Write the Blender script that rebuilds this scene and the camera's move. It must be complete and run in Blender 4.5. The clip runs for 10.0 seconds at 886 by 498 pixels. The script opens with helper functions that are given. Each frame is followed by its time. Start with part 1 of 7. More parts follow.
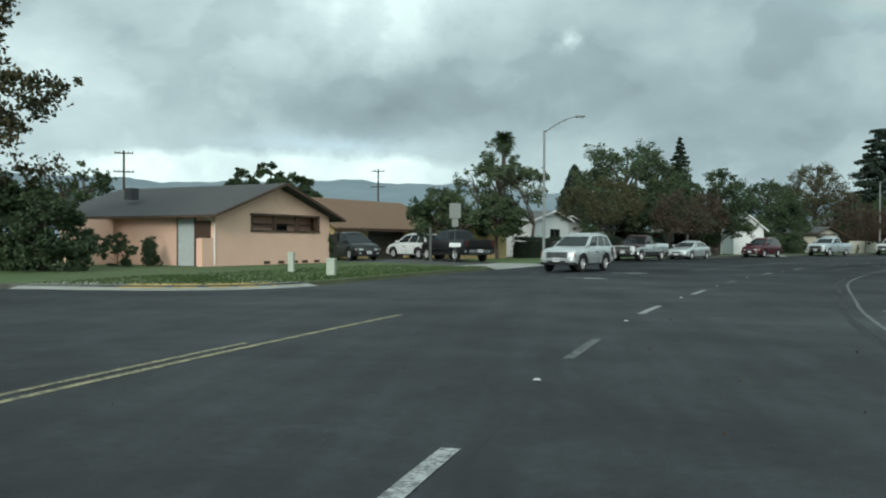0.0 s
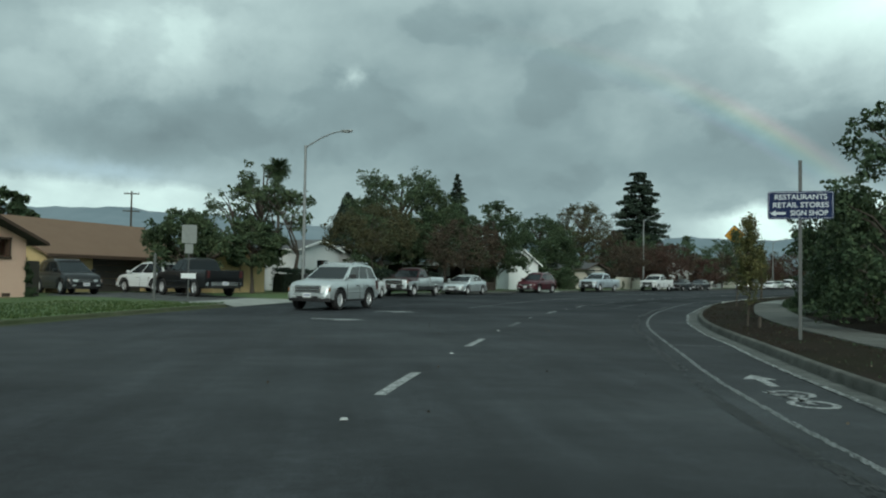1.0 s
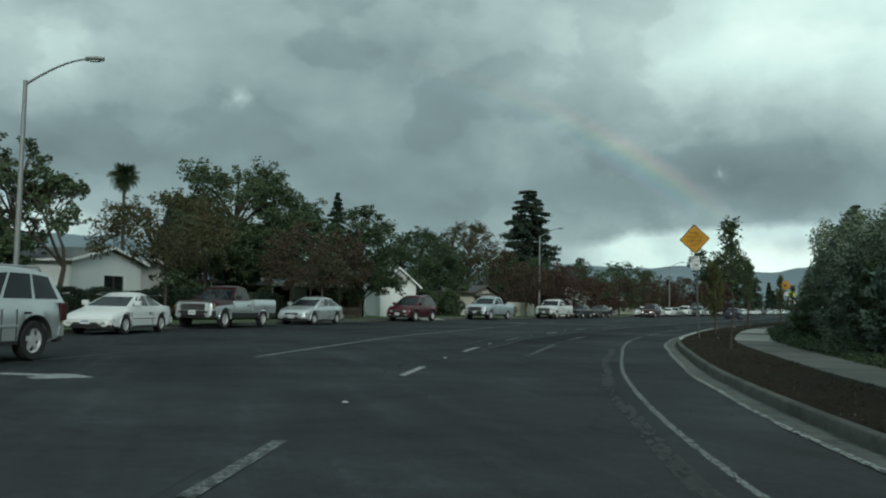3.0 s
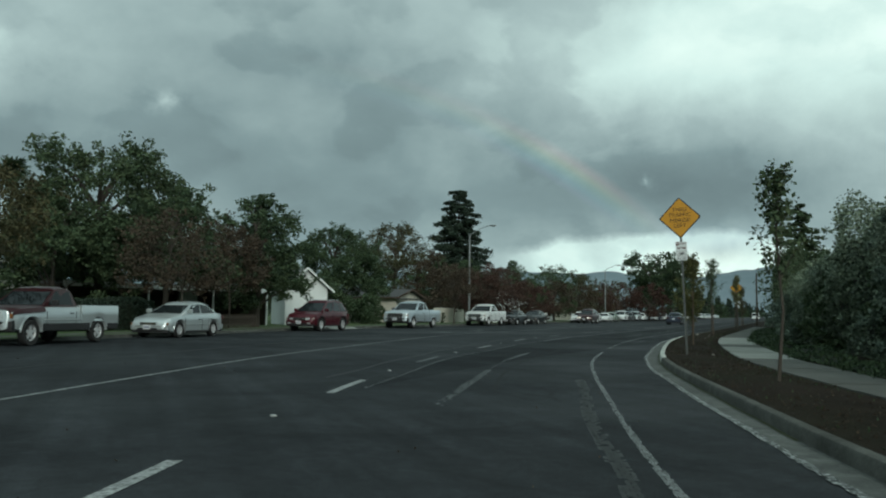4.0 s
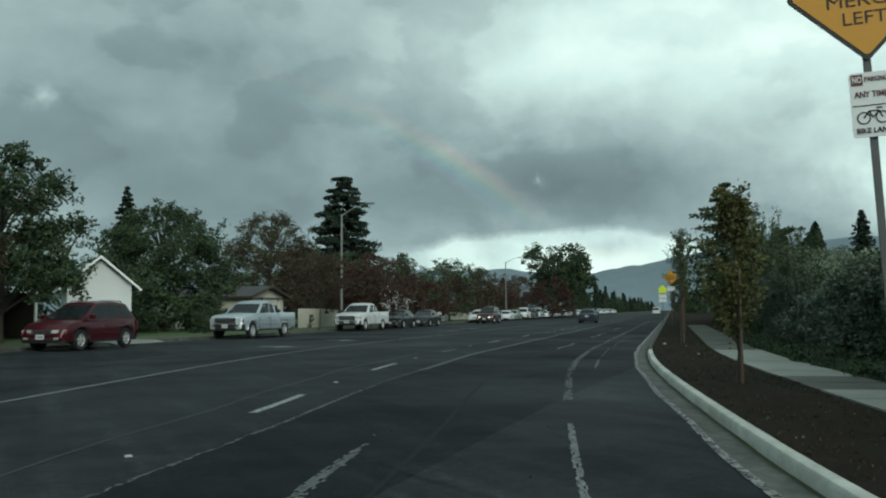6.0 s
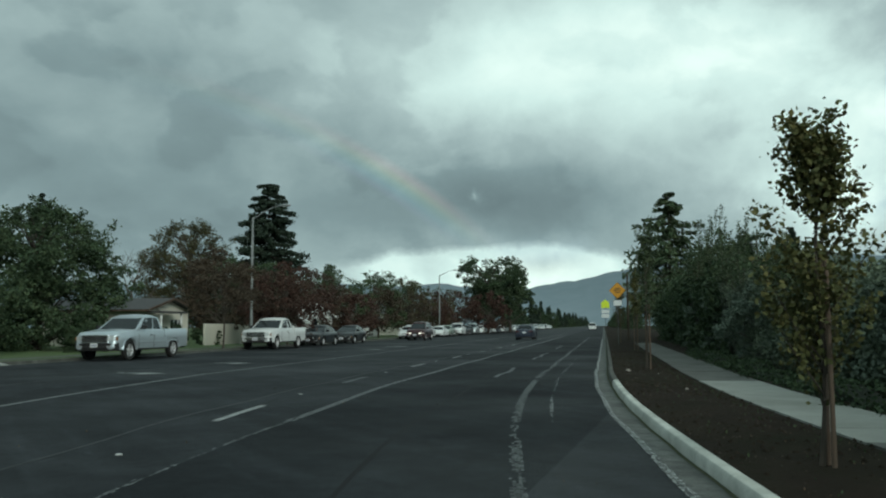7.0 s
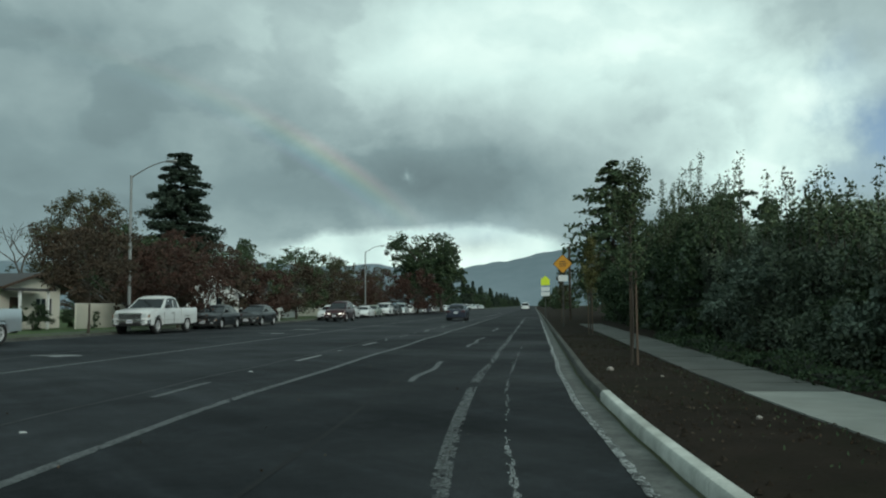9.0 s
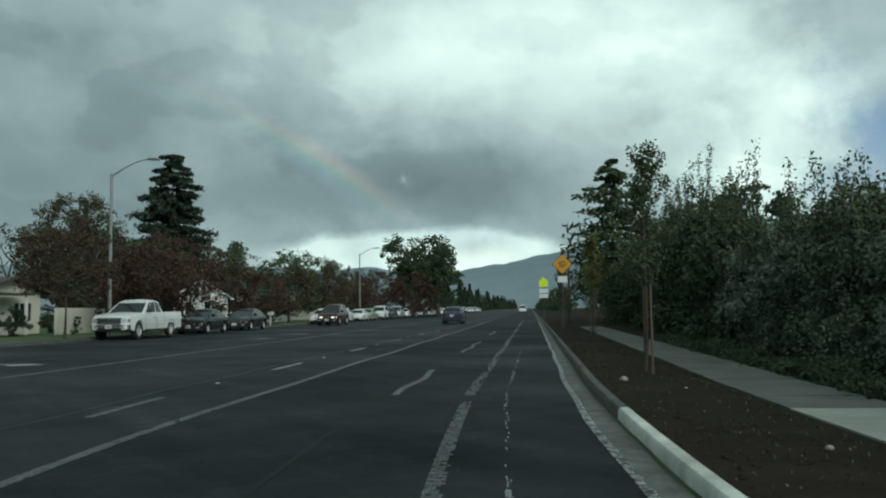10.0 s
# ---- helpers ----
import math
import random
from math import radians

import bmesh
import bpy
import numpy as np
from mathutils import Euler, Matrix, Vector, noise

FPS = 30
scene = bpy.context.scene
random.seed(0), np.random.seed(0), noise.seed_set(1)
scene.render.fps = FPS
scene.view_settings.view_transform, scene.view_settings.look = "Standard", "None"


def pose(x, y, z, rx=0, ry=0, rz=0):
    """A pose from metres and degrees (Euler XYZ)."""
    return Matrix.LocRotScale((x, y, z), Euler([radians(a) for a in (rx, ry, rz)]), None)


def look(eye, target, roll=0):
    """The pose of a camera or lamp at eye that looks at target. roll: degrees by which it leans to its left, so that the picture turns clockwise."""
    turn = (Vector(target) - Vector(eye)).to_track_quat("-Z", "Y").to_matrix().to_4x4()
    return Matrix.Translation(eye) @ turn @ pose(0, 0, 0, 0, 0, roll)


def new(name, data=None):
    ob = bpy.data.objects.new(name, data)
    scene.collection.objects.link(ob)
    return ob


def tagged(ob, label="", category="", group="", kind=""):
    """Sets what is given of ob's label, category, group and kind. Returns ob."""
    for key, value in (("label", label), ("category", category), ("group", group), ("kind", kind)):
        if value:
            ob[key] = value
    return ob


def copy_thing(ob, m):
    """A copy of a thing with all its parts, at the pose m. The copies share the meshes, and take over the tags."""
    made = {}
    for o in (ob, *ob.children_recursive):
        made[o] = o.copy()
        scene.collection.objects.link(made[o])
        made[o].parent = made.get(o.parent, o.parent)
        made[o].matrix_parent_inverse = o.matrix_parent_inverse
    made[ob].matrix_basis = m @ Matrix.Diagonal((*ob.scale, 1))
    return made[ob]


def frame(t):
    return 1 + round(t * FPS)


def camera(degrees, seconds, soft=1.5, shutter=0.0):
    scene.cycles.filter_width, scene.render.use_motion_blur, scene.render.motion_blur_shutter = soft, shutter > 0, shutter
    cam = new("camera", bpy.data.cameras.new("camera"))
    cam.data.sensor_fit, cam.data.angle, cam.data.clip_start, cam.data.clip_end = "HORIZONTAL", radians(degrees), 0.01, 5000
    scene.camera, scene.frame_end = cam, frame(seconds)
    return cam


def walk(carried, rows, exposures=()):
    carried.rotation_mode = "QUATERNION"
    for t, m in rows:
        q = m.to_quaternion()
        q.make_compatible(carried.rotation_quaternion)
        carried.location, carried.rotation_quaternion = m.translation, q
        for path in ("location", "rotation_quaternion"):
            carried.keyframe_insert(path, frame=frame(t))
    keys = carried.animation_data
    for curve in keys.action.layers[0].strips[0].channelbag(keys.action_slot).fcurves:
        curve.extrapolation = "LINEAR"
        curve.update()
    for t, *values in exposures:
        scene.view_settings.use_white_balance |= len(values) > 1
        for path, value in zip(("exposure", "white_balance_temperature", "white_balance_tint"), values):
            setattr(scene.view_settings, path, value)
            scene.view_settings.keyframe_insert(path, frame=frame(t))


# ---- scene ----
PLAN = 0.83      # metres to one unit of the plan
cam = camera(55.2, 10.0, soft=2.1)
PATH = [
    (0, (2.823, -4.134, 1.49), (2.56, -2.152, 1.474), 0.2),
    (0.5, (3.319, -0.371, 1.463), (3.342, 1.628, 1.505), 0.5),
    (1, (4.072, 3.86, 1.407), (4.319, 5.843, 1.475), 0.8),
    (1.5, (5.017, 8.24, 1.413), (5.35, 10.211, 1.474), 0.6),
    (2, (6.163, 12.586, 1.316), (6.542, 14.548, 1.401), 0.9),
    (3.5, (11.253, 27.417, 1.355), (11.841, 29.324, 1.5), 0.8),
    (4, (13.332, 32.32, 1.344), (13.994, 34.201, 1.493), 0.7),
    (4.5, (15.432, 36.938, 1.363), (16.133, 38.805, 1.51), 1.3),
    (5, (17.659, 41.411, 1.36), (18.401, 43.263, 1.496), 0.9),
    (5.5, (19.876, 45.624, 1.433), (20.68, 47.451, 1.562), -0.2),
    (6, (22.219, 49.514, 1.519), (23.106, 51.3, 1.666), -0.4),
    (7.5, (28.12, 58.225, 1.608), (29.183, 59.909, 1.787), -0.2),
    (8, (29.756, 60.428, 1.54), (30.857, 62.09, 1.701), -0.2),
    (8.5, (31.019, 62.072, 1.512), (32.152, 63.714, 1.651), -0.3),
    (9, (31.928, 63.332, 1.52), (33.081, 64.96, 1.654), -0.4),
    (9.5, (32.68, 64.273, 1.512), (33.844, 65.894, 1.641), -0.5),
    (10, (33.319, 65.057, 1.5), (34.478, 66.68, 1.641), -0.7),
]
walk(cam, [(t, look(Vector(eye) * PLAN, Vector(target) * PLAN, roll)) for t, eye, target, roll in PATH],
     exposures=[(0, 0.6, 6350, 9), (0.6, 0.62, 6350, 9), (1.0, 0.2, 6250, 4), (1.5, 0.34, 6300, 4), (2.0, 0.22, 6280, 4), (3.5, -0.04, 6250, 3), (4.5, 0.0, 6250, 3), (10, 0.0, 6250, 3)])

# ---- sky, sun ----
SUN_AZ, SUN_EL = 184.5, 25.0          # degrees clockwise from +y; behind the camera, as the rainbow tells


def heading(az, el):
    a, e = radians(az), radians(el)
    return Vector((math.sin(a) * math.cos(e), math.cos(a) * math.cos(e), math.sin(e)))


class Net:
    """Small helper to write node trees."""

    def __init__(self, tree):
        self.t = tree

    def n(self, kind, **props):
        node = self.t.nodes.new(kind)
        for k, v in props.items():
            if k == "operation":
                node.operation = v
            elif k == "blend_type":
                node.blend_type = v
            elif k == "data_type":
                node.data_type = v
        return node

    def put(self, sock, v):
        if isinstance(v, bpy.types.NodeSocket):
            self.t.links.new(v, sock)
        else:
            sock.default_value = v

    def m(self, op, a, b=0.0, c=None):
        node = self.n("ShaderNodeMath", operation=op)
        self.put(node.inputs[0], a)
        self.put(node.inputs[1], b)
        if c is not None:
            self.put(node.inputs[2], c)
        return node.outputs[0]

    def vm(self, op, a, b):
        node = self.n("ShaderNodeVectorMath", operation=op)
        self.put(node.inputs[0], a)
        self.put(node.inputs[1], b)
        return node.outputs["Value"] if op == "DOT_PRODUCT" else node.outputs[0]

    def noise(self, vec, scale, detail=4.0, rough=0.55, dist=0.0):
        node = self.n("ShaderNodeTexNoise")
        if vec is not None:
            self.put(node.inputs["Vector"], vec)
        node.inputs["Scale"].default_value = scale
        node.inputs["Detail"].default_value = detail
        node.inputs["Roughness"].default_value = rough
        node.inputs["Distortion"].default_value = dist
        return node.outputs["Fac"]

    def ramp(self, fac, stops, ease="LINEAR"):
        node = self.n("ShaderNodeValToRGB")
        node.color_ramp.interpolation = ease
        e = node.color_ramp.elements
        while len(e) > 1:
            e.remove(e[-1])
        e[0].position = stops[0][0]
        e[0].color = col(stops[0][1])
        for p, c in stops[1:]:
            e.new(p).color = col(c)
        self.put(node.inputs[0], fac)
        return node.outputs[0]

    def mix(self, fac, a, b, mode="MIX"):
        node = self.n("ShaderNodeMix", data_type="RGBA")
        node.blend_type = mode
        self.put(node.inputs[0], fac)
        self.put(node.inputs[6], col(a) if not isinstance(a, bpy.types.NodeSocket) else a)
        self.put(node.inputs[7], col(b) if not isinstance(b, bpy.types.NodeSocket) else b)
        return node.outputs[2]


def col(c):
    if isinstance(c, (int, float)):
        return (c, c, c, 1)
    return (*c, 1) if len(c) == 3 else tuple(c)


def build_sky():
    world = bpy.data.worlds.new("overcast_sky")
    scene.world = world
    world.use_nodes = True
    k = Net(world.node_tree)
    world.node_tree.nodes.clear()
    d = k.n("ShaderNodeTexCoord").outputs["Generated"]
    sep = k.n("ShaderNodeSeparateXYZ")
    k.put(sep.inputs[0], d)
    x, y, z = sep.outputs
    el = k.m("MULTIPLY", k.m("ARCSINE", z), 180 / math.pi)
    az = k.m("MULTIPLY", k.m("ARCTAN2", x, y), 180 / math.pi)
    comb = k.n("ShaderNodeCombineXYZ")
    k.put(comb.inputs[0], x)
    k.put(comb.inputs[1], y)
    k.put(comb.inputs[2], k.m("MULTIPLY", z, 1.55))
    deck = comb.outputs[0]
    big = k.noise(deck, 3.4, 3.0, 0.5, 0.3)
    mid = k.noise(deck, 9.0, 6.0, 0.52, 0.35)
    # rounded heaps of cloud with firmer upper edges
    puff = k.ramp(k.noise(deck, 6.5, 8.0, 0.5, 0.2), [(0.42, 0.0), (0.5, 0.75), (0.66, 1.0)], "EASE")
    fine = k.noise(deck, 26.0, 4.0, 0.6, 0.2)
    wob = k.m("MULTIPLY", k.m("SUBTRACT", k.noise(d, 9.0, 5.0, 0.6), 0.5), 11.0)
    wob2 = k.m("MULTIPLY", k.m("SUBTRACT", k.noise(d, 14.0, 5.0, 0.62), 0.5), 2.6)
    az_w, el_w = k.m("ADD", az, wob), k.m("ADD", el, wob2)

    def blob(a, e, sa, se, amount, total, exact=False):
        u = k.m("DIVIDE", k.m("SUBTRACT", az if exact else az_w, a), sa)
        v = k.m("DIVIDE", k.m("SUBTRACT", el if exact else el_w, e), se)
        g = k.m("EXPONENT", k.m("MULTIPLY", k.m("ADD", k.m("MULTIPLY", u, u), k.m("MULTIPLY", v, v)), -1.0))
        g = k.m("MULTIPLY", g, amount)
        return g if total is None else k.m("ADD", total, g)

    val = SKY_BASE
    for layer, amount in ((big, SKY_BIG), (mid, SKY_MID), (puff, SKY_PUFF), (fine, SKY_FINE)):
        val = k.m("ADD", val, k.m("MULTIPLY", k.m("SUBTRACT", layer, 0.5), amount))
    for b in SKY_BLOBS:
        val = blob(*b, val)
    # clear bands under the cloud base, with a ragged lower edge of the cloud above them
    for middle, half, base, amount in SKY_BANDS:
        u = k.m("DIVIDE", k.m("SUBTRACT", az, middle), half)
        edge = k.m("ADD", k.m("MULTIPLY", k.m("MULTIPLY", u, u), -1.3), k.m("ADD", base, k.m("MULTIPLY", wob2, 0.8)))
        under = k.m("MULTIPLY", k.m("SUBTRACT", edge, el), 1.6)
        under = k.m("MINIMUM", k.m("MAXIMUM", k.m("ADD", under, 0.3), 0.0), 1.0)
        span = k.m("MINIMUM", k.m("MAXIMUM", k.m("MULTIPLY", k.m("SUBTRACT", 1.0, k.m("ABSOLUTE", u)), 3.0), 0.0), 1.0)
        lit_by = k.m("MULTIPLY", k.m("ADD", 0.55, k.m("MULTIPLY", mid, 0.9)), amount)
        val = k.m("ADD", val, k.m("MULTIPLY", k.m("MULTIPLY", under, span), lit_by))
    # the half of the sky toward the sun is brighter
    sunny = k.m("MAXIMUM", k.vm("DOT_PRODUCT", d, heading(SUN_AZ, 45)), 0.0)
    val = k.m("ADD", val, k.m("MULTIPLY", k.m("MULTIPLY", sunny, sunny), 0.65))
    cloud = k.ramp(val, [(0.0, (0.115, 0.155, 0.165)), (0.3, (0.215, 0.285, 0.295)), (0.55, (0.385, 0.48, 0.475)),
                         (0.8, (0.64, 0.79, 0.745)), (1.0, (0.87, 1.0, 0.92))])
    sky = k.n("ShaderNodeTexSky")
    sky.sky_type = "NISHITA"
    sky.sun_disc = False
    sky.sun_elevation, sky.sun_rotation = radians(SUN_EL), radians(SUN_AZ)
    blue = k.mix(1.0, sky.outputs[0], (0.09, 0.09, 0.095), "MULTIPLY")
    gap = None
    for b in SKY_GAPS:
        gap = blob(*b, gap)
    gap = k.m("MINIMUM", k.m("MULTIPLY", gap, k.m("MULTIPLY", k.noise(d, 17.0, 4.0, 0.55), 2.0)), 1.0)
    colour = k.mix(gap, cloud, blue)
    # rainbow: the circle of 41 degrees round the point opposite the sun
    anti = heading(SUN_AZ + 180, -SUN_EL)
    ang = k.m("MULTIPLY", k.m("ARCCOSINE", k.vm("DOT_PRODUCT", d, anti)), 180 / math.pi)
    pos = k.m("DIVIDE", k.m("SUBTRACT", ang, 40.1), 2.4)
    bow = k.ramp(pos, [(0.0, (0, 0, 0)), (0.12, (0.012, 0.008, 0.03)), (0.3, (0.0, 0.035, 0.05)), (0.48, (0.02, 0.055, 0.02)),
                       (0.62, (0.075, 0.06, 0.0)), (0.78, (0.085, 0.022, 0.012)), (1.0, (0, 0, 0))])
    show = blob(28.0, 9.8, 5.5, 4.5, 0.78, None, True)
    show = blob(19.0, 14.5, 7.0, 4.0, 0.2, show, True)
    bow = k.mix(1.0, bow, show, "MULTIPLY")
    colour = k.mix(1.0, colour, bow, "ADD")
    bg = k.n("ShaderNodeBackground")
    k.put(bg.inputs[0], colour)
    bg.inputs[1].default_value = SKY_POWER
    out = k.n("ShaderNodeOutputWorld")
    k.t.links.new(bg.outputs[0], out.inputs[0])


SKY_POWER, SKY_BASE = 1.1, 0.42
SKY_BIG, SKY_MID, SKY_PUFF, SKY_FINE = 0.34, 0.25, 0.09, 0.05
# middle azimuth, half width, elevation of the cloud base, amount
SKY_BANDS = [(34.0, 12.0, 5.4, 0.36), (-19.0, 15.0, 6.2, 0.22)]
# azimuth, elevation, half widths, amount
SKY_BLOBS = [
    (-12.5, 15.0, 6.0, 3.0, 0.27), (-13.0, 8.6, 9.0, 2.0, -0.20), (5.0, 10.0, 16.0, 4.5, -0.10),
    (44.0, 18.0, 13.0, 5.0, 0.42), (33.0, 15.5, 8.0, 3.0, 0.16), (58.5, 12.0, 5.0, 3.2, 0.46), (55.5, 7.6, 5.5, 3.0, 0.52), (47.5, 9.5, 4.5, 2.6, 0.12), (35.0, 8.2, 14.0, 2.3, -0.24),
    (13.0, 8.0, 12.0, 4.0, -0.10), (53.0, 16.0, 6.0, 4.0, 0.16),
    (34.0, 8.4, 0.55, 0.35, 0.28), (0.7, 13.3, 0.9, 0.6, 0.26), (-35.0, 8.0, 14.0, 6.0, 0.08), (18.0, 5.0, 8.0, 2.0, -0.05), (6.0, 24.0, 20.0, 6.0, 0.06),
    (10.0, 17.0, 8.0, 3.0, -0.10), (3.0, 16.5, 8.0, 4.0, -0.10), (24.0, 17.5, 8.0, 4.0, 0.10),
]
SKY_GAPS = [(38.6, 4.7, 2.4, 0.9, 0.75), (63.5, 9.8, 2.6, 2.6, 0.95), (60.2, 7.4, 1.7, 0.9, 0.6), (61.0, 14.8, 2.0, 1.6, 0.3), (-16.0, 6.3, 6.0, 0.7, 0.3)]
build_sky()

sun_data = bpy.data.lights.new("sun", "SUN")
sun_data.energy, sun_data.angle, sun_data.color = 1.25, radians(14), (1.0, 0.95, 0.87)
sun = new("sun", sun_data)
sun.matrix_world = look(heading(SUN_AZ, SUN_EL) * 300, (0, 0, 0))

# ---- materials ----
def material(name, rough=0.7, metal=0.0, spec=0.5):
    mat = bpy.data.materials.new(name)
    mat.use_nodes = True
    k = Net(mat.node_tree)
    bsdf = next(n for n in mat.node_tree.nodes if n.type == "BSDF_PRINCIPLED")
    bsdf.inputs["Roughness"].default_value = rough
    bsdf.inputs["Metallic"].default_value = metal
    bsdf.inputs["Specular IOR Level"].default_value = spec
    return mat, k, bsdf


def bump(k, bsdf, height, strength, dist=0.02):
    b = k.n("ShaderNodeBump")
    b.inputs["Strength"].default_value = strength
    b.inputs["Distance"].default_value = dist
    k.put(b.inputs["Height"], height)
    k.put(bsdf.inputs["Normal"], b.outputs[0])


def where(k, kind="Object"):
    return k.n("ShaderNodeTexCoord").outputs[kind]


def world_at(k):
    return k.n("ShaderNodeNewGeometry").outputs["Position"]


def mottled(name, a, b, scale=3.0, rough=0.8, bumps=0.3, fine=40.0, island=0.0, spec=0.4, grime=None):
    """Two colours mixed by a coarse and a fine noise, with relief."""
    mat, k, bsdf = material(name, rough, 0, spec)
    p = world_at(k)
    f = k.m("ADD", k.m("MULTIPLY", k.noise(p, scale, 5, 0.6), 0.65), k.m("MULTIPLY", k.noise(p, fine, 3, 0.6), 0.35))
    f = k.m("MULTIPLY", k.m("SUBTRACT", f, 0.3), 2.5)
    c = k.mix(k.m("MINIMUM", k.m("MAXIMUM", f, 0.0), 1.0), a, b)
    if island:
        r = k.n("ShaderNodeNewGeometry").outputs["Random Per Island"]
        c = k.mix(k.m("MULTIPLY", r, island), c, tuple(v * 0.45 for v in a))
    if grime:
        g = k.ramp(k.noise(p, scale * 0.23, 4, 0.65), [(0.45, 0.0), (0.7, 1.0)])
        c = k.mix(k.m("MULTIPLY", g, 0.6), c, grime)
    k.put(bsdf.inputs["Base Color"], c)
    if bumps:
        bump(k, bsdf, k.noise(p, fine, 4, 0.6), bumps)
    return mat


def asphalt(name, a, b, stain, rough=0.72, spec=0.25):
    mat, k, bsdf = material(name, rough, 0, spec)
    p = world_at(k)
    patch = k.ramp(k.noise(p, 0.45, 6, 0.68, 0.8), [(0.36, 0.0), (0.64, 1.0)])
    c = k.mix(patch, a, b)
    wear = k.ramp(k.noise(p, 2.6, 5, 0.75), [(0.3, 0.78), (0.7, 1.24)])
    c = k.mix(1.0, c, wear, "MULTIPLY")
    along = k.n("ShaderNodeMapping")
    along.inputs["Rotation"].default_value = (0, 0, radians(32))
    along.inputs["Scale"].default_value = (1.6, 0.09, 1.0)
    k.put(along.inputs["Vector"], p)
    streak = k.ramp(k.noise(along.outputs[0], 1.5, 5, 0.62), [(0.34, 0.74), (0.52, 1.0), (0.7, 1.42)])
    c = k.mix(1.0, c, streak, "MULTIPLY")
    blotch = k.ramp(k.noise(p, 9.0, 4, 0.7), [(0.36, 0.78), (0.66, 1.3)])
    c = k.mix(1.0, c, blotch, "MULTIPLY")
    grit = k.ramp(k.noise(p, 60.0, 3, 0.75), [(0.35, 0.5), (0.7, 1.6)])
    c = k.mix(1.0, c, grit, "MULTIPLY")
    # cracks and sealed joints
    vor = k.n("ShaderNodeTexVoronoi")
    vor.feature = "DISTANCE_TO_EDGE"
    warp = k.n("ShaderNodeMix", data_type="VECTOR")
    warp.inputs[0].default_value = 0.25
    ns = k.n("ShaderNodeTexNoise")
    ns.inputs["Scale"].default_value = 0.9
    k.put(ns.inputs["Vector"], p)
    k.put(warp.inputs[4], p)
    k.put(warp.inputs[5], ns.outputs["Color"])
    k.put(vor.inputs["Vector"], warp.outputs[1])
    vor.inputs["Scale"].default_value = 0.42
    crack = k.ramp(vor.outputs["Distance"], [(0.0, 1.0), (0.018, 0.0)])
    crack = k.m("MULTIPLY", crack, k.ramp(k.noise(p, 0.2, 2), [(0.5, 0.0), (0.6, 1.0)]))
    c = k.mix(k.m("MULTIPLY", crack, 0.75), c, stain)
    drops = k.ramp(k.noise(p, 1.9, 4, 0.7), [(0.62, 0.0), (0.75, 1.0)])
    c = k.mix(k.m("MULTIPLY", drops, 0.45), c, stain)
    k.put(bsdf.inputs["Base Color"], c)
    sep = k.n("ShaderNodeSeparateXYZ")
    k.put(sep.inputs[0], p)
    # the crossing is damper than the street beyond it
    wet = k.ramp(k.m("DIVIDE", sep.outputs[1], 100.0), [(0.20, spec), (0.34, spec * 0.38)])
    k.put(bsdf.inputs["Specular IOR Level"], wet)
    damp = k.ramp(k.noise(p, 0.16, 4, 0.6), [(0.35, rough - 0.14), (0.65, rough + 0.1)])
    k.put(bsdf.inputs["Roughness"], damp)
    bump(k, bsdf, k.noise(p, 55.0, 4, 0.7), 0.35, 0.01)
    return mat


def worn_paint(name, paint, under, wear, spec=0.3, blotch=0.45, soft=0.09, big=1.1):
    mat, k, bsdf = material(name, 0.6, 0, spec)
    p = world_at(k)
    chips = k.m("ADD", k.m("MULTIPLY", k.noise(p, big, 5, 0.75), blotch), k.m("MULTIPLY", k.noise(p, 24.0, 4, 0.75), 1 - blotch))
    f = k.ramp(chips, [(wear - soft, 0.0), (wear + soft, 1.0)])
    dirt = k.mix(k.noise(p, 8.0, 4, 0.6), tuple(v * 0.7 for v in paint), paint)
    k.put(bsdf.inputs["Base Color"], k.mix(f, under, dirt))
    return mat


def car_paint(name, c, flake=0.0, rough=0.28):
    mat, k, bsdf = material(name, rough, flake, 0.34)
    p = where(k)
    dirt = k.ramp(k.noise(p, 2.2, 5, 0.65), [(0.35, 0.0), (0.8, 1.0)])
    k.put(bsdf.inputs["Base Color"], k.mix(k.m("MULTIPLY", dirt, 0.25), c, tuple(v * 0.6 + 0.008 for v in c)))
    bsdf.inputs["Coat Weight"].default_value = 0.14
    bsdf.inputs["Coat Roughness"].default_value = 0.08
    return mat


def plain(name, c, rough=0.5, metal=0.0, spec=0.5, vary=0.25, scale=6.0):
    mat, k, bsdf = material(name, rough, metal, spec)
    f = k.noise(where(k), scale, 5, 0.65)
    k.put(bsdf.inputs["Base Color"], k.mix(f, tuple(v * (1 - vary) for v in c), tuple(min(1, v * (1 + vary)) for v in c)))
    return mat


def leaves(name, a, b, c=None, spec=0.14):
    """Leaf colours vary from leaf to leaf and from clump to clump."""
    mat, k, bsdf = material(name, 0.62, 0, spec)
    r = k.n("ShaderNodeNewGeometry").outputs["Random Per Island"]
    clump = k.noise(world_at(k), 0.55, 3, 0.6)
    f = k.m("ADD", k.m("MULTIPLY", r, 0.34), k.m("ADD", k.m("MULTIPLY", clump, 0.62), 0.16))
    stops = [(0.2, a), (0.6, b)]
    if c:
        stops.append((0.85, c))
    k.put(bsdf.inputs["Base Color"], k.ramp(f, stops))
    return mat


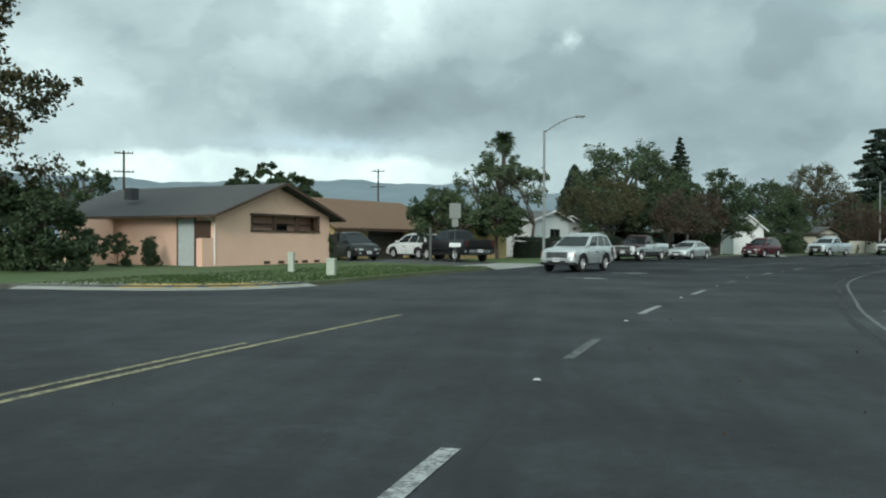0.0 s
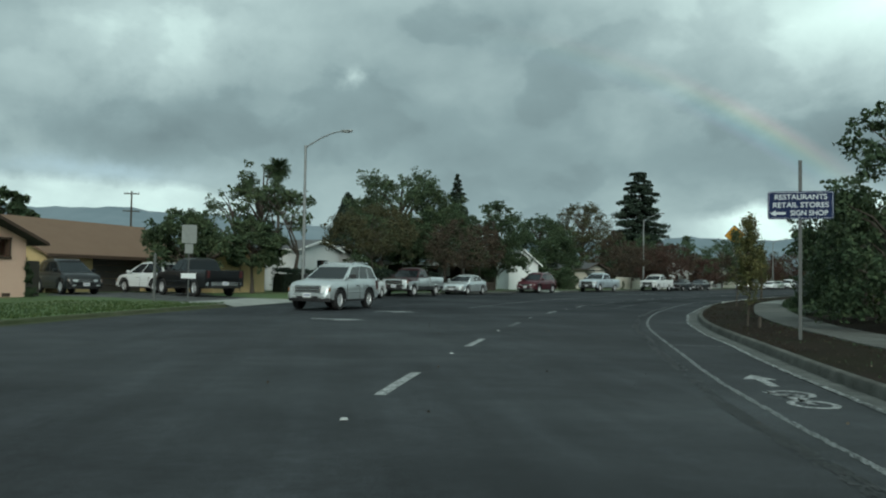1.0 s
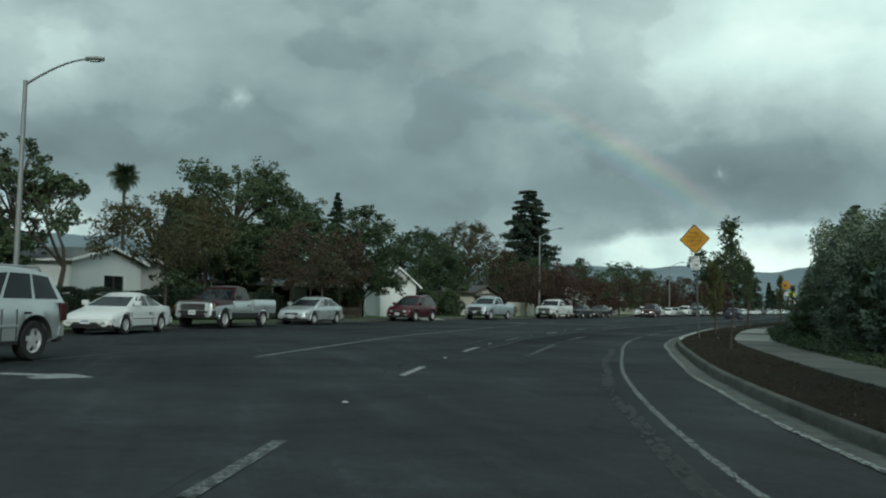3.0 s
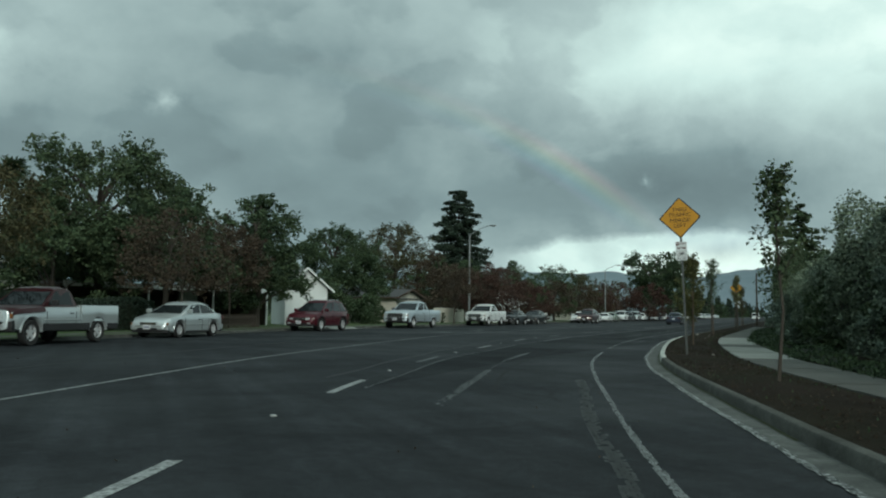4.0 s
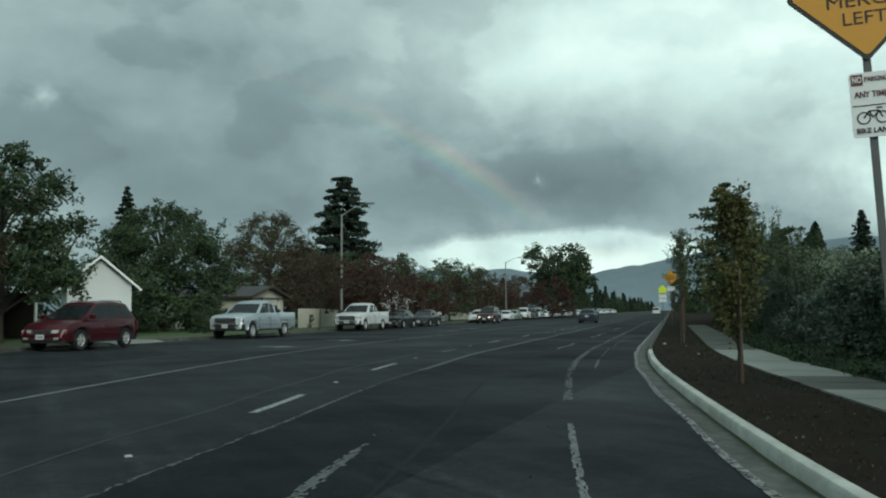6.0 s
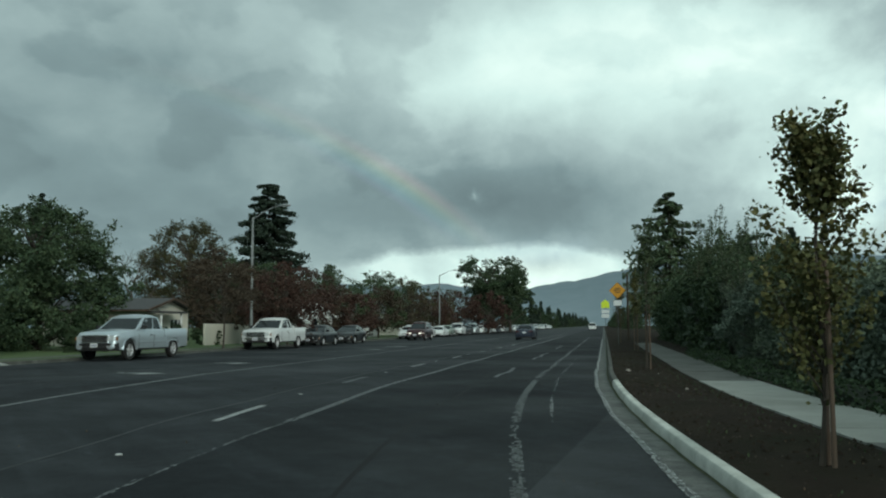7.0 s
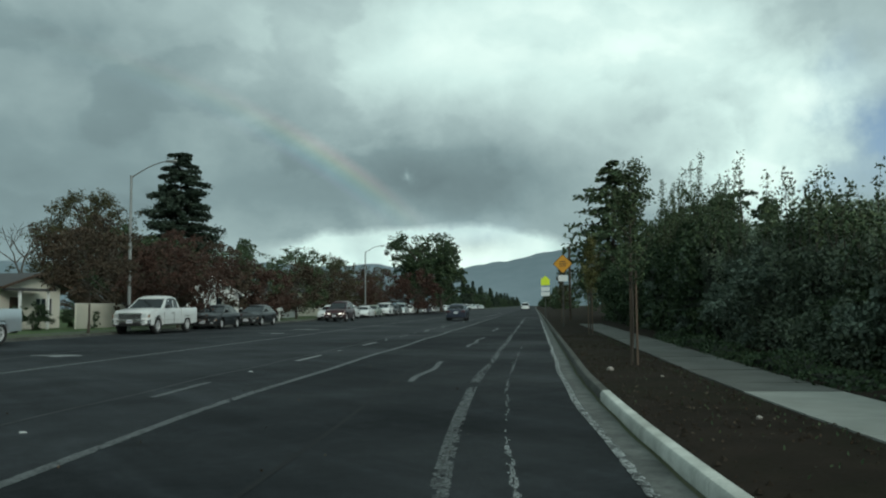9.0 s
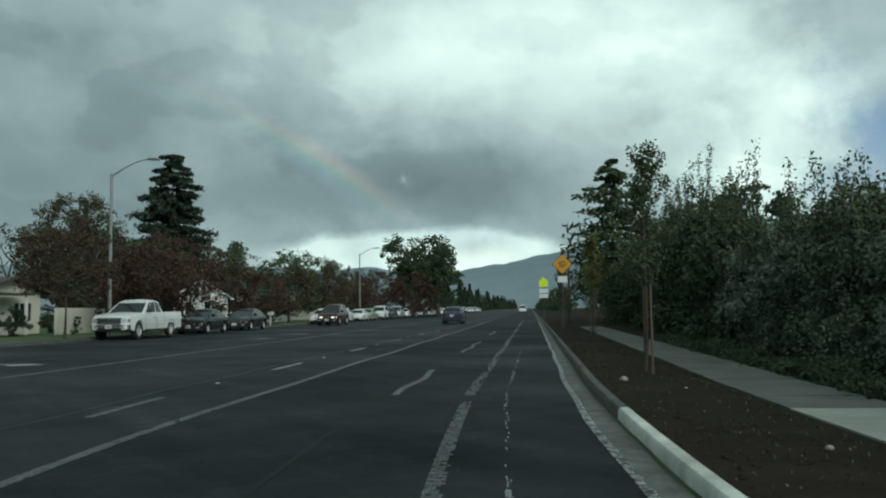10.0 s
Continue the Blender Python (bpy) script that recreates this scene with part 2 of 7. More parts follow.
def bark(name, a, b):
    mat, k, bsdf = material(name, 0.9, 0, 0.2)
    p = where(k)
    mp = k.n("ShaderNodeMapping")
    mp.inputs["Scale"].default_value = (9, 9, 1.6)
    k.put(mp.inputs["Vector"], p)
    f = k.noise(mp.outputs[0], 2.0, 5, 0.7)
    k.put(bsdf.inputs["Base Color"], k.mix(f, a, b))
    bump(k, bsdf, f, 0.6, 0.03)
    return mat


def shingles(name, a, b, size=0.16):
    mat, k, bsdf = material(name, 0.88, 0, 0.2)
    p = where(k)
    sep = k.n("ShaderNodeSeparateXYZ")
    k.put(sep.inputs[0], p)
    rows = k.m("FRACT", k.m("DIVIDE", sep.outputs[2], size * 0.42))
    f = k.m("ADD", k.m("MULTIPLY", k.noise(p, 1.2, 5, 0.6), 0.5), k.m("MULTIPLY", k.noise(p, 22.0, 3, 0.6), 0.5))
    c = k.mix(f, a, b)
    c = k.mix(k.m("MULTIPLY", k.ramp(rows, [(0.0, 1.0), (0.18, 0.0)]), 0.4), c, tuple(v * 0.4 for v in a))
    k.put(bsdf.inputs["Base Color"], c)
    bump(k, bsdf, rows, 0.5, 0.02)
    return mat


def glass_dark(name):
    mat, k, bsdf = material(name, 0.06, 0, 0.26)
    bsdf.inputs["Base Color"].default_value = (0.012, 0.016, 0.018, 1)
    bsdf.inputs["Roughness"].default_value = 0.07
    return mat


def lit(name, c, strength):
    mat, k, bsdf = material(name, 0.3)
    bsdf.inputs["Base Color"].default_value = col(c)
    bsdf.inputs["Emission Color"].default_value = col(c)
    bsdf.inputs["Emission Strength"].default_value = strength
    return mat


M = dict(
    road=asphalt("old_asphalt", (0.0112, 0.0130, 0.0153), (0.0250, 0.0282, 0.0322), (0.008, 0.009, 0.0095)),
    lane=asphalt("new_asphalt", (0.0090, 0.0106, 0.0124), (0.0170, 0.0196, 0.0226), (0.006, 0.0065, 0.007), 0.74, 0.17),
    drive=asphalt("drive_asphalt", (0.05, 0.052, 0.052), (0.075, 0.077, 0.075), (0.025, 0.025, 0.025)),
    white_line=worn_paint("worn_white_marking", (0.42, 0.44, 0.44), (0.02, 0.022, 0.023), 0.48, big=7.0),
    faded_line=worn_paint("faded_white_marking", (0.25, 0.27, 0.275), (0.0145, 0.017, 0.0187), 0.54, blotch=0.5, soft=0.075, big=9.0),
    thin_white=worn_paint("thin_white_marking", (0.30, 0.32, 0.325), (0.019, 0.0215, 0.0235), 0.475, blotch=0.5, soft=0.07, big=7.0),
    seam_bright=worn_paint("pale_sealed_seam", (0.18, 0.193, 0.198), (0.019, 0.0215, 0.0235), 0.47, blotch=0.5, soft=0.07, big=6.0),
    ghost_line=worn_paint("ghost_marking", (0.042, 0.045, 0.047), (0.014, 0.0155, 0.0165), 0.56, blotch=0.55, soft=0.07, big=5.0),
    gutter_paint=worn_paint("ragged_gutter_paint", (0.50, 0.53, 0.53), (0.028, 0.031, 0.032), 0.51, blotch=0.55, soft=0.05, big=6.0),
    yellow_line=worn_paint("worn_yellow_marking", (0.40, 0.36, 0.20), (0.022, 0.024, 0.025), 0.50, big=6.0),
    seam=worn_paint("tar_seam", (0.052, 0.056, 0.058), (0.017, 0.0187, 0.0198), 0.53, blotch=0.5, soft=0.06, big=7.0),
    tar=plain("black_tar", (0.0095, 0.0105, 0.0115), 0.85, spec=0.2),
    concrete=mottled("concrete", (0.27, 0.28, 0.26), (0.40, 0.41, 0.38), 1.2, 0.85, 0.25, 45, grime=(0.13, 0.135, 0.12)),
    kerb_white=mottled("white_painted_kerb", (0.32, 0.335, 0.31), (0.60, 0.62, 0.58), 3.0, 0.75, 0.35, 30, grime=(0.13, 0.135, 0.115)),
    kerb_old=mottled("dirty_kerb_concrete", (0.042, 0.044, 0.040), (0.125, 0.128, 0.118), 2.6, 0.9, 0.5, 30, spec=0.2, grime=(0.022, 0.022, 0.018)),
    gutter=mottled("gutter_concrete", (0.034, 0.037, 0.037), (0.15, 0.158, 0.15), 4.0, 0.82, 0.4, 28, spec=0.2, grime=(0.018, 0.020, 0.019)),
    slab=mottled("pavement_concrete", (0.072, 0.075, 0.071), (0.128, 0.132, 0.124), 1.5, 0.88, 0.3, 40, spec=0.2, grime=(0.045, 0.046, 0.040)),
    slab_new=mottled("pale_pavement_concrete", (0.20, 0.21, 0.195), (0.29, 0.30, 0.28), 1.5, 0.85, 0.2, 50, grime=(0.11, 0.113, 0.10)),
    dirt=mottled("brown_verge_dirt", (0.012, 0.0096, 0.0077), (0.029, 0.0225, 0.0175), 1.4, 0.95, 0.9, 22, spec=0.05, grime=(0.016, 0.0185, 0.0095)),
    clod=mottled("dry_earth_clod", (0.018, 0.0145, 0.011), (0.042, 0.034, 0.027), 5.0, 0.95, 0.4, 30, island=0.5, spec=0.05),
    lawn=mottled("lawn_grass", (0.032, 0.062, 0.018), (0.075, 0.12, 0.036), 0.5, 0.9, 0.9, 16, grime=(0.075, 0.075, 0.035)),
    scrub=mottled("distant_ground", (0.035, 0.045, 0.025), (0.06, 0.06, 0.04), 0.05, 0.95, 0, 3),
    # grey-blue air haze is mixed into the hills' base colour
    hill=mottled("haze_tinted_hill", (0.115, 0.16, 0.19), (0.165, 0.21, 0.24), 0.0035, 1.0, 0, 0.02, grime=(0.09, 0.13, 0.145)),
    warning=plain("yellow_warning_pad", (0.50, 0.32, 0.05), 0.7),
    peach=mottled("peach_stucco", (0.66, 0.42, 0.32), (0.74, 0.50, 0.39), 0.8, 0.9, 0.25, 30),
    cream=mottled("cream_stucco", (0.52, 0.50, 0.43), (0.62, 0.60, 0.52), 0.8, 0.9, 0.25, 30),
    white_wall=mottled("white_siding", (0.57, 0.60, 0.60), (0.67, 0.70, 0.70), 0.8, 0.85, 0.15, 30),
    tan_wall=mottled("tan_boards", (0.42, 0.31, 0.15), (0.52, 0.40, 0.21), 0.8, 0.85, 0.2, 30),
    white_trim=plain("white_trim", (0.72, 0.74, 0.73), 0.6, vary=0.1),
    brown_trim=plain("dark_brown_trim", (0.06, 0.035, 0.022), 0.7),
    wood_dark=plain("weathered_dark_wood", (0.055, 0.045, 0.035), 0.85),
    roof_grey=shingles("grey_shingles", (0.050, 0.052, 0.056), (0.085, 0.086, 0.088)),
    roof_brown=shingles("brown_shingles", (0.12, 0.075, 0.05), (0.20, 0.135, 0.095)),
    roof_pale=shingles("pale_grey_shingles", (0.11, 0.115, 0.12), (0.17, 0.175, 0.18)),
    garage=plain("dark_garage_door", (0.05, 0.045, 0.04), 0.7),
    door=plain("pale_grey_door", (0.42, 0.47, 0.47), 0.5),
    galv=plain("galvanised_steel", (0.22, 0.235, 0.235), 0.55, 0.5),
    post=plain("grey_sign_post", (0.085, 0.092, 0.09), 0.65, 0.3),
    signback=plain("bare_aluminium_sign_back", (0.21, 0.225, 0.215), 0.6, 0.3),
    sign_yellow=plain("yellow_sign_sheeting", (0.50, 0.235, 0.012), 0.5, vary=0.08),
    sign_lime=plain("lime_sign_sheeting", (0.60, 0.72, 0.03), 0.45, vary=0.08),
    sign_white=plain("white_sign_sheeting", (0.62, 0.65, 0.65), 0.5, vary=0.1),
    sign_blue=plain("navy_sign_sheeting", (0.011, 0.020, 0.062), 0.6, spec=0.12, vary=0.15),
    sign_black=plain("black_sign_ink", (0.012, 0.012, 0.013), 0.6),
    sign_ink=plain("faded_sign_ink", (0.022, 0.013, 0.005), 0.6),
    kerb_dirt=mottled("earth_covered_kerb", (0.035, 0.042, 0.022), (0.085, 0.088, 0.058), 1.8, 0.92, 0.6, 25, spec=0.1, grime=(0.04, 0.06, 0.02)),
    sign_red=plain("red_sign_ink", (0.10, 0.028, 0.026), 0.6),
    stud=plain("dull_white_stud", (0.38, 0.40, 0.40), 0.6),
    letter=plain("white_sign_letter", (0.46, 0.50, 0.53), 0.5, vary=0.1),
    pole_wood=bark("creosoted_pole", (0.035, 0.028, 0.022), (0.07, 0.055, 0.042)),
    bark=bark("grey_brown_bark", (0.035, 0.03, 0.026), (0.085, 0.073, 0.06)),
    stake=bark("rough_tree_stake", (0.075, 0.055, 0.042), (0.14, 0.105, 0.08)),
    glass=glass_dark("dark_car_glass"), pane=glass_dark("house_window_glass"),
    tyre=plain("black_tyre", (0.012, 0.012, 0.012), 0.85),
    rim=plain("alloy_rim", (0.56, 0.57, 0.58), 0.4, 0.5),
    black=plain("black_plastic", (0.014, 0.014, 0.015), 0.6),
    chrome=plain("chrome_trim", (0.55, 0.56, 0.57), 0.2, 0.9),
    lens=plain("clear_headlight", (0.32, 0.345, 0.35), 0.3, 0.2, 0.5),
    red_lens=plain("red_tail_light", (0.045, 0.006, 0.006), 0.35),
    amber=plain("amber_lens", (0.22, 0.085, 0.02), 0.3),
    plate=plain("white_number_plate", (0.6, 0.62, 0.62), 0.5),
    plate_bar=plain("dark_plate_bar", (0.20, 0.22, 0.30), 0.5),
    lamp_on=lit("lit_headlight", (1.0, 0.96, 0.85), 0.8),
    stone=mottled("pale_rock", (0.22, 0.2, 0.18), (0.34, 0.32, 0.29), 6, 0.9, 0.4, 30),
    leaf_dark=leaves("dark_green_leaves", (0.016, 0.030, 0.017), (0.036, 0.059, 0.031), (0.064, 0.090, 0.044)),
    leaf_shrub=leaves("blue_green_shrub_leaves", (0.045, 0.072, 0.055), (0.080, 0.115, 0.085), (0.12, 0.16, 0.115), 0.55),
    leaf_mid=leaves("olive_green_leaves", (0.021, 0.038, 0.022), (0.042, 0.066, 0.034), (0.076, 0.098, 0.048)),
    leaf_bright=leaves("fresh_green_leaves", (0.018, 0.036, 0.012), (0.036, 0.063, 0.020), (0.068, 0.092, 0.032)),
    leaf_rust=leaves("rust_autumn_leaves", (0.031, 0.027, 0.020), (0.047, 0.038, 0.027), (0.070, 0.050, 0.034)),
    leaf_red=leaves("dull_red_autumn_leaves", (0.036, 0.025, 0.020), (0.053, 0.033, 0.026), (0.078, 0.040, 0.031)),
    leaf_turn=leaves("turning_olive_brown_leaves", (0.028, 0.033, 0.018), (0.048, 0.050, 0.025), (0.076, 0.066, 0.032)),
    leaf_olive=leaves("olive_yellow_leaves", (0.045, 0.056, 0.024), (0.072, 0.080, 0.031), (0.115, 0.105, 0.038)),
    leaf_fir=leaves("blue_green_needles", (0.012, 0.021, 0.016), (0.024, 0.038, 0.027), (0.036, 0.052, 0.036)),
    leaf_ivy=leaves("ivy_leaves", (0.045, 0.072, 0.052), (0.085, 0.118, 0.078), (0.15, 0.19, 0.12), 0.55),
    core_shade=mottled("hedge_core_shade", (0.006, 0.010, 0.005), (0.014, 0.020, 0.009), 3, 0.95, 0.6, 9),
    litter=leaves("fallen_leaves", (0.028, 0.019, 0.012), (0.06, 0.042, 0.027), (0.12, 0.10, 0.075)),
    box=plain("pale_green_utility_box", (0.36, 0.40, 0.34), 0.7),
)
PAINT = {n: car_paint(n + "_car_paint", c, f) for n, c, f in [
    ("white", (0.58, 0.60, 0.60), 0.0), ("silver", (0.50, 0.54, 0.55), 0.6), ("pale_silver", (0.50, 0.56, 0.60), 0.6),
    ("maroon", (0.030, 0.004, 0.006), 0.1), ("red", (0.056, 0.004, 0.010), 0.2), ("navy", (0.028, 0.036, 0.055), 0.3),
    ("black", (0.006, 0.007, 0.008), 0.0), ("charcoal", (0.010, 0.0115, 0.013), 0.1), ("green", (0.20, 0.24, 0.2), 0.3)]}

# ---- mesh helpers ----
UNIT = [PLAN]      # things are drawn in the plan's units; vehicles set this to 1 and are drawn in metres


class Mesh:
    """Collects faces for one mesh object."""

    def __init__(self):
        self.v, self.f = [], []

    def add(self, verts, faces, m=None):
        o = len(self.v)
        self.v += [tuple(m @ Vector(p)) for p in verts] if m is not None else [tuple(p) for p in verts]
        self.f += [tuple(i + o for i in f) for f in faces]
        return self

    def box(self, x0, x1, y0, y1, z0, z1, m=None):
        vs = [(x, y, z) for z in (z0, z1) for y in (y0, y1) for x in (x0, x1)]
        return self.add(vs, [(0, 2, 3, 1), (4, 5, 7, 6), (0, 1, 5, 4), (2, 6, 7, 3), (0, 4, 6, 2), (1, 3, 7, 5)], m)

    def prism(self, poly, y0, y1, m=None):
        """A polygon in x, z drawn out along y."""
        n = len(poly)
        vs = [(x, y0, z) for x, z in poly] + [(x, y1, z) for x, z in poly]
        fs = [tuple(range(n)), tuple(range(2 * n - 1, n - 1, -1))]
        fs += [(i, i + n, (i + 1) % n + n, (i + 1) % n) for i in range(n)]
        return self.add(vs, fs, m)

    def loft(self, rings, caps=True, m=None, closed=True):
        n, vs, fs = len(rings[0]), [p for r in rings for p in r], []
        for a in range(len(rings) - 1):
            for i in range(n if closed else n - 1):
                j = (i + 1) % n
                fs.append((a * n + i, a * n + j, (a + 1) * n + j, (a + 1) * n + i))
        if caps:
            fs += [tuple(range(n - 1, -1, -1)), tuple(range((len(rings) - 1) * n, len(rings) * n))]
        return self.add(vs, fs, m)

    def tube(self, pts, radii, n=7, m=None):
        pts, rings = [Vector(p) for p in pts], []
        for i, p in enumerate(pts):
            d = (pts[min(i + 1, len(pts) - 1)] - pts[max(i - 1, 0)]).normalized()
            a = d.orthogonal().normalized() if abs(d.z) > 0.9 else d.cross(Vector((0, 0, 1))).normalized()
            if abs(d.z) > 0.9:
                a = d.cross(Vector((0, 1, 0))).normalized()
            b = d.cross(a)
            r = radii[i] if isinstance(radii, (list, tuple)) else radii
            rings.append([p + (a * math.cos(t) + b * math.sin(t)) * r for t in [2 * math.pi * j / n for j in range(n)]])
        return self.loft(rings, True, m)

    def ob(self, name, mat, parent=None, label="", smooth=False, bevel=0.0, segs=2):
        me = bpy.data.meshes.new(name)
        me.from_pydata([(x * UNIT[0], y * UNIT[0], z * UNIT[0]) for x, y, z in self.v], [], self.f)
        if smooth:
            me.shade_smooth()
            me.set_sharp_from_angle(angle=radians(38))
        me.materials.append(mat)
        me.update()
        o = new(name, me)
        if bevel:
            b = o.modifiers.new("bevel", "BEVEL")
            b.width, b.segments, b.limit_method = bevel, segs, "ANGLE"
        if parent is not None:
            o.parent = parent
        if label:
            tagged(o, label)
        return o


def thing(name, label, category, m, group="", kind=""):
    o = new(name)
    o.empty_display_size = 0.2
    o.matrix_basis = Matrix.Translation(m.translation * PLAN) @ m.to_3x3().to_4x4()
    return tagged(o, label, category, group, kind)


def structure(o, label, category="ground"):
    return tagged(o, label, category, kind="structure")


def spun(x, y, z=0.0, deg=0.0):
    """A pose whose +x points along the compass heading deg (clockwise from +y)."""
    return pose(x, y, z, 0, 0, 90 - deg)


# ---- the road's plan ----
def smooth_line(pts, step=1.0):
    """A Catmull-Rom line through the points, at even steps."""
    P = [Vector((*p, 0)) for p in pts]
    P = [P[0] * 2 - P[1]] + P + [P[-1] * 2 - P[-2]]
    fine = []
    for i in range(1, len(P) - 2):
        a, b, c, d = P[i - 1:i + 3]
        n = max(4, int((c - b).length / 0.25))
        for j in range(n):
            t = j / n
            fine.append(0.5 * ((2 * b) + (c - a) * t + (2 * a - 5 * b + 4 * c - d) * t * t + (3 * b - a - 3 * c + d) * t ** 3))
    fine.append(P[-2])
    out, left = [fine[0]], step
    for a, b in zip(fine, fine[1:]):
        seg = (b - a).length
        at = 0.0
        while seg - at >= left:
            at += left
            out.append(a + (b - a) * (at / seg))
            left = step
        left -= seg - at
    return out


GUTTER = smooth_line([(5.6, -60), (5.9, -30), (6.3, -15), (7.0, -5), (8.3, 4), (10.2, 13.1), (12.3, 20.4), (14.9, 28.7), (18.0, 36.3), (21.3, 43.0),
                      (26.0, 51.8), (30.6, 58.8), (36.9, 67.5), (43.0, 75.0), (49.6, 82.5), (69.5, 105), (102.6, 142.5), (168.8, 217.5), (301, 367.5), (632, 742.5), (1161, 1341.8)])


def s_at(y):
    return min(range(len(GUTTER)), key=lambda i: abs(GUTTER[i].y - y))


def station(s, off, z=0.0):
    """The place s metres along the right gutter's edge and off metres to its left."""
    s = min(max(s, 0.0), len(GUTTER) - 2.001)
    i = int(s)
    a, b = GUTTER[i], GUTTER[i + 1]
    t0 = (GUTTER[min(i + 1, len(GUTTER) - 1)] - GUTTER[max(i - 1, 0)]).normalized()
    t1 = (GUTTER[min(i + 2, len(GUTTER) - 1)] - GUTTER[i]).normalized()
    d = (t0 + (t1 - t0) * (s - i)).normalized()
    p = a + (b - a) * (s - i)
    return Vector((p.x - d.y * off, p.y + d.x * off, z))


def course(s):
    """Compass heading of the road at s, degrees."""
    d = station(s + 0.5, 0) - station(s - 0.5, 0)
    return math.degrees(math.atan2(d.x, d.y))


S0, S1 = 0.0, float(len(GUTTER) - 3)
SY = {y: float(s_at(y)) for y in range(-40, 420, 1)}      # station by the gutter's y


def steps(a, b, step):
    n = max(1, int(round((b - a) / step)))
    return [a + (b - a) * i / n for i in range(n + 1) if a + (b - a) * i / n < 330 or i % 12 == 0 or i == n]


def ease(s, *pairs):
    """A line through pairs of (station, value)."""
    for (a, u), (b, v) in zip(pairs, pairs[1:]):
        if s <= b:
            f = max(0.0, (s - a) / (b - a))
            return u + (v - u) * f
    return pairs[-1][1]


def strip(mesh, a, b, off, width, z, step=1.0):
    """A flat band along the road; off may be a function of s."""
    at = off if callable(off) else (lambda s: off)
    ss = steps(a, b, step)
    rows = [[station(s, at(s) + width / 2, z), station(s, at(s) - width / 2, z)] for s in ss]
    return mesh.loft(rows, False, closed=False)


def profile(mesh, a, b, section, step=1.0):
    """A closed section of (off, z) drawn along the road."""
    return mesh.loft([[station(s, o, z) for o, z in section] for s in steps(a, b, step)], True)


LEFT = smooth_line([(-70, 30), (-40, 25.2), (-20, 21.3), (-10.5, 20.2), (-7.0, 21.2), (-5.5, 23.6), (-4.7, 27.0), (-3.6, 31.5), (-2.0, 37.5), (0.1, 45.0),
                    (1.6, 50.2), (3.2, 56.0), (5.1, 61.2), (8.1, 67.4), (13.6, 76.3), (24.25, 91.55), (44.1, 114.05), (150.0, 234.0), (282.4, 384.0), (613.4, 759.0), (1142.9, 1359.0)])


def left_at(i, off=0.0, z=0.0):
    i = min(max(i, 0.0), len(LEFT) - 2.001)
    k = int(i)
    a, b = LEFT[k], LEFT[k + 1]
    d = (LEFT[min(k + 2, len(LEFT) - 1)] - LEFT[max(k - 1, 0)]).normalized()
    p = a + (b - a) * (i - k)
    return Vector((p.x - d.y * off, p.y + d.x * off, z))


def left_y(y):
    return float(min(range(60, len(LEFT)), key=lambda i: abs(LEFT[i].y - y)))


def left_course(i):
    d = left_at(i + 1) - left_at(i - 1)
    return math.degrees(math.atan2(d.x, d.y))


# ---- ground ----
def build_ground():
    g = Mesh()
    rings = [[(math.cos(2 * math.pi * j / 48) * r + 40, math.sin(2 * math.pi * j / 48) * r + 80, -0.09) for j in range(48)] for r in (1, 60, 250, 1000, 4200)]
    g.loft(rings, False)
    g.add(rings[0], [tuple(range(48))])
    structure(g.ob("ground", M["scrub"]), "dull green and brown ground out to the hills")
    # left: lawns behind the kerb, one sheet
    edge = [left_at(i, 0.16, 0.12) for i in range(0, len(LEFT) - 1) if i < 330 or i % 20 == 0]
    lawn = Mesh().add(edge + [Vector((700, 1500, 0.12)), Vector((-260, 900, 0.12)), Vector((-260, 70, 0.12))],
                      [tuple(range(len(edge) + 3))])
    structure(lawn.ob("lawn", M["lawn"]), "mown green lawn with bare brown patches", "lawn")
    # right: bare earth verge behind the kerb
    v = Mesh()
    ss = steps(S0, S1, 1.0)
    rows = []
    for s in ss:
        rows.append([station(s, -o, 0.125 + 0.03 * math.sin(s * 0.7 + o) * (0.6 < o < 2.2) + h) for o, h in ((0.55, 0.0), (1.0, 0.015), (1.6, 0.03), (2.58, 0.0), (3.3, -0.04), (4.18, 0.0), (5.2, 0.06), (9, 0.1), (70, 0.1))])
    v.loft([list(reversed(r)) for r in rows], False, closed=False)
    structure(v.ob("verge", M["dirt"], smooth=True), "bare dark brown earth verge with fallen leaves", "verge")


def build_road():
    r = Mesh()
    ss = steps(S0, S1, 1.0)
    offs = (5.6, 9.0, 13.0, 18.0, 27.5)
    new_from = SY[44]
    r.loft([[station(s, o, 0.0) for o in reversed(offs)] for s in ss], False, closed=False)
    begin = lambda o: new_from + (5.6 - o) * 5.0
    r.loft([[station(S0 + (begin(o) - S0) * i / 60, o, 0.0) for o in (5.6, 3.6, 1.8, 0.0)] for i in range(61)], False, closed=False)
    r.add([(-90, -60, -0.005), (1.5, -60, -0.005), (1.5, 34, -0.005), (-90, 34, -0.005)], [(0, 1, 2, 3)])
    road = structure(r.ob("road", M["road"]), "worn dark grey asphalt road, faintly damp", "road")
    n = Mesh()
    n.loft([[station(begin(o) + (s - new_from) * (S1 - begin(o)) / (S1 - new_from), o, 0.0) for o in (5.6, 3.6, 1.8, 0.0)] for s in [new_from] + [v for v in ss if v > new_from]], False, closed=False)
    structure(n.ob("road_lane", M["lane"]), "newer black asphalt lane along the kerb", "road")
    return road


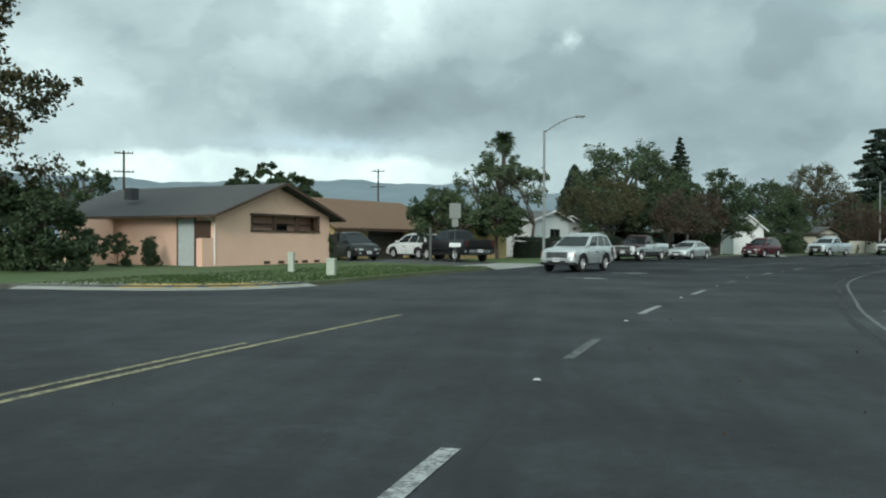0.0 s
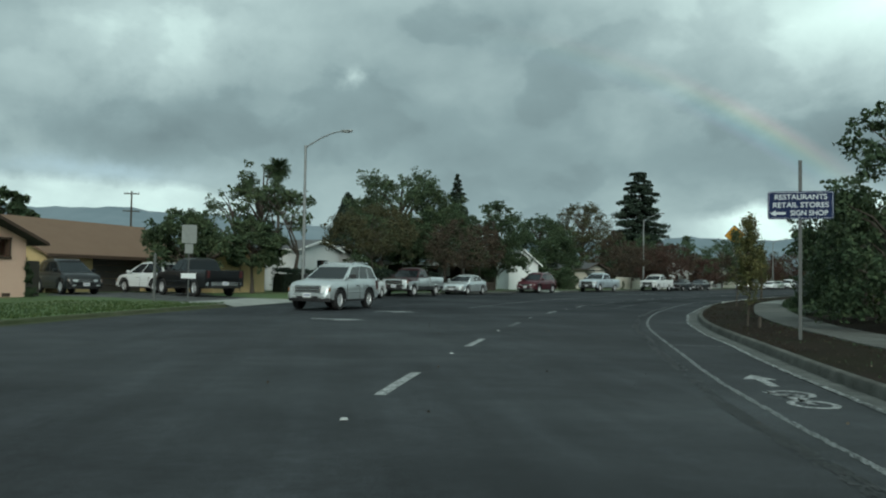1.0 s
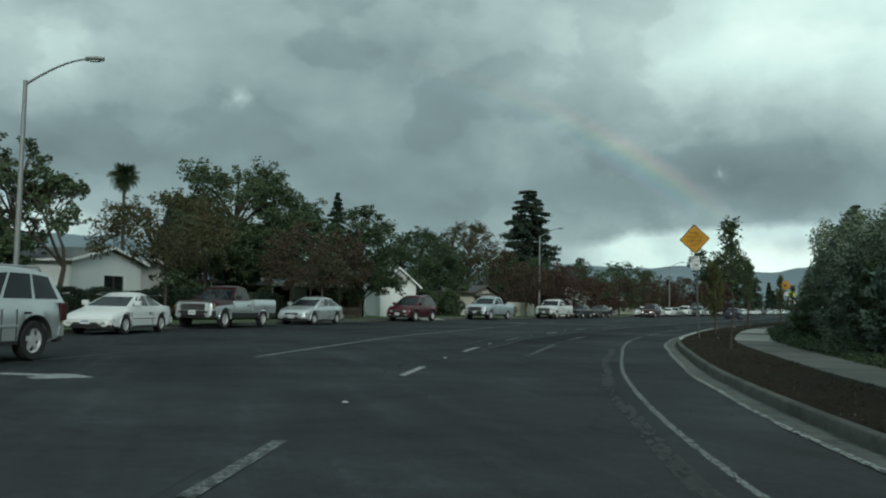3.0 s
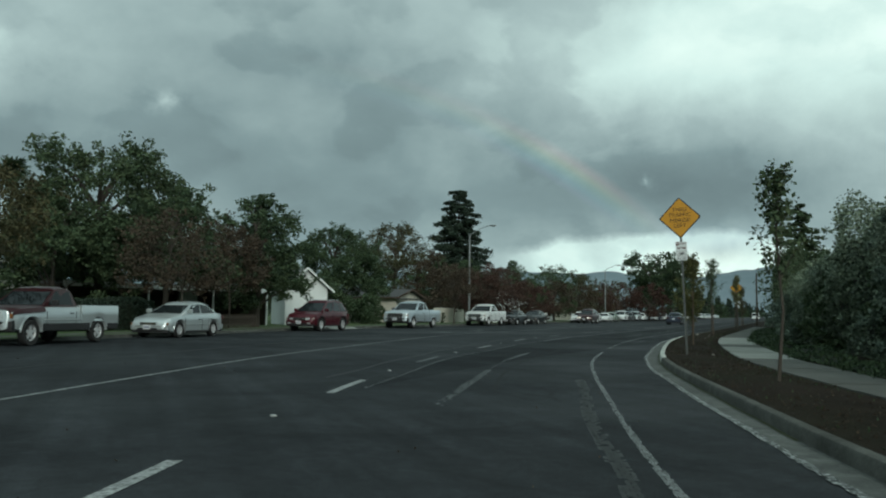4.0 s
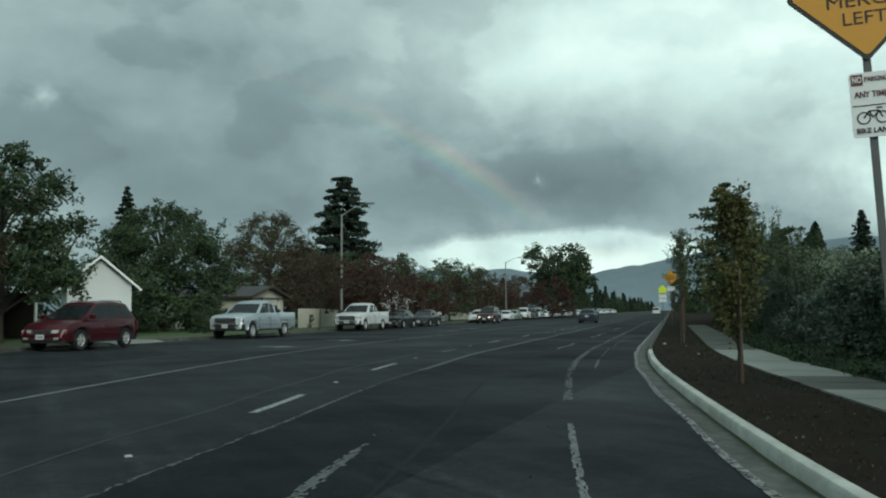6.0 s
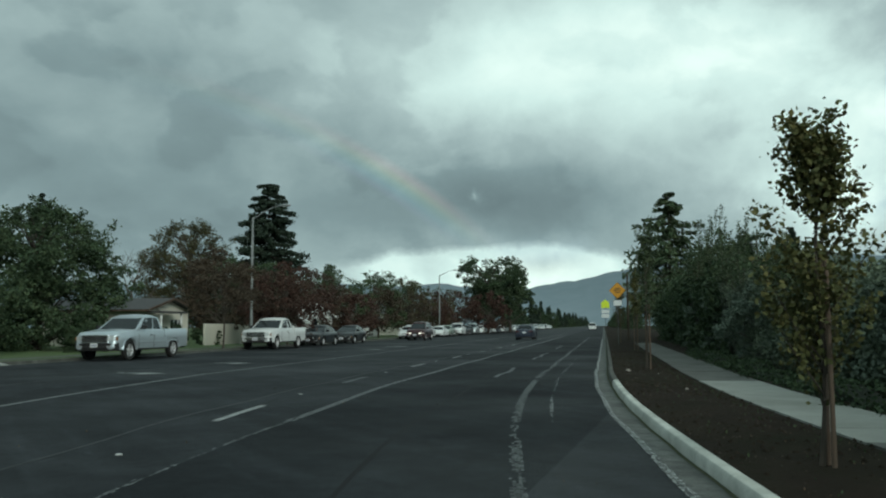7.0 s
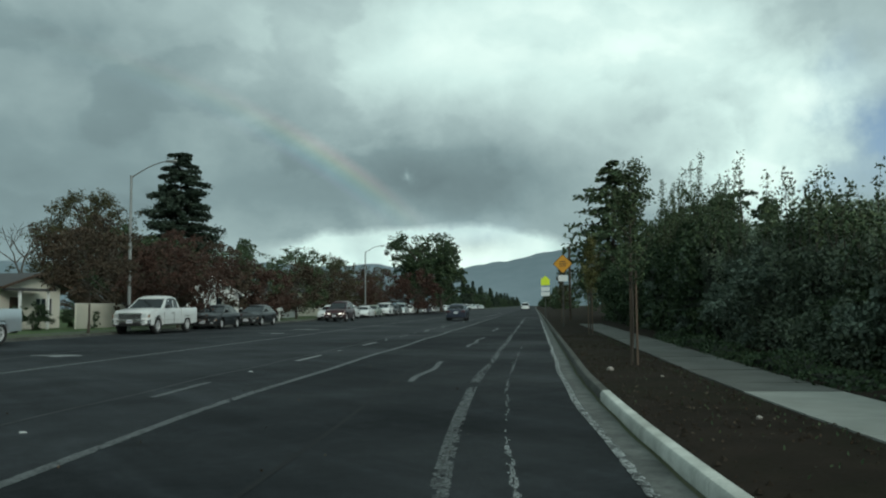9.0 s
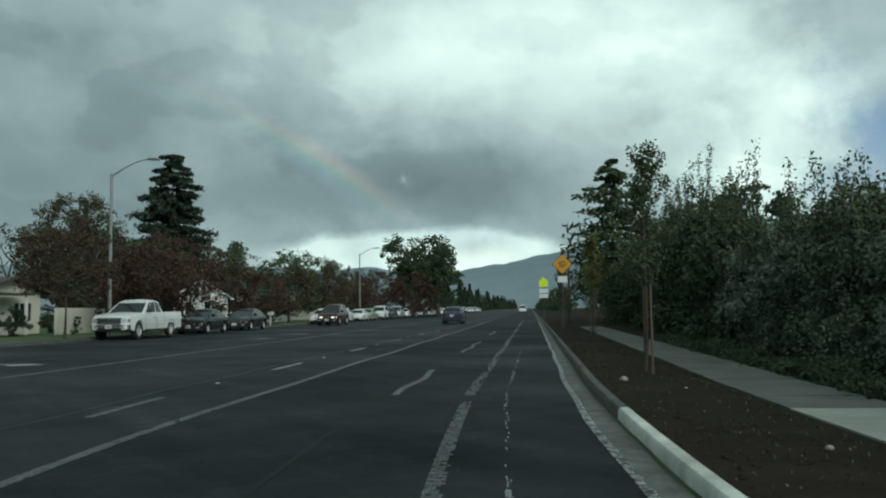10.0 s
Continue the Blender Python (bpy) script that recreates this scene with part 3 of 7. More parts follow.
def build_kerbs():
    g = Mesh()
    profile(g, S0, S1, [(0.02, -0.05), (0.02, 0.008), (-0.40, -0.004), (-0.40, -0.05)])
    structure(g.ob("gutter", M["gutter"], smooth=True), "stained concrete gutter, pale where the water ran", "gutter")
    crack = Mesh()
    strip(crack, SY[40], SY[130], lambda s: -0.365 + 0.012 * math.sin(s * 2.1), 0.05, 0.003, 0.75)
    structure(crack.ob("gutter_crack", M["kerb_dirt"]), "dark mossy crack where the gutter meets the kerb", "gutter")
    sec = [(-0.395, -0.06), (-0.40, 0.11), (-0.425, 0.145), (-0.46, 0.155), (-0.54, 0.155), (-0.555, 0.14), (-0.56, -0.06)]
    a = S0
    cuts = [(SY[42], "kerb_old"), (SY[53], "kerb_old"), (SY[70], "kerb_white"), (SY[73], "kerb_white"), (SY[90], "kerb_old"), (S1, "kerb_old")]
    kerb = structure(thing("kerb", "concrete kerb with some white-painted lengths", "kerb", pose(0, 0, 0)), "concrete kerb with some white-painted lengths", "kerb")
    for b, mat in cuts:
        q = a
        while q < b - 0.1 and q < 220:
            e = min(q + 3.0, b)
            m = Mesh()
            profile(m, q, e - 0.012, sec, 0.75)
            m.ob("kerb_stone", M[mat], kerb, smooth=True)
            q = e
        a = b
    m = Mesh()
    profile(m, 220, S1, sec, 2.0)
    m.ob("far_kerb", M["kerb_old"], kerb)
    lk = Mesh()
    for a, b in ((0, 67.0), (left_y(50.5), left_y(93.5)), (left_y(97), len(LEFT) - 3)):
        lk.loft([[left_at(i, o, z) for o, z in ((-0.35, -0.03), (-0.35, 0.006), (0.0, 0.01), (0.02, 0.13), (0.05, 0.15), (0.15, 0.15), (0.17, -0.03))] for i in steps(a, b, 1.0)], True)
    structure(lk.ob("kerb_left", M["kerb_old"], smooth=True), "grey concrete kerb and gutter along the lawns", "kerb")
    dk = Mesh()
    dk.loft([[left_at(i, o, z) for o, z in ((-0.35, -0.03), (-0.35, 0.004), (-0.02, 0.012), (0.02, 0.09 + 0.02 * math.sin(i * 1.7)), (0.08, 0.125), (0.2, 0.128), (0.22, -0.03))] for i in steps(67.0, left_y(42.5), 0.5)], True)
    structure(dk.ob("kerb_corner", M["kerb_dirt"], smooth=True), "low kerb overgrown with earth and grass", "kerb")
    # driveway aprons through the far kerb
    for y0, y1 in ((42.5, 50.5), (93.5, 97)):
        d = Mesh()
        d.loft([[left_at(i, o, z) for o, z in ((-0.4, 0.012), (0.1, 0.126), (0.5, 0.133), (2.6, 0.14))] for i in steps(left_y(y0), left_y(y1), 1.0)], False, closed=False)
        structure(d.ob("driveway_apron", M["slab_new"]), "stained concrete driveway apron across the kerb", "driveway")


def build_corner():
    """The kerb ramp at the side street's corner."""
    c = Mesh()
    c.loft([[left_at(i, o, z) for o, z in ((-0.45, 0.012), (0.1, 0.1), (0.4, 0.142), (1.7, 0.145))] for i in steps(57, 67, 1.0)], False, closed=False)
    structure(c.ob("pavement_ramp", M["slab_new"]), "pale concrete corner pavement with a kerb ramp", "pavement")
    w = Mesh()
    w.loft([[left_at(i, o, z) for o, z in ((-0.1, 0.075), (0.4, 0.15), (0.95, 0.152))] for i in steps(60.5, 65.5, 1.0)], False, closed=False)
    structure(w.ob("warning_pad", M["warning"]), "worn yellow tactile warning pad on the ramp", "tactile pad")


def build_markings():
    def line(name, mat, label, a, b, off, width, z=0.006, step=1.0):
        m = Mesh()
        strip(m, a, b, off, width, z, step)
        return structure(m.ob(name, M[mat]), label, "road marking")

    def ragged(name, mat, label, a, b, off, width, z, keep, seed, step=0.3):
        """A worn band: many small chips of paint, the rest of them gone."""
        at = off if callable(off) else (lambda s: off)
        rr, m, q = random.Random(seed), Mesh(), a
        lanes = 5
        bias = (keep - 0.5) * 1.0
        while q < b:
            ln = 0.075 if q < 150 else (0.25 if q < 200 else 1.5)
            e = q + ln
            for j in range(lanes):
                f = noise.noise(Vector((q * 0.35, j * 0.15, seed * 3.1))) * 0.5 + noise.noise(Vector((q * 3.4, j * 0.7, seed * 1.7))) * 0.5 + rr.uniform(-0.2, 0.2)
                if f + bias - 0.16 * (j in (0, 4)) > 0:
                    l0, l1 = at(q) + width * (j / lanes - 0.5), at(q) + width * ((j + 1) / lanes - 0.5)
                    w0, w1 = rr.uniform(-0.008, 0.008), rr.uniform(-0.008, 0.008)
                    m.add([station(q, l1 + w0, z), station(q, l0 + w1, z), station(e + 0.02, l0 + w0, z), station(e + 0.02, l1 + w1, z)], [(0, 1, 2, 3)])
            q = e
        return structure(m.ob(name, M[mat]), label, "road marking")

    bike = lambda s: ease(s, (SY[10], 1.25), (SY[26], 1.32), (SY[50], 1.45), (SY[66], 1.72), (SY[75], 1.75), (SY[200], 1.75))
    ragged("bike_lane_line", "thin_white", "worn white line along the bike lane", S0, SY[58], bike, 0.085, 0.006, 0.76, 11)
    ragged("ghost_line", "seam", "scraped-off grey ghost of an old lane line", S0, SY[47], lambda s: bike(s) + 0.36 + 0.03 * math.sin(s * 0.8), 0.2, 0.004, 0.6, 12)
    ragged("bike_lane_line", "faded_line", "wide worn white line along the bike lane", SY[61], SY[75], bike, 0.17, 0.006, 0.66, 13)
    ragged("bike_lane_line", "faded_line", "nearly vanished white line along the bike lane", SY[76], SY[140], bike, 0.2, 0.006, 0.6, 14)
    ragged("gutter_line", "thin_white", "broken pale scrape beside the gutter", SY[66], SY[88], 1.1, 0.08, 0.006, 0.4, 15)
    ragged("gutter_edge", "gutter_paint", "ragged pale edge where asphalt meets the gutter", S0, SY[130], lambda s: 0.0 + 0.02 * math.sin(s * 0.9), 0.10, 0.012, 0.9, 16)
    turn = lambda s: ease(s, (40, 10.3), (101, 10.1), (110, 10.5), (116, 10.8), (122, 11.1), (130, 11.8), (138, 12.6), (146, 13.1), (300, 13.1))
    line("turn_lane_line", "yellow_line", "worn yellow line beside the turning lane", S0, SY[11], turn, 0.12)
    line("turn_lane_line", "yellow_line", "worn yellow line beside the turning lane", S0, SY[6], lambda s: turn(s) + 0.28, 0.1)
    line("turn_lane_line", "thin_white", "long thin white line beside the turning lane", 101, 240, turn, 0.11)
    line("far_lane_line", "ghost_line", "faint pale line on the far lanes", SY[30], SY[150], lambda s: turn(s) + 3.6, 0.1)
    ragged("seam_line", "seam_bright", "pale sealed seam between old and new asphalt", SY[44], SY[66], lambda s: 5.58 + 0.05 * math.sin(s * 0.5), 0.09, 0.005, 0.5, 17)
    ragged("seam_line", "seam_bright", "broad pale sealed seam between old and new asphalt", SY[66], SY[150], lambda s: 5.58 + 0.05 * math.sin(s * 0.5), 0.16, 0.005, 0.95, 18)
    line("tar_line", "tar", "black sealed crack in the lane", SY[44], SY[86], lambda s: 3.35 + 0.1 * math.sin(s * 0.35), 0.06, 0.005)
    line("thin_seam_line", "seam", "thin pale crack along the lane", SY[46], SY[130], lambda s: ease(s, (116, 6.82), (124, 7.2), (132, 7.65), (200, 7.7)) + 0.05 * math.sin(s), 0.05, 0.005)
    # dashes between the lanes
    lane = lambda s: ease(s, (60, 5.8), (73, 5.65), (89, 5.35), (99, 5.6), (107, 5.97), (116, 6.1), (125, 6.4), (134, 6.88), (144, 7.15), (153, 7.25), (300, 7.25))
    dashes = structure(thing("lane_dashes", "worn white dashes between the lanes", "road marking", pose(0, 0, 0)), "worn white dashes between the lanes", "road marking")
    starts = [44.5, 51.7, 58.8, 65.9, 73.0, 80.1, 87.7, 97.4, 105.9, 114.6, 123.8, 132.9, 142.2, 151.5, 160.8] + [170 + 9.2 * i for i in range(14)]
    buttons = structure(thing("road_studs", "small pale square lane studs", "road marking", pose(0, 0, 0)), "small pale square lane studs", "road marking")
    for i, a in enumerate(starts):
        m = Mesh()
        strip(m, a, a + (2.3 if a < 100 else 2.75), lane, 0.15, 0.007, 0.75)
        m.ob("dash", M["white_line" if i % 3 else "faded_line"], dashes)
        p = station(a + 5.4, lane(a + 5.4) + 0.02, 0.0)
        Mesh().prism([(-0.042, 0), (0.042, 0), (0.028, 0.014), (-0.028, 0.014)], -0.042, 0.042, pose(p.x, p.y, 0.004)).ob("stud", M["stud"], buttons)
    for a, e in ((145.2, 151.3), (159.5, 168.6), (178, 186)):
        m = Mesh()
        strip(m, a, e, lambda s: 3.05 + 0.06 * math.sin(s * 1.3), 0.14, 0.006, 0.6)
        m.ob("worn_dash", M["faded_line"], dashes)
    # left-turn arrows for the oncoming side
    for s, off in ((89.2, 11.2), (95.4, 11.4), (146.2, 15.6), (154.2, 15.9), (176, 15.6), (184, 15.8)):
        m = Mesh()
        pm = spun(*station(s, off).xy, 0.007, course(s))
        # bar across the lane with a barbed head, and its short foot
        m.add([(0.16, 0.95, 0), (-0.16, 0.95, 0), (-0.2, 0.0, 0), (0.16, 0.0, 0)], [(0, 1, 2, 3)], pm)
        m.add([(0.3, 0.05, 0), (-0.55, 0.05, 0), (-0.75, -0.25, 0), (-0.15, -0.95, 0), (0.25, -0.4, 0)], [tuple(range(5))], pm)
        structure(m.ob("turn_arrow", M["white_line"]), "worn white turn arrow painted on the asphalt", "road marking")
    # bike lane symbol: wheels, bars and the arrow beyond it
    s, m = SY[14] - 0.2, Mesh()
    pm = spun(*station(s, 0.62).xy, 0.007, course(s))
    for cx, cy in ((-0.55, 0.0), (0.35, 0.0)):
        ring = [[(cx + r * 1.2 * math.cos(t), cy + r * math.sin(t), 0) for t in [2 * math.pi * i / 20 for i in range(20)]] for r in (0.2, 0.29)]
        m.loft(ring, False, pm)
    for a, b in (((-0.55, 0), (-0.2, 0.05)), ((-0.2, 0.05), (0.1, -0.12)), ((0.1, -0.12), (0.35, 0)), ((-0.2, 0.05), (0.25, 0.16)), ((0.25, 0.16), (0.35, 0.0)), ((0.25, 0.16), (0.5, 0.3))):
        a, b = Vector((*a, 0)), Vector((*b, 0))
        w = (b - a).cross(Vector((0, 0, 1))).normalized() * 0.05
        m.add([a - w, b - w, b + w, a + w], [(0, 1, 2, 3)], pm)
    m.add([(1.1, -0.07, 0), (1.9, -0.07, 0), (1.9, -0.25, 0), (2.5, 0, 0), (1.9, 0.25, 0), (1.9, 0.07, 0), (1.1, 0.07, 0)], [tuple(range(7))], pm)
    structure(m.ob("bike_symbol", M["white_line"]), "worn white bicycle symbol and arrow in the bike lane", "road marking")
    bar = Mesh()
    a = station(SY[21], 1.4, 0.006)
    b = station(SY[21], 0.1, 0.006)
    t = (station(SY[21] + 1, 0) - station(SY[21], 0)) * 0.06
    bar.add([a - t, b - t, b + t, a + t], [(0, 1, 2, 3)])
    structure(bar.ob("cross_line", M["faded_line"]), "thin white line across the bike lane", "road marking")
    ragged("old_dash", "faded_line", "worn curving remnant of an old lane line", 104.4, 112.3, lambda s: 3.95 - 0.012 * (s - 104), 0.18, 0.006, 0.62, 19)
    ragged("old_dash", "seam_bright", "worn curving remnant of an old lane line", 113, 121, lambda s: 3.9, 0.16, 0.006, 0.45, 20)


def build_pavement():
    """Right-hand pavement: separate slabs with open joints."""
    pav = structure(thing("pavement", "grey concrete pavement slabs, some newer and paler", "pavement", pose(0, 0, 0)), "grey concrete pavement slabs, some newer and paler", "pavement")
    a, i = SY[12], 0
    rng = random.Random(5)
    while a < 190:
        ln = 1.52
        m = Mesh()
        z = 0.15 + rng.uniform(-0.006, 0.006)
        rows = [[station(s, -4.15, z - 0.09), station(s, -4.15, z), station(s, -2.62, z), station(s, -2.62, z - 0.09)] for s in (a + 0.012, a + ln / 2, a + ln - 0.012)]
        m.loft(rows, True)
        y = station(a, 0).y
        pale = 53.5 < y < 60 or 63.0 < y < 72.6
        m.ob("slab", M["slab_new" if pale else "slab"], pav)
        a += ln
        i += 1


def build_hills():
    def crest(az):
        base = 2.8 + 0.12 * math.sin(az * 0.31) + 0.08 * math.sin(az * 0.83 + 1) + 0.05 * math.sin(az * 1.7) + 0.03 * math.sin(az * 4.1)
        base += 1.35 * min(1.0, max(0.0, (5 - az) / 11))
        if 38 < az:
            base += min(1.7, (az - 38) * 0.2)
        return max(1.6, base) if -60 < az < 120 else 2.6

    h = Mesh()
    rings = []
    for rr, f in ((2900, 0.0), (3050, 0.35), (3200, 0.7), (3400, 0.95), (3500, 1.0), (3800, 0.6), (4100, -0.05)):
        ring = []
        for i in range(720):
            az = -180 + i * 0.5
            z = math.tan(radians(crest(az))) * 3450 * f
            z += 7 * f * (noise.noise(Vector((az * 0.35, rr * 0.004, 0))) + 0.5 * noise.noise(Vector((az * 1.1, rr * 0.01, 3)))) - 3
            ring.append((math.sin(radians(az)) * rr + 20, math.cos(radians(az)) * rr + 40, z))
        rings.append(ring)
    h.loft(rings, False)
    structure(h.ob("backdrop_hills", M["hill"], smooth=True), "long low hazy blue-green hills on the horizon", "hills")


build_ground()
build_road()
build_kerbs()
build_corner()
build_markings()
build_hills()

# ---- vehicles ----
def lerp_line(x, pts):
    if x <= pts[0][0]:
        return pts[0][1]
    for (a, u), (b, v) in zip(pts, pts[1:]):
        if x <= b:
            return u + (v - u) * (x - a) / (b - a)
    return pts[-1][1]


KINDS = {
    # length, width, wheelbase, front overhang, wheel radius, sill; deck: height of the body's top along x from the rear;
    # cabin: x of rear foot, rear roof, front roof, front foot, belt, roof, half widths at belt and roof
    "sedan": dict(L=4.4, W=1.72, wb=2.62, fo=0.88, r=0.315, sill=0.2, belt=0.93, roof=1.44,
                  deck=[(0, 0.78), (0.08, 0.95), (0.9, 0.98), (2.9, 0.94), (3.4, 0.92), (4.1, 0.78), (4.32, 0.64), (4.4, 0.5)], cab=(0.45, 1.12, 2.38, 3.36), hw=(0.78, 0.60)),
    "coupe": dict(L=4.55, W=1.72, wb=2.6, fo=0.95, r=0.31, sill=0.2, belt=0.88, roof=1.36,
                  deck=[(0, 0.72), (0.1, 0.9), (0.9, 0.92), (2.9, 0.88), (3.4, 0.84), (4.25, 0.66), (4.48, 0.52), (4.55, 0.42)], cab=(0.55, 1.5, 2.45, 3.4), hw=(0.77, 0.55)),
    "suv": dict(L=4.5, W=1.82, wb=2.72, fo=0.92, r=0.365, sill=0.27, belt=1.05, roof=1.75,
                deck=[(0, 0.72), (0.05, 0.98), (0.3, 1.06), (3.2, 1.02), (3.65, 1.03), (4.12, 0.95), (4.38, 0.8), (4.5, 0.54)], cab=(0.1, 0.55, 2.45, 3.5), hw=(0.83, 0.63)),
    "boxy_suv": dict(L=4.2, W=1.72, wb=2.46, fo=0.8, r=0.355, sill=0.3, belt=1.06, roof=1.68,
                     deck=[(0, 0.8), (0.04, 1.03), (0.2, 1.1), (2.85, 1.05), (3.05, 1.04), (3.64, 1.0), (3.98, 0.92), (4.13, 0.8), (4.2, 0.56)], cab=(0.08, 0.32, 2.12, 2.98), hw=(0.8, 0.63)),
    "pickup": dict(L=5.65, W=2.0, wb=3.5, fo=0.95, r=0.41, sill=0.4, belt=1.22, roof=1.89, bed=1.95, rail=1.27,
                   deck=[(0, 0.86), (1.95, 0.88), (2.0, 1.24), (4.05, 1.24), (4.35, 1.24), (5.3, 1.14), (5.55, 1.02), (5.65, 0.62)], cab=(2.04, 2.2, 3.32, 4.18), hw=(0.92, 0.73)),
    "old_pickup": dict(L=5.4, W=1.93, wb=3.34, fo=0.9, r=0.38, sill=0.42, belt=1.16, roof=1.78, bed=2.1, rail=1.2,
                       deck=[(0, 0.82), (2.1, 0.84), (2.15, 1.16), (3.7, 1.15), (4.0, 1.14), (5.1, 1.08), (5.34, 1.02), (5.4, 0.62)], cab=(2.22, 2.42, 3.2, 3.95), hw=(0.87, 0.72)),
    "van": dict(L=4.9, W=1.95, wb=2.9, fo=0.9, r=0.35, sill=0.3, belt=1.15, roof=2.0,
                deck=[(0, 0.9), (0.05, 1.15), (3.9, 1.12), (4.2, 1.1), (4.75, 0.95), (4.9, 0.6)], cab=(0.05, 0.15, 3.3, 4.3), hw=(0.9, 0.78)),
}


def build_wheel(parent, x, y, r, side):
    w = Mesh()
    seg = 20
    prof = [(r * 0.62, -0.09), (r * 0.93, -0.105), (r, -0.07), (r, 0.07), (r * 0.93, 0.105), (r * 0.62, 0.09)]
    rings = [[(x + q * math.cos(t), y + o, r + q * math.sin(t)) for q, o in prof] for t in [2 * math.pi * i / seg for i in range(seg + 1)]]
    w.loft(rings, False)
    tyre = w.ob("tyre", M["tyre"], parent, smooth=True)
    rim = Mesh()
    ring = [[(x + q * math.cos(t), y + o * side, r + q * math.sin(t)) for t in [2 * math.pi * i / seg for i in range(seg)]] for q, o in ((r * 0.64, 0.085), (r * 0.58, 0.075), (r * 0.54, 0.035))]
    rim.loft(ring, False)
    for i in range(5):
        t = 2 * math.pi * i / 5 + 0.3
        c, s = math.cos(t), math.sin(t)
        pts = [(u, v) for u, v in ((0.03, -0.05), (r * 0.57, -0.035), (r * 0.57, 0.035), (0.03, 0.05))]
        for o in (0.07,):
            rim.add([(x + u * c - v * s, y + o * side, r + u * s + v * c) for u, v in pts] + [(x + u * c - v * s, y + (o - 0.04) * side, r + u * s + v * c) for u, v in pts],
                    [(0, 1, 2, 3), (0, 4, 5, 1), (2, 6, 7, 3)])
    rim.tube([(x, y + 0.02 * side, r), (x, y + 0.08 * side, r)], r * 0.2, 10)
    rim.ob("rim", M["rim"], tyre)
    hub = Mesh().tube([(x, y - 0.06 * side, r), (x, y + 0.03 * side, r)], r * 0.6, 14)
    hub.ob("brake_disc", M["black"], tyre)


def build_car(kind, paint, label, x, y, deg, group="", lower=None, category="car", hood=None, lights=None, rack=False, z=0.0, plate=True):
    K = KINDS[kind]
    UNIT[0] = 1.0
    L, W, r = K["L"], K["W"], K["r"]
    name = {"pickup": "pickup_truck", "old_pickup": "pickup_truck", "van": "van", "suv": "suv", "boxy_suv": "suv"}.get(kind, "car")
    car = thing(name, label, category, spun(x, y, z, deg), group)
    P, Q = PAINT[paint], PAINT[lower or paint]
    fx = L - K["fo"]
    rx = fx - K["wb"]
    X = lambda u: u - L / 2
    # lower body: sections along the length, arched over the wheels
    xs = set([0, 0.04, 0.12, 0.3, L - 0.3, L - 0.12, L - 0.05, L])
    for c in (rx, fx):
        for a in range(-6, 7):
            xs.add(round(c + (r + 0.07) * math.sin(a / 6 * math.pi / 2), 3))
        xs.update((c - r - 0.09, c + r + 0.09))
    xs.update(p[0] for p in K["deck"] if 0 < p[0] < L)
    xs.update(rx + r + 0.1 + (fx - rx - 2 * r - 0.2) * i / 6 for i in range(7))
    rings = []
    for u in sorted(v for v in xs if 0 <= v <= L):
        end = min(u, L - u)
        hw = W / 2 * (1 - 0.16 * max(0, 1 - end / 0.45) ** 2 - 0.03 * max(0, 1 - end / 1.3))
        top = lerp_line(u, K["deck"])
        lo = K["sill"] + 0.1 * max(0, 1 - end / 0.5)
        for c in (rx, fx):
            if abs(u - c) < r + 0.075:
                lo = max(lo, r + math.sqrt(max(0, (r + 0.075) ** 2 - (u - c) ** 2)))
        lo = min(lo, top - 0.16)
        mid = max(lo + 0.03, min(0.62 * top + 0.05, top - 0.1))
        half = [(0, lo + 0.02), (hw * 0.90, lo), (hw * 0.985, lo + 0.03), (hw, mid), (hw * 0.985, mid + (top - mid) * 0.45), (hw * 0.94, top - 0.035), (hw * 0.86, top), (0, top + 0.035)]
        rings.append([(X(u), w, h) for w, h in half] + [(X(u), -w, h) for w, h in reversed(half[1:-1])])
    Mesh().loft(rings).ob("body", Q, car, smooth=True)
    # underside between the wheels
    Mesh().box(X(rx - 0.3), X(fx + 0.3), -W * 0.36, W * 0.36, K["sill"] - 0.02, K["sill"] + 0.35).ob("underbody", M["black"], car)
    # cabin: painted shell with glass set proud of it
    c0, c1, c2, c3 = K["cab"]
    b, t = K["belt"] - 0.03, K["roof"]
    wb_, wt = K["hw"]
    sh = Mesh()
    n = 7
    roofpts = [c1 + (c2 - c1) * i / (n - 1) for i in range(n)]
    footpts = [c0 + (c3 - c0) * i / (n - 1) for i in range(n)]
    rows = []
    for i in range(n):
        q = i / (n - 1)
        dome = t - 0.07 * (2 * q - 1) ** 2 - 0.02
        rows.append([(X(footpts[i]), -wb_, b), (X(roofpts[i]), -wt, dome - 0.05), (X(roofpts[i]), -wt * 0.8, dome), (X(roofpts[i]), 0, dome + 0.025),
                     (X(roofpts[i]), wt * 0.8, dome), (X(roofpts[i]), wt, dome - 0.05), (X(footpts[i]), wb_, b)])
    sh.loft(rows)
    sh.ob("cabin", P, car, smooth=True)

    def side(q, v, s):
        """A place on the cabin's side: q from rear to front, v from belt to roof."""
        f = c0 + (c3 - c0) * q
        g = c1 + (c2 - c1) * q
        tt = t - 0.07 * (2 * q - 1) ** 2 - 0.07
        return Vector((X(f + (g - f) * v), s * (wb_ + (wt - wb_) * v + 0.007), b + (tt - b) * v))

    def pane(name, pts, push):
        m = Mesh()
        m.add(list(pts) + [p - push for p in pts], [(0, 1, 2, 3), (7, 6, 5, 4), (0, 4, 5, 1), (1, 5, 6, 2), (2, 6, 7, 3), (3, 7, 4, 0)])
        m.ob(name, M["glass"], car)

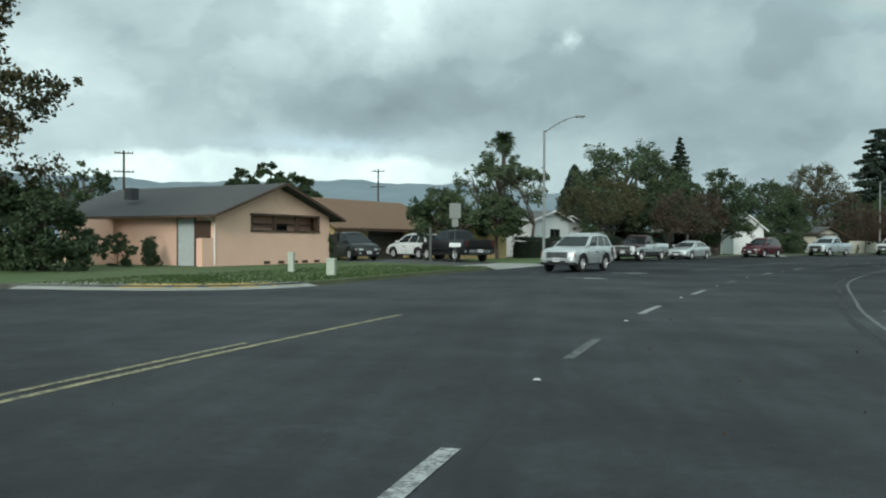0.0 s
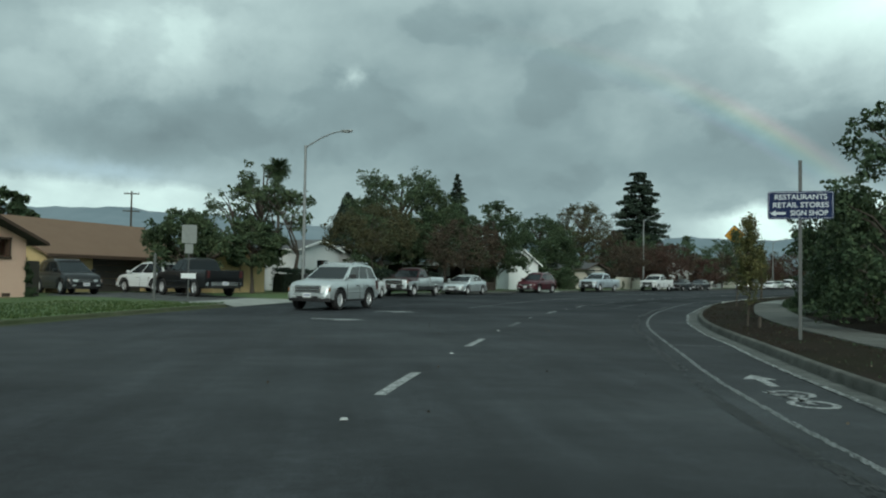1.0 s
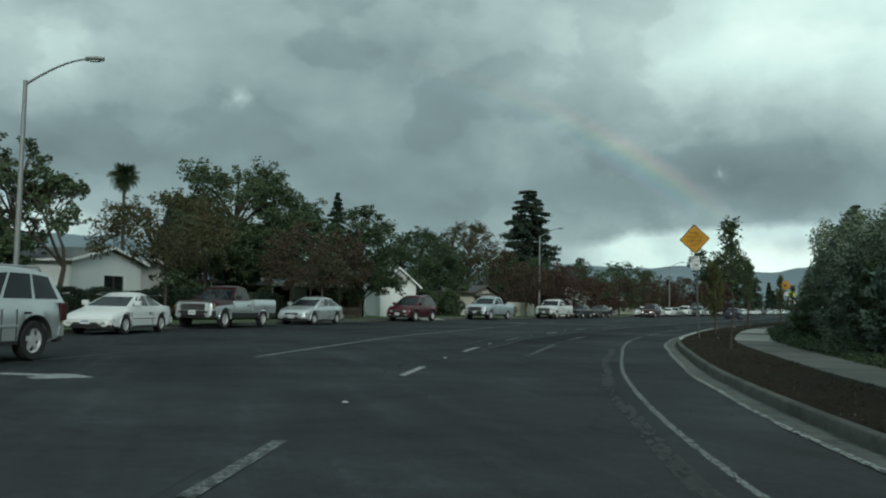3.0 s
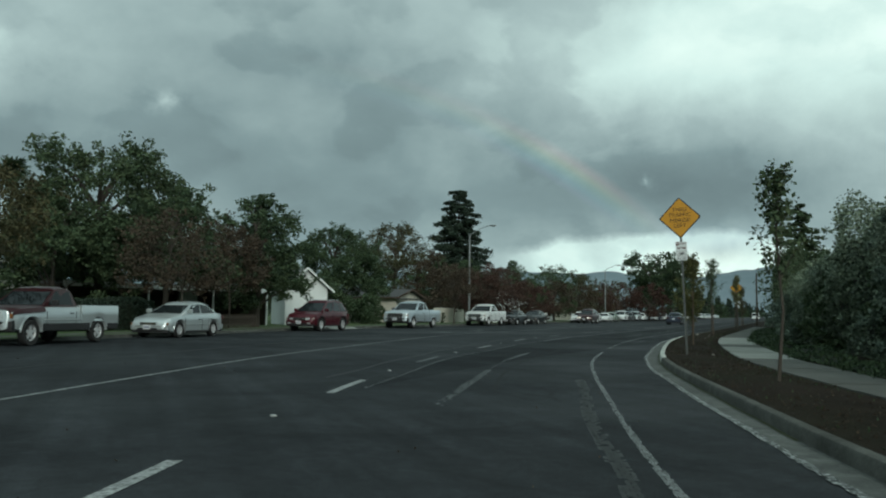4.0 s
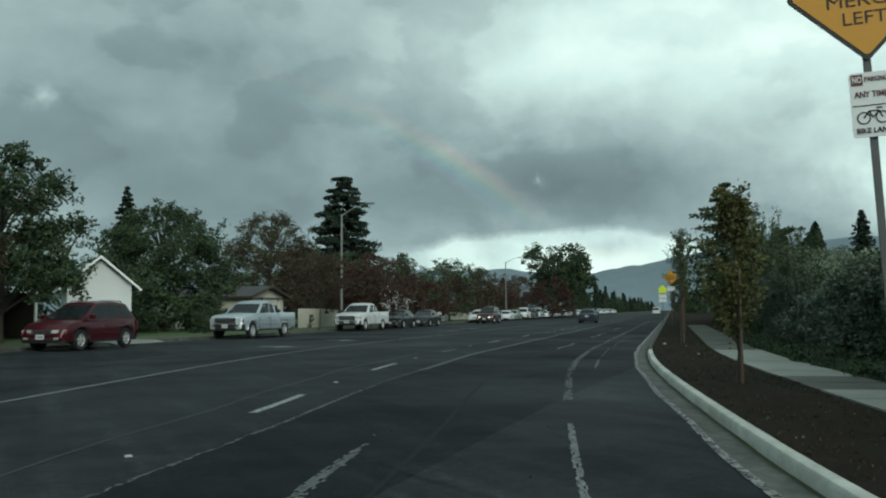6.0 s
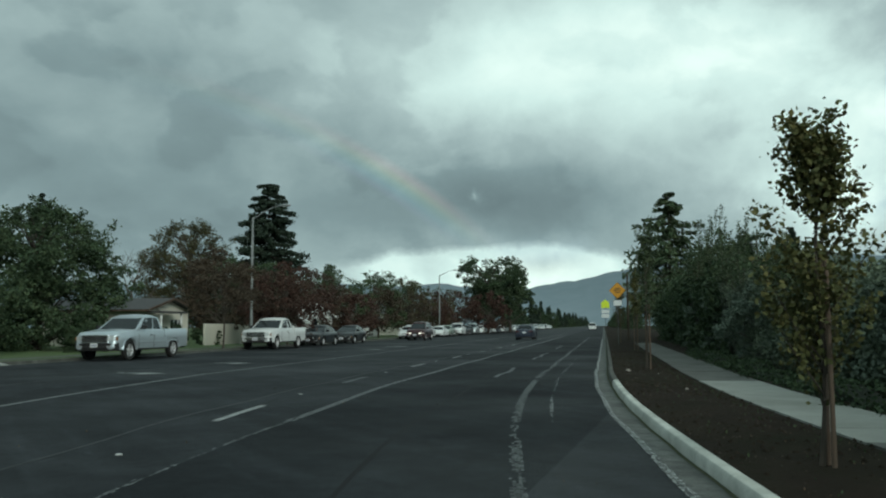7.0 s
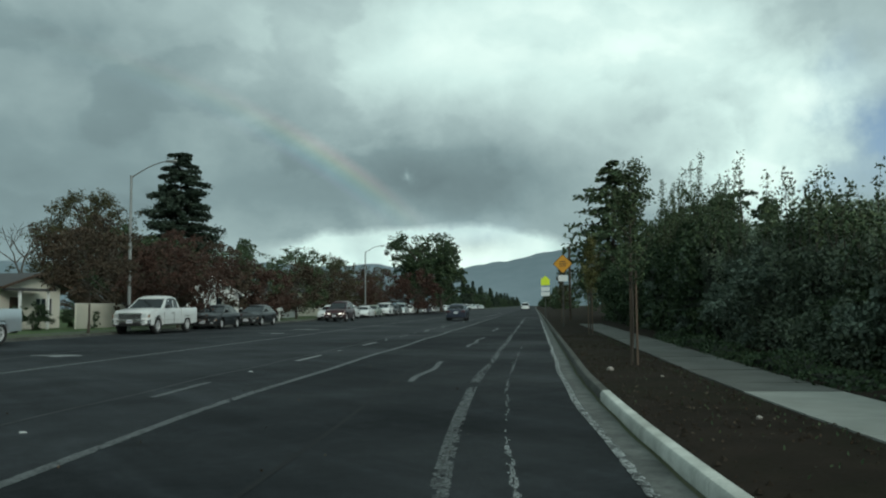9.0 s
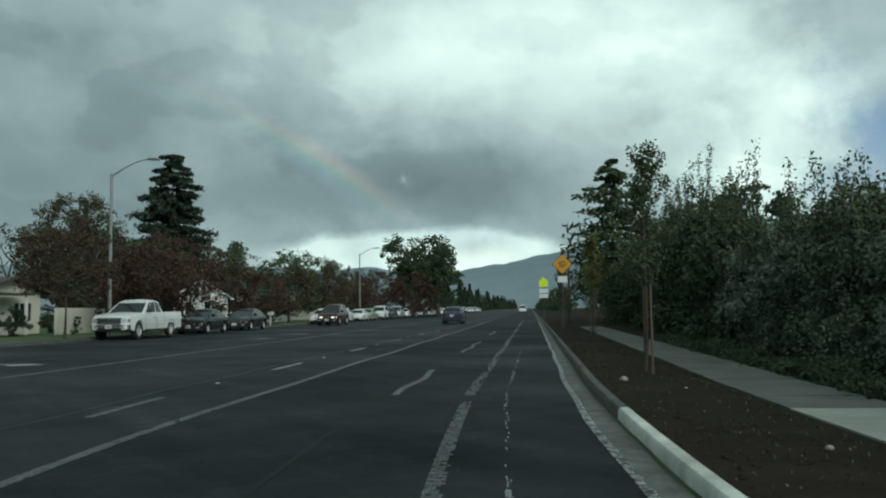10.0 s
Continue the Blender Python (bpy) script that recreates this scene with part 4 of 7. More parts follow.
    splits = {"sedan": [(0.05, 0.13), (0.15, 0.47), (0.5, 0.9)], "coupe": [(0.1, 0.42), (0.46, 0.9)], "suv": [(0.05, 0.27), (0.3, 0.58), (0.61, 0.93)],
              "boxy_suv": [(0.05, 0.28), (0.31, 0.58), (0.61, 0.93)], "pickup": [(0.08, 0.36), (0.41, 0.9)], "old_pickup": [(0.12, 0.88)], "van": [(0.72, 0.93)]}[kind]
    for s in (-1, 1):
        for a, e in splits:
            pane("side_window", [side(a, 0.12, s), side(e, 0.12, s), side(e, 0.9, s), side(a, 0.9, s)], Vector((0, s * 0.006, 0)))
    for q, nm in ((1, "windshield"), (0, "rear_window")):
        d = 0.008 if q else -0.008
        f0 = [side(q, 0.1, -1), side(q, 0.1, 1), side(q, 0.93, 1), side(q, 0.93, -1)]
        pts = [Vector((p.x + d, p.y * 0.9, p.z + 0.004)) for p in f0]
        pane(nm, pts, Vector((d * 0.8, 0, 0)))
    # doors: shut lines and handles
    seams = {"sedan": (0.15, 0.485, 0.93), "coupe": (0.42, 0.95), "suv": (0.29, 0.595, 0.96), "boxy_suv": (0.295, 0.595, 0.96), "pickup": (0.4, 0.95), "old_pickup": (0.1, 0.93), "van": (0.7, 0.95)}[kind]
    for s in (-1, 1):
        for q in seams:
            xx = X(c0 + (c3 - c0) * q)
            if abs(xx - X(rx)) < r + 0.1:
                xx = X(rx) + r + 0.14
            m = Mesh().box(xx - 0.008, xx + 0.008, s * (W / 2 - 0.005), s * (W / 2 + 0.003), K["sill"] + 0.08, b - 0.12)
            m.ob("door_seam", M["black"], car)
        cz = K["sill"] + 0.3
        Mesh().loft([[(xx, s * (W / 2 - 0.01), cz - 0.02), (xx, s * (W / 2 + 0.012), cz), (xx, s * (W / 2 + 0.012), cz + 0.035), (xx, s * (W / 2 - 0.01), cz + 0.05)] for xx in (X(rx + r + 0.12), X(fx - r - 0.12))]).ob("side_moulding", Q, car)
        for q in seams[:-1]:
            xx = X(c0 + (c3 - c0) * q) + 0.14
            Mesh().box(xx, xx + 0.16, s * (W / 2 - 0.01), s * (W / 2 + 0.02), b - 0.2, b - 0.165).ob("door_handle", M["black"] if kind != "suv" else M["chrome"], car)
        mx = X(c3 - 0.42)
        mm = Mesh().box(mx - 0.06, mx + 0.06, s * (wb_ + 0.02), s * (wb_ + 0.24), b + 0.06, b + 0.22)
        mm.ob("wing_mirror", P if kind not in ("old_pickup", "pickup", "boxy_suv") else M["black"], car, bevel=0.03)
        ms = Mesh().box(X(rx) + r + 0.1, X(fx) - r - 0.1, s * (W / 2 - 0.02), s * (W / 2 + 0.006), K["sill"] + 0.005, K["sill"] + 0.07)
        ms.ob("sill_trim", M["black"], car)
    # nose: bumper, grille, headlights; tail: bumper, lights
    dk = lerp_line(L - 0.2, K["deck"])
    hz = dk - 0.17
    tall = 0.2 if kind in ("pickup", "old_pickup", "boxy_suv") else 0.12
    bump_mat = M["chrome"] if (kind == "pickup" and paint == "white") else (M["black"] if "bed" in K else Q)
    bz = K["sill"] + 0.1
    fb = Mesh().loft([[(X(L) + o - 0.14 * abs(q) ** 3, q * W * 0.47, h) for o, h in ((-0.1, bz), (0.045, bz + 0.02), (0.055, bz + 0.18), (-0.05, bz + 0.22))] for q in [i / 5 - 1 for i in range(11)]])
    fb.ob("front_bumper", bump_mat, car, smooth=True)
    rb = Mesh().loft([[(X(0) - o + 0.12 * abs(q) ** 3, q * W * 0.47, h) for o, h in ((-0.1, bz), (0.05, bz + 0.02), (0.05, bz + 0.2), (-0.05, bz + 0.22))] for q in [i / 5 - 1 for i in range(11)]])
    rb.ob("rear_bumper", M["chrome"] if "bed" in K else Q, car, smooth=True)
    low_mat = M["black"]
    for s_, x_ in ((1, X(L)), (-1, X(0))):
        va = Mesh().loft([[(x_ + s_ * (o - 0.16 * abs(q) ** 3), q * W * 0.46, h) for o, h in ((-0.12, bz - 0.1), (0.03, bz - 0.09), (0.05, bz + 0.025), (-0.05, bz + 0.03))] for q in [i / 5 - 1 for i in range(11)]])
        va.ob("valance", low_mat, car, smooth=True)
    for c in (rx, fx):
        for s_ in (-1, 1):
            lip = Mesh()
            lip.loft([[(X(c) + q * math.sin(a), s_ * (W / 2 - o), r + q * math.cos(a)) for q, o in ((r + 0.05, 0.06), (r + 0.085, 0.0), (r + 0.105, -0.008), (r + 0.1, 0.06))] for a in [math.pi * (i / 12 - 0.5) * 0.98 for i in range(13)]])
            lip.ob("arch_lip", low_mat if kind in ("suv", "boxy_suv") else Q, car, smooth=True)
    Mesh().box(X(L) - 0.02, X(L) + 0.059, -W * 0.24, W * 0.24, bz + 0.0, bz + 0.085).ob("air_intake", M["black"], car, bevel=0.01)
    gw = W * (0.27 if "bed" in K or kind == "boxy_suv" else 0.2)
    gt = hz + tall * 0.45
    g = Mesh().box(X(L) - 0.12, X(L) + 0.012, -gw, gw, gt - tall * 1.2, gt)
    grille = g.ob("grille", M["black"], car, bevel=0.015)
    for i in range(3):
        zz = gt - tall * (0.15 + 0.42 * i)
        Mesh().box(X(L), X(L) + 0.022, -gw * 0.98, gw * 0.98, zz - 0.012, zz + 0.012).ob("grille_bar", M["chrome"], grille)
    if "bed" in K or kind == "boxy_suv":
        for y0, y1, z0, z1 in ((-gw - 0.03, gw + 0.03, gt - 0.01, gt + 0.035), (-gw - 0.03, gw + 0.03, gt - tall * 1.2 - 0.03, gt - tall * 1.2 + 0.012), (-gw - 0.03, -gw + 0.012, gt - tall * 1.2, gt), (gw - 0.012, gw + 0.03, gt - tall * 1.2, gt)):
            Mesh().box(X(L) - 0.06, X(L) + 0.03, y0, y1, z0, z1).ob("grille_frame", M["chrome"], grille, bevel=0.008)
    lm = M["lamp_on"] if lights else M["lens"]
    for s in (-1, 1):
        h = Mesh()
        y0, y1 = s * (gw + 0.02), s * W * 0.455
        h.add([(X(L) + 0.012, y0, hz - tall * 0.5), (X(L) - 0.09, y1, hz - tall * 0.45), (X(L) - 0.13, y1, hz + tall * 0.45), (X(L) - 0.03, y0, hz + tall * 0.4),
               (X(L) - 0.2, y0, hz - tall * 0.5), (X(L) - 0.3, y1, hz - tall * 0.45), (X(L) - 0.3, y1, hz + tall * 0.45), (X(L) - 0.2, y0, hz + tall * 0.4)],
              [(0, 1, 2, 3), (7, 6, 5, 4), (0, 4, 5, 1), (3, 2, 6, 7), (1, 5, 6, 2), (0, 3, 7, 4)])
        hl = h.ob("headlight", lm, car)
        Mesh().box(X(L) + 0.035 - 0.05, X(L) + 0.035, s * W * 0.27, s * W * 0.37, bz + 0.03, bz + 0.1).ob("fog_lamp", M["lens"], car, bevel=0.01)
        Mesh().box(X(L) - 0.16, X(L) - 0.07, s * (W * 0.44), s * (W * 0.458), hz - tall * 0.4, hz + tall * 0.2).ob("indicator", M["amber"], hl)
        tz = (K.get("rail") or lerp_line(0.15, K["deck"])) - 0.14
        th = 0.34 if kind in ("suv", "boxy_suv", "pickup", "old_pickup", "van") else 0.15
        tw = 0.16 if kind in ("suv", "boxy_suv", "pickup", "old_pickup", "van") else 0.36
        Mesh().box(X(0) - 0.03, X(0) + 0.16, s * (W * 0.465 - tw), s * W * 0.465, tz - th * 0.7, tz + th * 0.3).ob("tail_light", M["red_lens"], car, bevel=0.02)
    for xx, d in ((X(L) + 0.062, 1), (X(0) - 0.062, -1)):
        if plate:
            zc = bz + 0.12 if d > 0 else (bz + 0.13 if "bed" in K else lerp_line(0.1, K["deck"]) - 0.26)
            if d < 0 and "bed" not in K:
                xx += 0.045
            pl = Mesh().box(min(xx, xx + 0.01 * d), max(xx, xx + 0.01 * d), -0.155, 0.155, zc - 0.08, zc + 0.08).ob("number_plate", M["plate"], car)
            Mesh().box(min(xx + 0.01 * d, xx + 0.014 * d), max(xx + 0.01 * d, xx + 0.014 * d), -0.12, 0.12, zc - 0.035, zc + 0.03).ob("plate_bar", M["plate_bar"], pl)
    for c in (rx, fx):
        for s in (-1, 1):
            build_wheel(car, X(c), s * (W / 2 - 0.115), r, s)
    if "bed" in K:
        bl, rail = K["bed"], K["rail"]
        for s in (-1, 1):
            m = Mesh()
            rr = []
            for u in sorted([0.03, bl] + [rx + (r + 0.075) * math.sin(a / 6 * math.pi / 2) for a in range(-6, 7)]):
                lo = K["sill"] + 0.08
                if abs(u - rx) < r + 0.075:
                    lo = max(lo, r + math.sqrt(max(0, (r + 0.075) ** 2 - (u - rx) ** 2)))
                rr.append([(X(u), s * (W / 2 + 0.004), lo), (X(u), s * (W / 2 + 0.012), 0.86), (X(u), s * W / 2, rail - 0.04), (X(u), s * (W / 2 - 0.03), rail),
                           (X(u), s * (W / 2 - 0.1), rail), (X(u), s * (W / 2 - 0.1), 0.82)])
            m.loft(rr)
            m.ob("bed_side", P if not hood else Q, car, smooth=True)
        tg = Mesh().box(X(0.0), X(0.07), -W / 2 + 0.06, W / 2 - 0.06, 0.72, rail - 0.01)
        tail = tg.ob("tailgate", P if not hood else Q, car, bevel=0.015)
        Mesh().box(X(0) - 0.015, X(0), -0.12, 0.12, rail - 0.14, rail - 0.1).ob("tailgate_handle", M["black"], tail)
        Mesh().box(X(bl - 0.05), X(bl + 0.05), -W / 2 + 0.08, W / 2 - 0.08, 0.8, rail).ob("bed_front", P if not hood else Q, car)
        Mesh().box(X(0.08), X(bl - 0.06), -W / 2 + 0.1, W / 2 - 0.1, 0.84, 0.865).ob("bed_floor", M["black"], car)
    if hood:
        Mesh().loft([[(X(L) + o - 0.2 * abs(q) ** 3, q * W * 0.45, h) for o, h in ((-0.2, bz + 0.2), (0.006, bz + 0.22), (0.004, K["deck"][-2][1] - 0.06), (-0.14, K["deck"][-2][1] + 0.01))] for q in [i / 5 - 1 for i in range(11)]]).ob("nose_panel", PAINT[hood], car, smooth=True)
        u0 = c3 - 0.02
        hr = []
        for u in steps(u0, L - 0.06, 0.14):
            top = lerp_line(u, K["deck"])
            end = L - u
            hw = W / 2 * (1 - 0.16 * max(0, 1 - end / 0.45) ** 2 - 0.03 * max(0, 1 - end / 1.3)) + 0.022
            hr.append([(X(u), -hw, top - 0.16), (X(u), -hw * 0.985, top - 0.09), (X(u), -hw * 0.955, top - 0.02), (X(u), -hw * 0.87, top + 0.02), (X(u), 0, top + 0.055),
                       (X(u), hw * 0.87, top + 0.02), (X(u), hw * 0.955, top - 0.02), (X(u), hw * 0.985, top - 0.09), (X(u), hw, top - 0.16)])
        Mesh().loft(hr, False, closed=False).ob("hood", PAINT[hood], car, smooth=True)
        for s in (-1, 1):
            Mesh().box(X(0.05), X(rx - r - 0.12), s * (W / 2 - 0.01), s * (W / 2 + 0.016), K["sill"] + 0.02, K["sill"] + 0.2).ob("lower_panel", M["black"], car)
            Mesh().box(X(rx + r + 0.12), X(fx - r - 0.12), s * (W / 2 - 0.01), s * (W / 2 + 0.012), K["sill"] + 0.02, K["sill"] + 0.22).ob("lower_panel", M["black"], car)
    if rack:
        for s in (-1, 1):
            Mesh().tube([side(0.1, 1.0, s) + Vector((0, -s * 0.06, 0.03)), side(0.12, 1.0, s) + Vector((0.05, -s * 0.06, 0.1)), side(0.85, 1.0, s) + Vector((-0.05, -s * 0.06, 0.1)), side(0.88, 1.0, s) + Vector((0, -s * 0.06, 0.03))], 0.02, 6).ob("roof_rail", M["chrome"], car)
    UNIT[0] = PLAN
    return car


def kerbside(s_off):
    """A place in the far kerb's parking row: metres along the straight from its start."""
    return 25.3 + 0.662 * s_off, 90.75 + 0.75 * s_off


def parked(kind, paint, label, i, **kw):
    p = left_at(i, -1.3)
    return build_car(kind, paint, label, p.x, p.y, left_course(i) + 180, "cars parked along the far kerb", **kw)


def li(x, y):
    return float(min(range(70, len(LEFT)), key=lambda i: (left_at(i, -1.15) - Vector((x, y, 0))).length))


def build_vehicles():
    parked("coupe", "white", "small white saloon car parked at the kerb", li(5.7, 58.9), plate=True)
    parked("old_pickup", "maroon", "two-tone maroon and silver pickup truck parked at the kerb", li(9.9, 67.6), lower="silver", hood="maroon", category="pickup truck")
    parked("sedan", "silver", "silver saloon car parked at the kerb", li(15.0, 76.0))
    parked("suv", "red", "dark red crossover parked at the kerb", li(24.6, 90.2), category="suv", rack=True)
    parked("pickup", "pale_silver", "silver pickup truck parked at the kerb", li(35.1, 102.1), category="pickup truck")
    parked("pickup", "white", "white pickup truck parked at the kerb", li(47.9, 116.5), category="pickup truck")
    parked("sedan", "charcoal", "charcoal saloon car parked at the kerb", li(54.4, 123.9))
    parked("sedan", "black", "black saloon car parked at the kerb", li(60.6, 130.8))
    row = [("sedan", "white"), ("sedan", "white"), ("coupe", "white"), ("sedan", "green"), ("suv", "white"), ("sedan", "charcoal"), ("suv", "silver"), ("sedan", "white"), ("sedan", "silver"),
           ("suv", "white"), ("sedan", "navy"), ("sedan", "white"), ("coupe", "silver"), ("suv", "charcoal"), ("sedan", "white"), ("sedan", "silver")]
    for j, (kd, c) in enumerate(row):
        parked(kd, c, c.replace("_", " ") + " car parked far along the kerb", li(*kerbside(79.0 + j * 8.4 + (j % 3) * 0.9)), category="suv" if kd == "suv" else "car")
    last = [o for o in bpy.data.objects if o.parent is None and o.get("label", "").endswith("far along the kerb")]
    for j in range(16):
        x, y = kerbside(79.0 + (16 + j) * 8.9)
        copy_thing(last[(j * 5) % len(last)], spun(x * PLAN, y * PLAN, 0, 41.4 + 180))
    build_car("sedan", "navy", "dark blue saloon car driving ahead in the lane", 84.6, 135.1, 41.0)
    build_car("boxy_suv", "silver", "silver boxy suv with a roof rack in the oncoming lane", 4.0, 41.4, 206, category="suv", rack=True)
    build_car("suv", "maroon", "dark red crossover coming up the far lane with its headlights on", 74.0, 141.2, 41.4 + 180, category="suv", lights=True)
    p = station(SY[262], 3.4)
    build_car("van", "white", "white van far ahead in the lane along the kerb", p.x, p.y, course(SY[262]), category="van")
    # in the brown-roofed house's drive
    build_car("suv", "black", "black suv parked in the driveway", -12.3, 58.2, 141, "cars in the driveway", category="suv", rack=True, z=0.14)
    build_car("suv", "white", "white suv parked nose-in before the garage", -8.4, 63.6, 312, "cars in the driveway", category="suv", z=0.14)
    build_car("pickup", "charcoal", "dark grey pickup truck parked nose-in on the driveway", -4.3, 56.4, 324, "cars in the driveway", category="pickup truck", z=0.14)


build_vehicles()

# ---- trees and hedges ----
LEAFY = 3.6      # how full the crowns are


def leaf_mesh(name, cen, size, mat, parent, rng, stretch=1.7, up=0.0, out=None, label=""):
    """Many small rhombic leaves, folded along the middle, as one mesh."""
    n = len(cen)
    size = np.broadcast_to(size, (n,)) * rng.uniform(0.65, 1.3, n)
    a = rng.normal(size=(n, 3))
    if out is not None:
        a = a * 0.75 + out * 0.4
    a[:, 2] += up
    a /= np.linalg.norm(a, axis=1)[:, None]
    b = rng.normal(size=(n, 3))
    b -= (b * a).sum(1)[:, None] * a
    b /= np.linalg.norm(b, axis=1)[:, None]
    c = np.cross(a, b)
    h = size[:, None] * 0.5
    v = np.stack([cen - a * h * stretch, cen + b * h + c * h * 0.25, cen + a * h * stretch, cen - b * h + c * h * 0.25], 1).reshape(-1, 3)
    me = bpy.data.meshes.new(name)
    me.vertices.add(4 * n)
    me.vertices.foreach_set("co", (v * UNIT[0]).astype(np.float32).ravel())
    me.loops.add(4 * n)
    me.loops.foreach_set("vertex_index", np.arange(4 * n, dtype=np.int32))
    me.polygons.add(n)
    me.polygons.foreach_set("loop_start", np.arange(0, 4 * n, 4, dtype=np.int32))
    me.update(calc_edges=True)
    me.materials.append(mat)
    o = new(name, me)
    o.parent = parent
    if label:
        tagged(o, label)
    return o


def clump_points(centres, radii, n, rng, squash=0.75):
    """Points spread over small clumps, denser toward their skins."""
    centres, radii = np.array(centres), np.array(radii)
    w = radii ** 2
    pick = rng.choice(len(centres), n, p=w / w.sum())
    d = rng.normal(size=(n, 3))
    d /= np.linalg.norm(d, axis=1)[:, None]
    # each clump is made of feathery tufts set round its skin
    per = 9
    u = rng.normal(size=(len(centres), per, 3))
    u /= np.linalg.norm(u, axis=2)[:, :, None]
    u[:, :, 2] *= squash
    u *= rng.uniform(0.35, 1.08, (len(centres), per, 1))
    tuft = u[pick, rng.integers(0, per, n)]
    d[:, 2] *= squash
    r = radii[pick] * rng.uniform(0.0, 1.0, n) ** 0.6 * 0.46
    return centres[pick] + tuft * radii[pick][:, None] + d * r[:, None], d * 0.6 + tuft


def build_tree(x, y, h, spread, label, leaf="leaf_mid", n=3200, size=0.24, base=0.3, trunk=None, seed=1, top="round", group="", bark_mat="bark", z=0.1, clumps=34, name="tree", sparse=1.0, lean=0.0):
    rng = np.random.default_rng(seed)
    t = thing(name, label, "tree", pose(x, y, z, 0, 0, 0), group)
    tr = trunk or (0.018 * h + 0.05)
    wob = lambda f: Vector((math.sin(f * 3 + seed) * 0.03 * h + lean * f * h, math.cos(f * 2.3 + seed * 2) * 0.03 * h, 0)) * f
    pts = [wob(i / 6) + Vector((0, 0, h * 0.78 * i / 6)) for i in range(7)]
    away = group in ("autumn street trees", "trees behind the houses", "far trees", "trees along the hedge")
    n, size, clumps = int(n * (3.0 if away else LEAFY)), size * (0.5 if away else 0.55), int(clumps * 1.7)
    limbs = Mesh().tube(pts, [tr * (1.25 if i == 0 else 1 - 0.13 * i) for i in range(7)], 8)
    cen, rad, boughs = [], [], []
    for i in range(clumps):
        q = rng.uniform(0, 1)
        f = base + (1 - base) * q
        if top == "round":
            reach = spread * math.sqrt(max(0.06, 1 - (1.7 * (q - 0.42)) ** 2))
        elif top == "cone":
            reach = spread * (1.02 - q) ** 0.8
        elif top == "column":
            reach = spread * (0.45 + 0.55 * math.sin(math.pi * min(1, q * 1.1)))
        elif top == "vase":
            reach = spread * (0.25 + 0.75 * q ** 0.7) * (1.0 if q < 0.85 else 0.75)
        else:
            reach = spread
        a = rng.uniform(0, 2 * math.pi)
        rr = reach * rng.uniform(0.35, 1.0) ** 0.6
        p = Vector((math.cos(a) * rr + lean * f * h, math.sin(a) * rr, f * h - 0.06 * h * (rr / max(spread, 0.1))))
        cen.append(tuple(p))
        rad.append(max(0.25, spread * rng.uniform(0.17, 0.33)) * (0.72 if q > 0.8 else 1.0))
        if i % 3 == 0:
            k0 = min(0.74, max(base * 0.75, f - 0.28)) * h
            q0 = wob(k0 / h / 0.78) + Vector((0, 0, k0))
            mid = q0.lerp(p, 0.5) + Vector((0, 0, 0.05 * h))
            boughs.append(([q0, mid, p], [tr * 0.42, tr * 0.25, tr * 0.07]))
    stem = limbs.ob("trunk", M[bark_mat], t, smooth=True)
    for path, rr in boughs:
        Mesh().tube(path, rr, 5).ob("limb", M[bark_mat], stem, smooth=True)
    # loose sprays stand out beyond the clumps
    for i in range(clumps):
        if cen[i][2] > 0.86 * h:
            continue
        c = np.array(cen[i])
        o = c - np.array([0, 0, (base + 1) * h * 0.42])
        o /= np.linalg.norm(o) + 1e-6
        cen.append(tuple(c + (o + rng.normal(size=3) * 0.35) * rad[i] * rng.uniform(0.55, 0.95)))
        rad.append(rad[i] * rng.uniform(0.25, 0.45))
    pts, d = clump_points(cen, rad, int(n * sparse), rng)
    leaf_mesh("crown", pts, size, M[leaf], t, rng, out=d)
    return t


def build_conifer(x, y, h, spread, label, seed=1, leaf="leaf_fir", n=5200, size=0.42, z=0.1, base=0.08, ragged=0.25, group="", tier=0.85, crown=0.0, swell=0.0):
    rng = np.random.default_rng(seed)
    t = thing("conifer_tree", label, "tree", pose(x, y, z), group)
    limbs, cen = Mesh().tube([(0, 0, 0), (0, 0, h * 0.5), (0, 0, h * 0.98)], [h * 0.018 + 0.05, h * 0.011, 0.03], 8), []
    tiers = max(9, int(h / tier))
    for i in range(tiers):
        q = i / (tiers - 1)
        zz = h * (base + (1 - base) * q)
        reach = spread * max((1 - q) ** 0.8, 0.05)
        if swell:
            reach = spread * min(1.0, crown + 1.05 * max(0.0, 1 - q) ** swell) * rng.uniform(0.92, 1.05)
        count = max(4, int(9 * (1 - q) + 4))
        for j in range(count):
            a = 2 * math.pi * (j + rng.uniform(-0.3, 0.3)) / count + i * 0.7
            ln = reach * rng.uniform(1 - ragged * 1.6, 1.0 + ragged * 0.4)
            z0 = zz + rng.uniform(-0.5, 0.5) * h / tiers if 0 < i < tiers - 1 else zz
            e = Vector((math.cos(a) * ln, math.sin(a) * ln, z0 - ln * 0.18 + 0.06 * ln * rng.uniform(0, 2)))
            limbs.tube([(0, 0, z0), e], [0.05 + 0.004 * h * (1 - q), 0.015], 4)
            m = max(3, int(n / tiers / count))
            f = rng.uniform(0.12, 1.05, m) ** 0.7
            c = np.outer(1 - f, [0, 0, z0]) + np.outer(f, list(e))
            c += rng.normal(size=(m, 3)) * np.array([0.16, 0.16, 0.1]) * (0.35 + ln * 0.35)
            cen.append(c)
    limbs.ob("trunk", M["bark"], t)
    cen = np.concatenate(cen)
    d = cen.copy()
    d[:, 2] = 0
    d /= np.linalg.norm(d, axis=1)[:, None] + 1e-6
    leaf_mesh("crown", cen, size, M[leaf], t, rng, 2.0, -0.25, d)
    return t


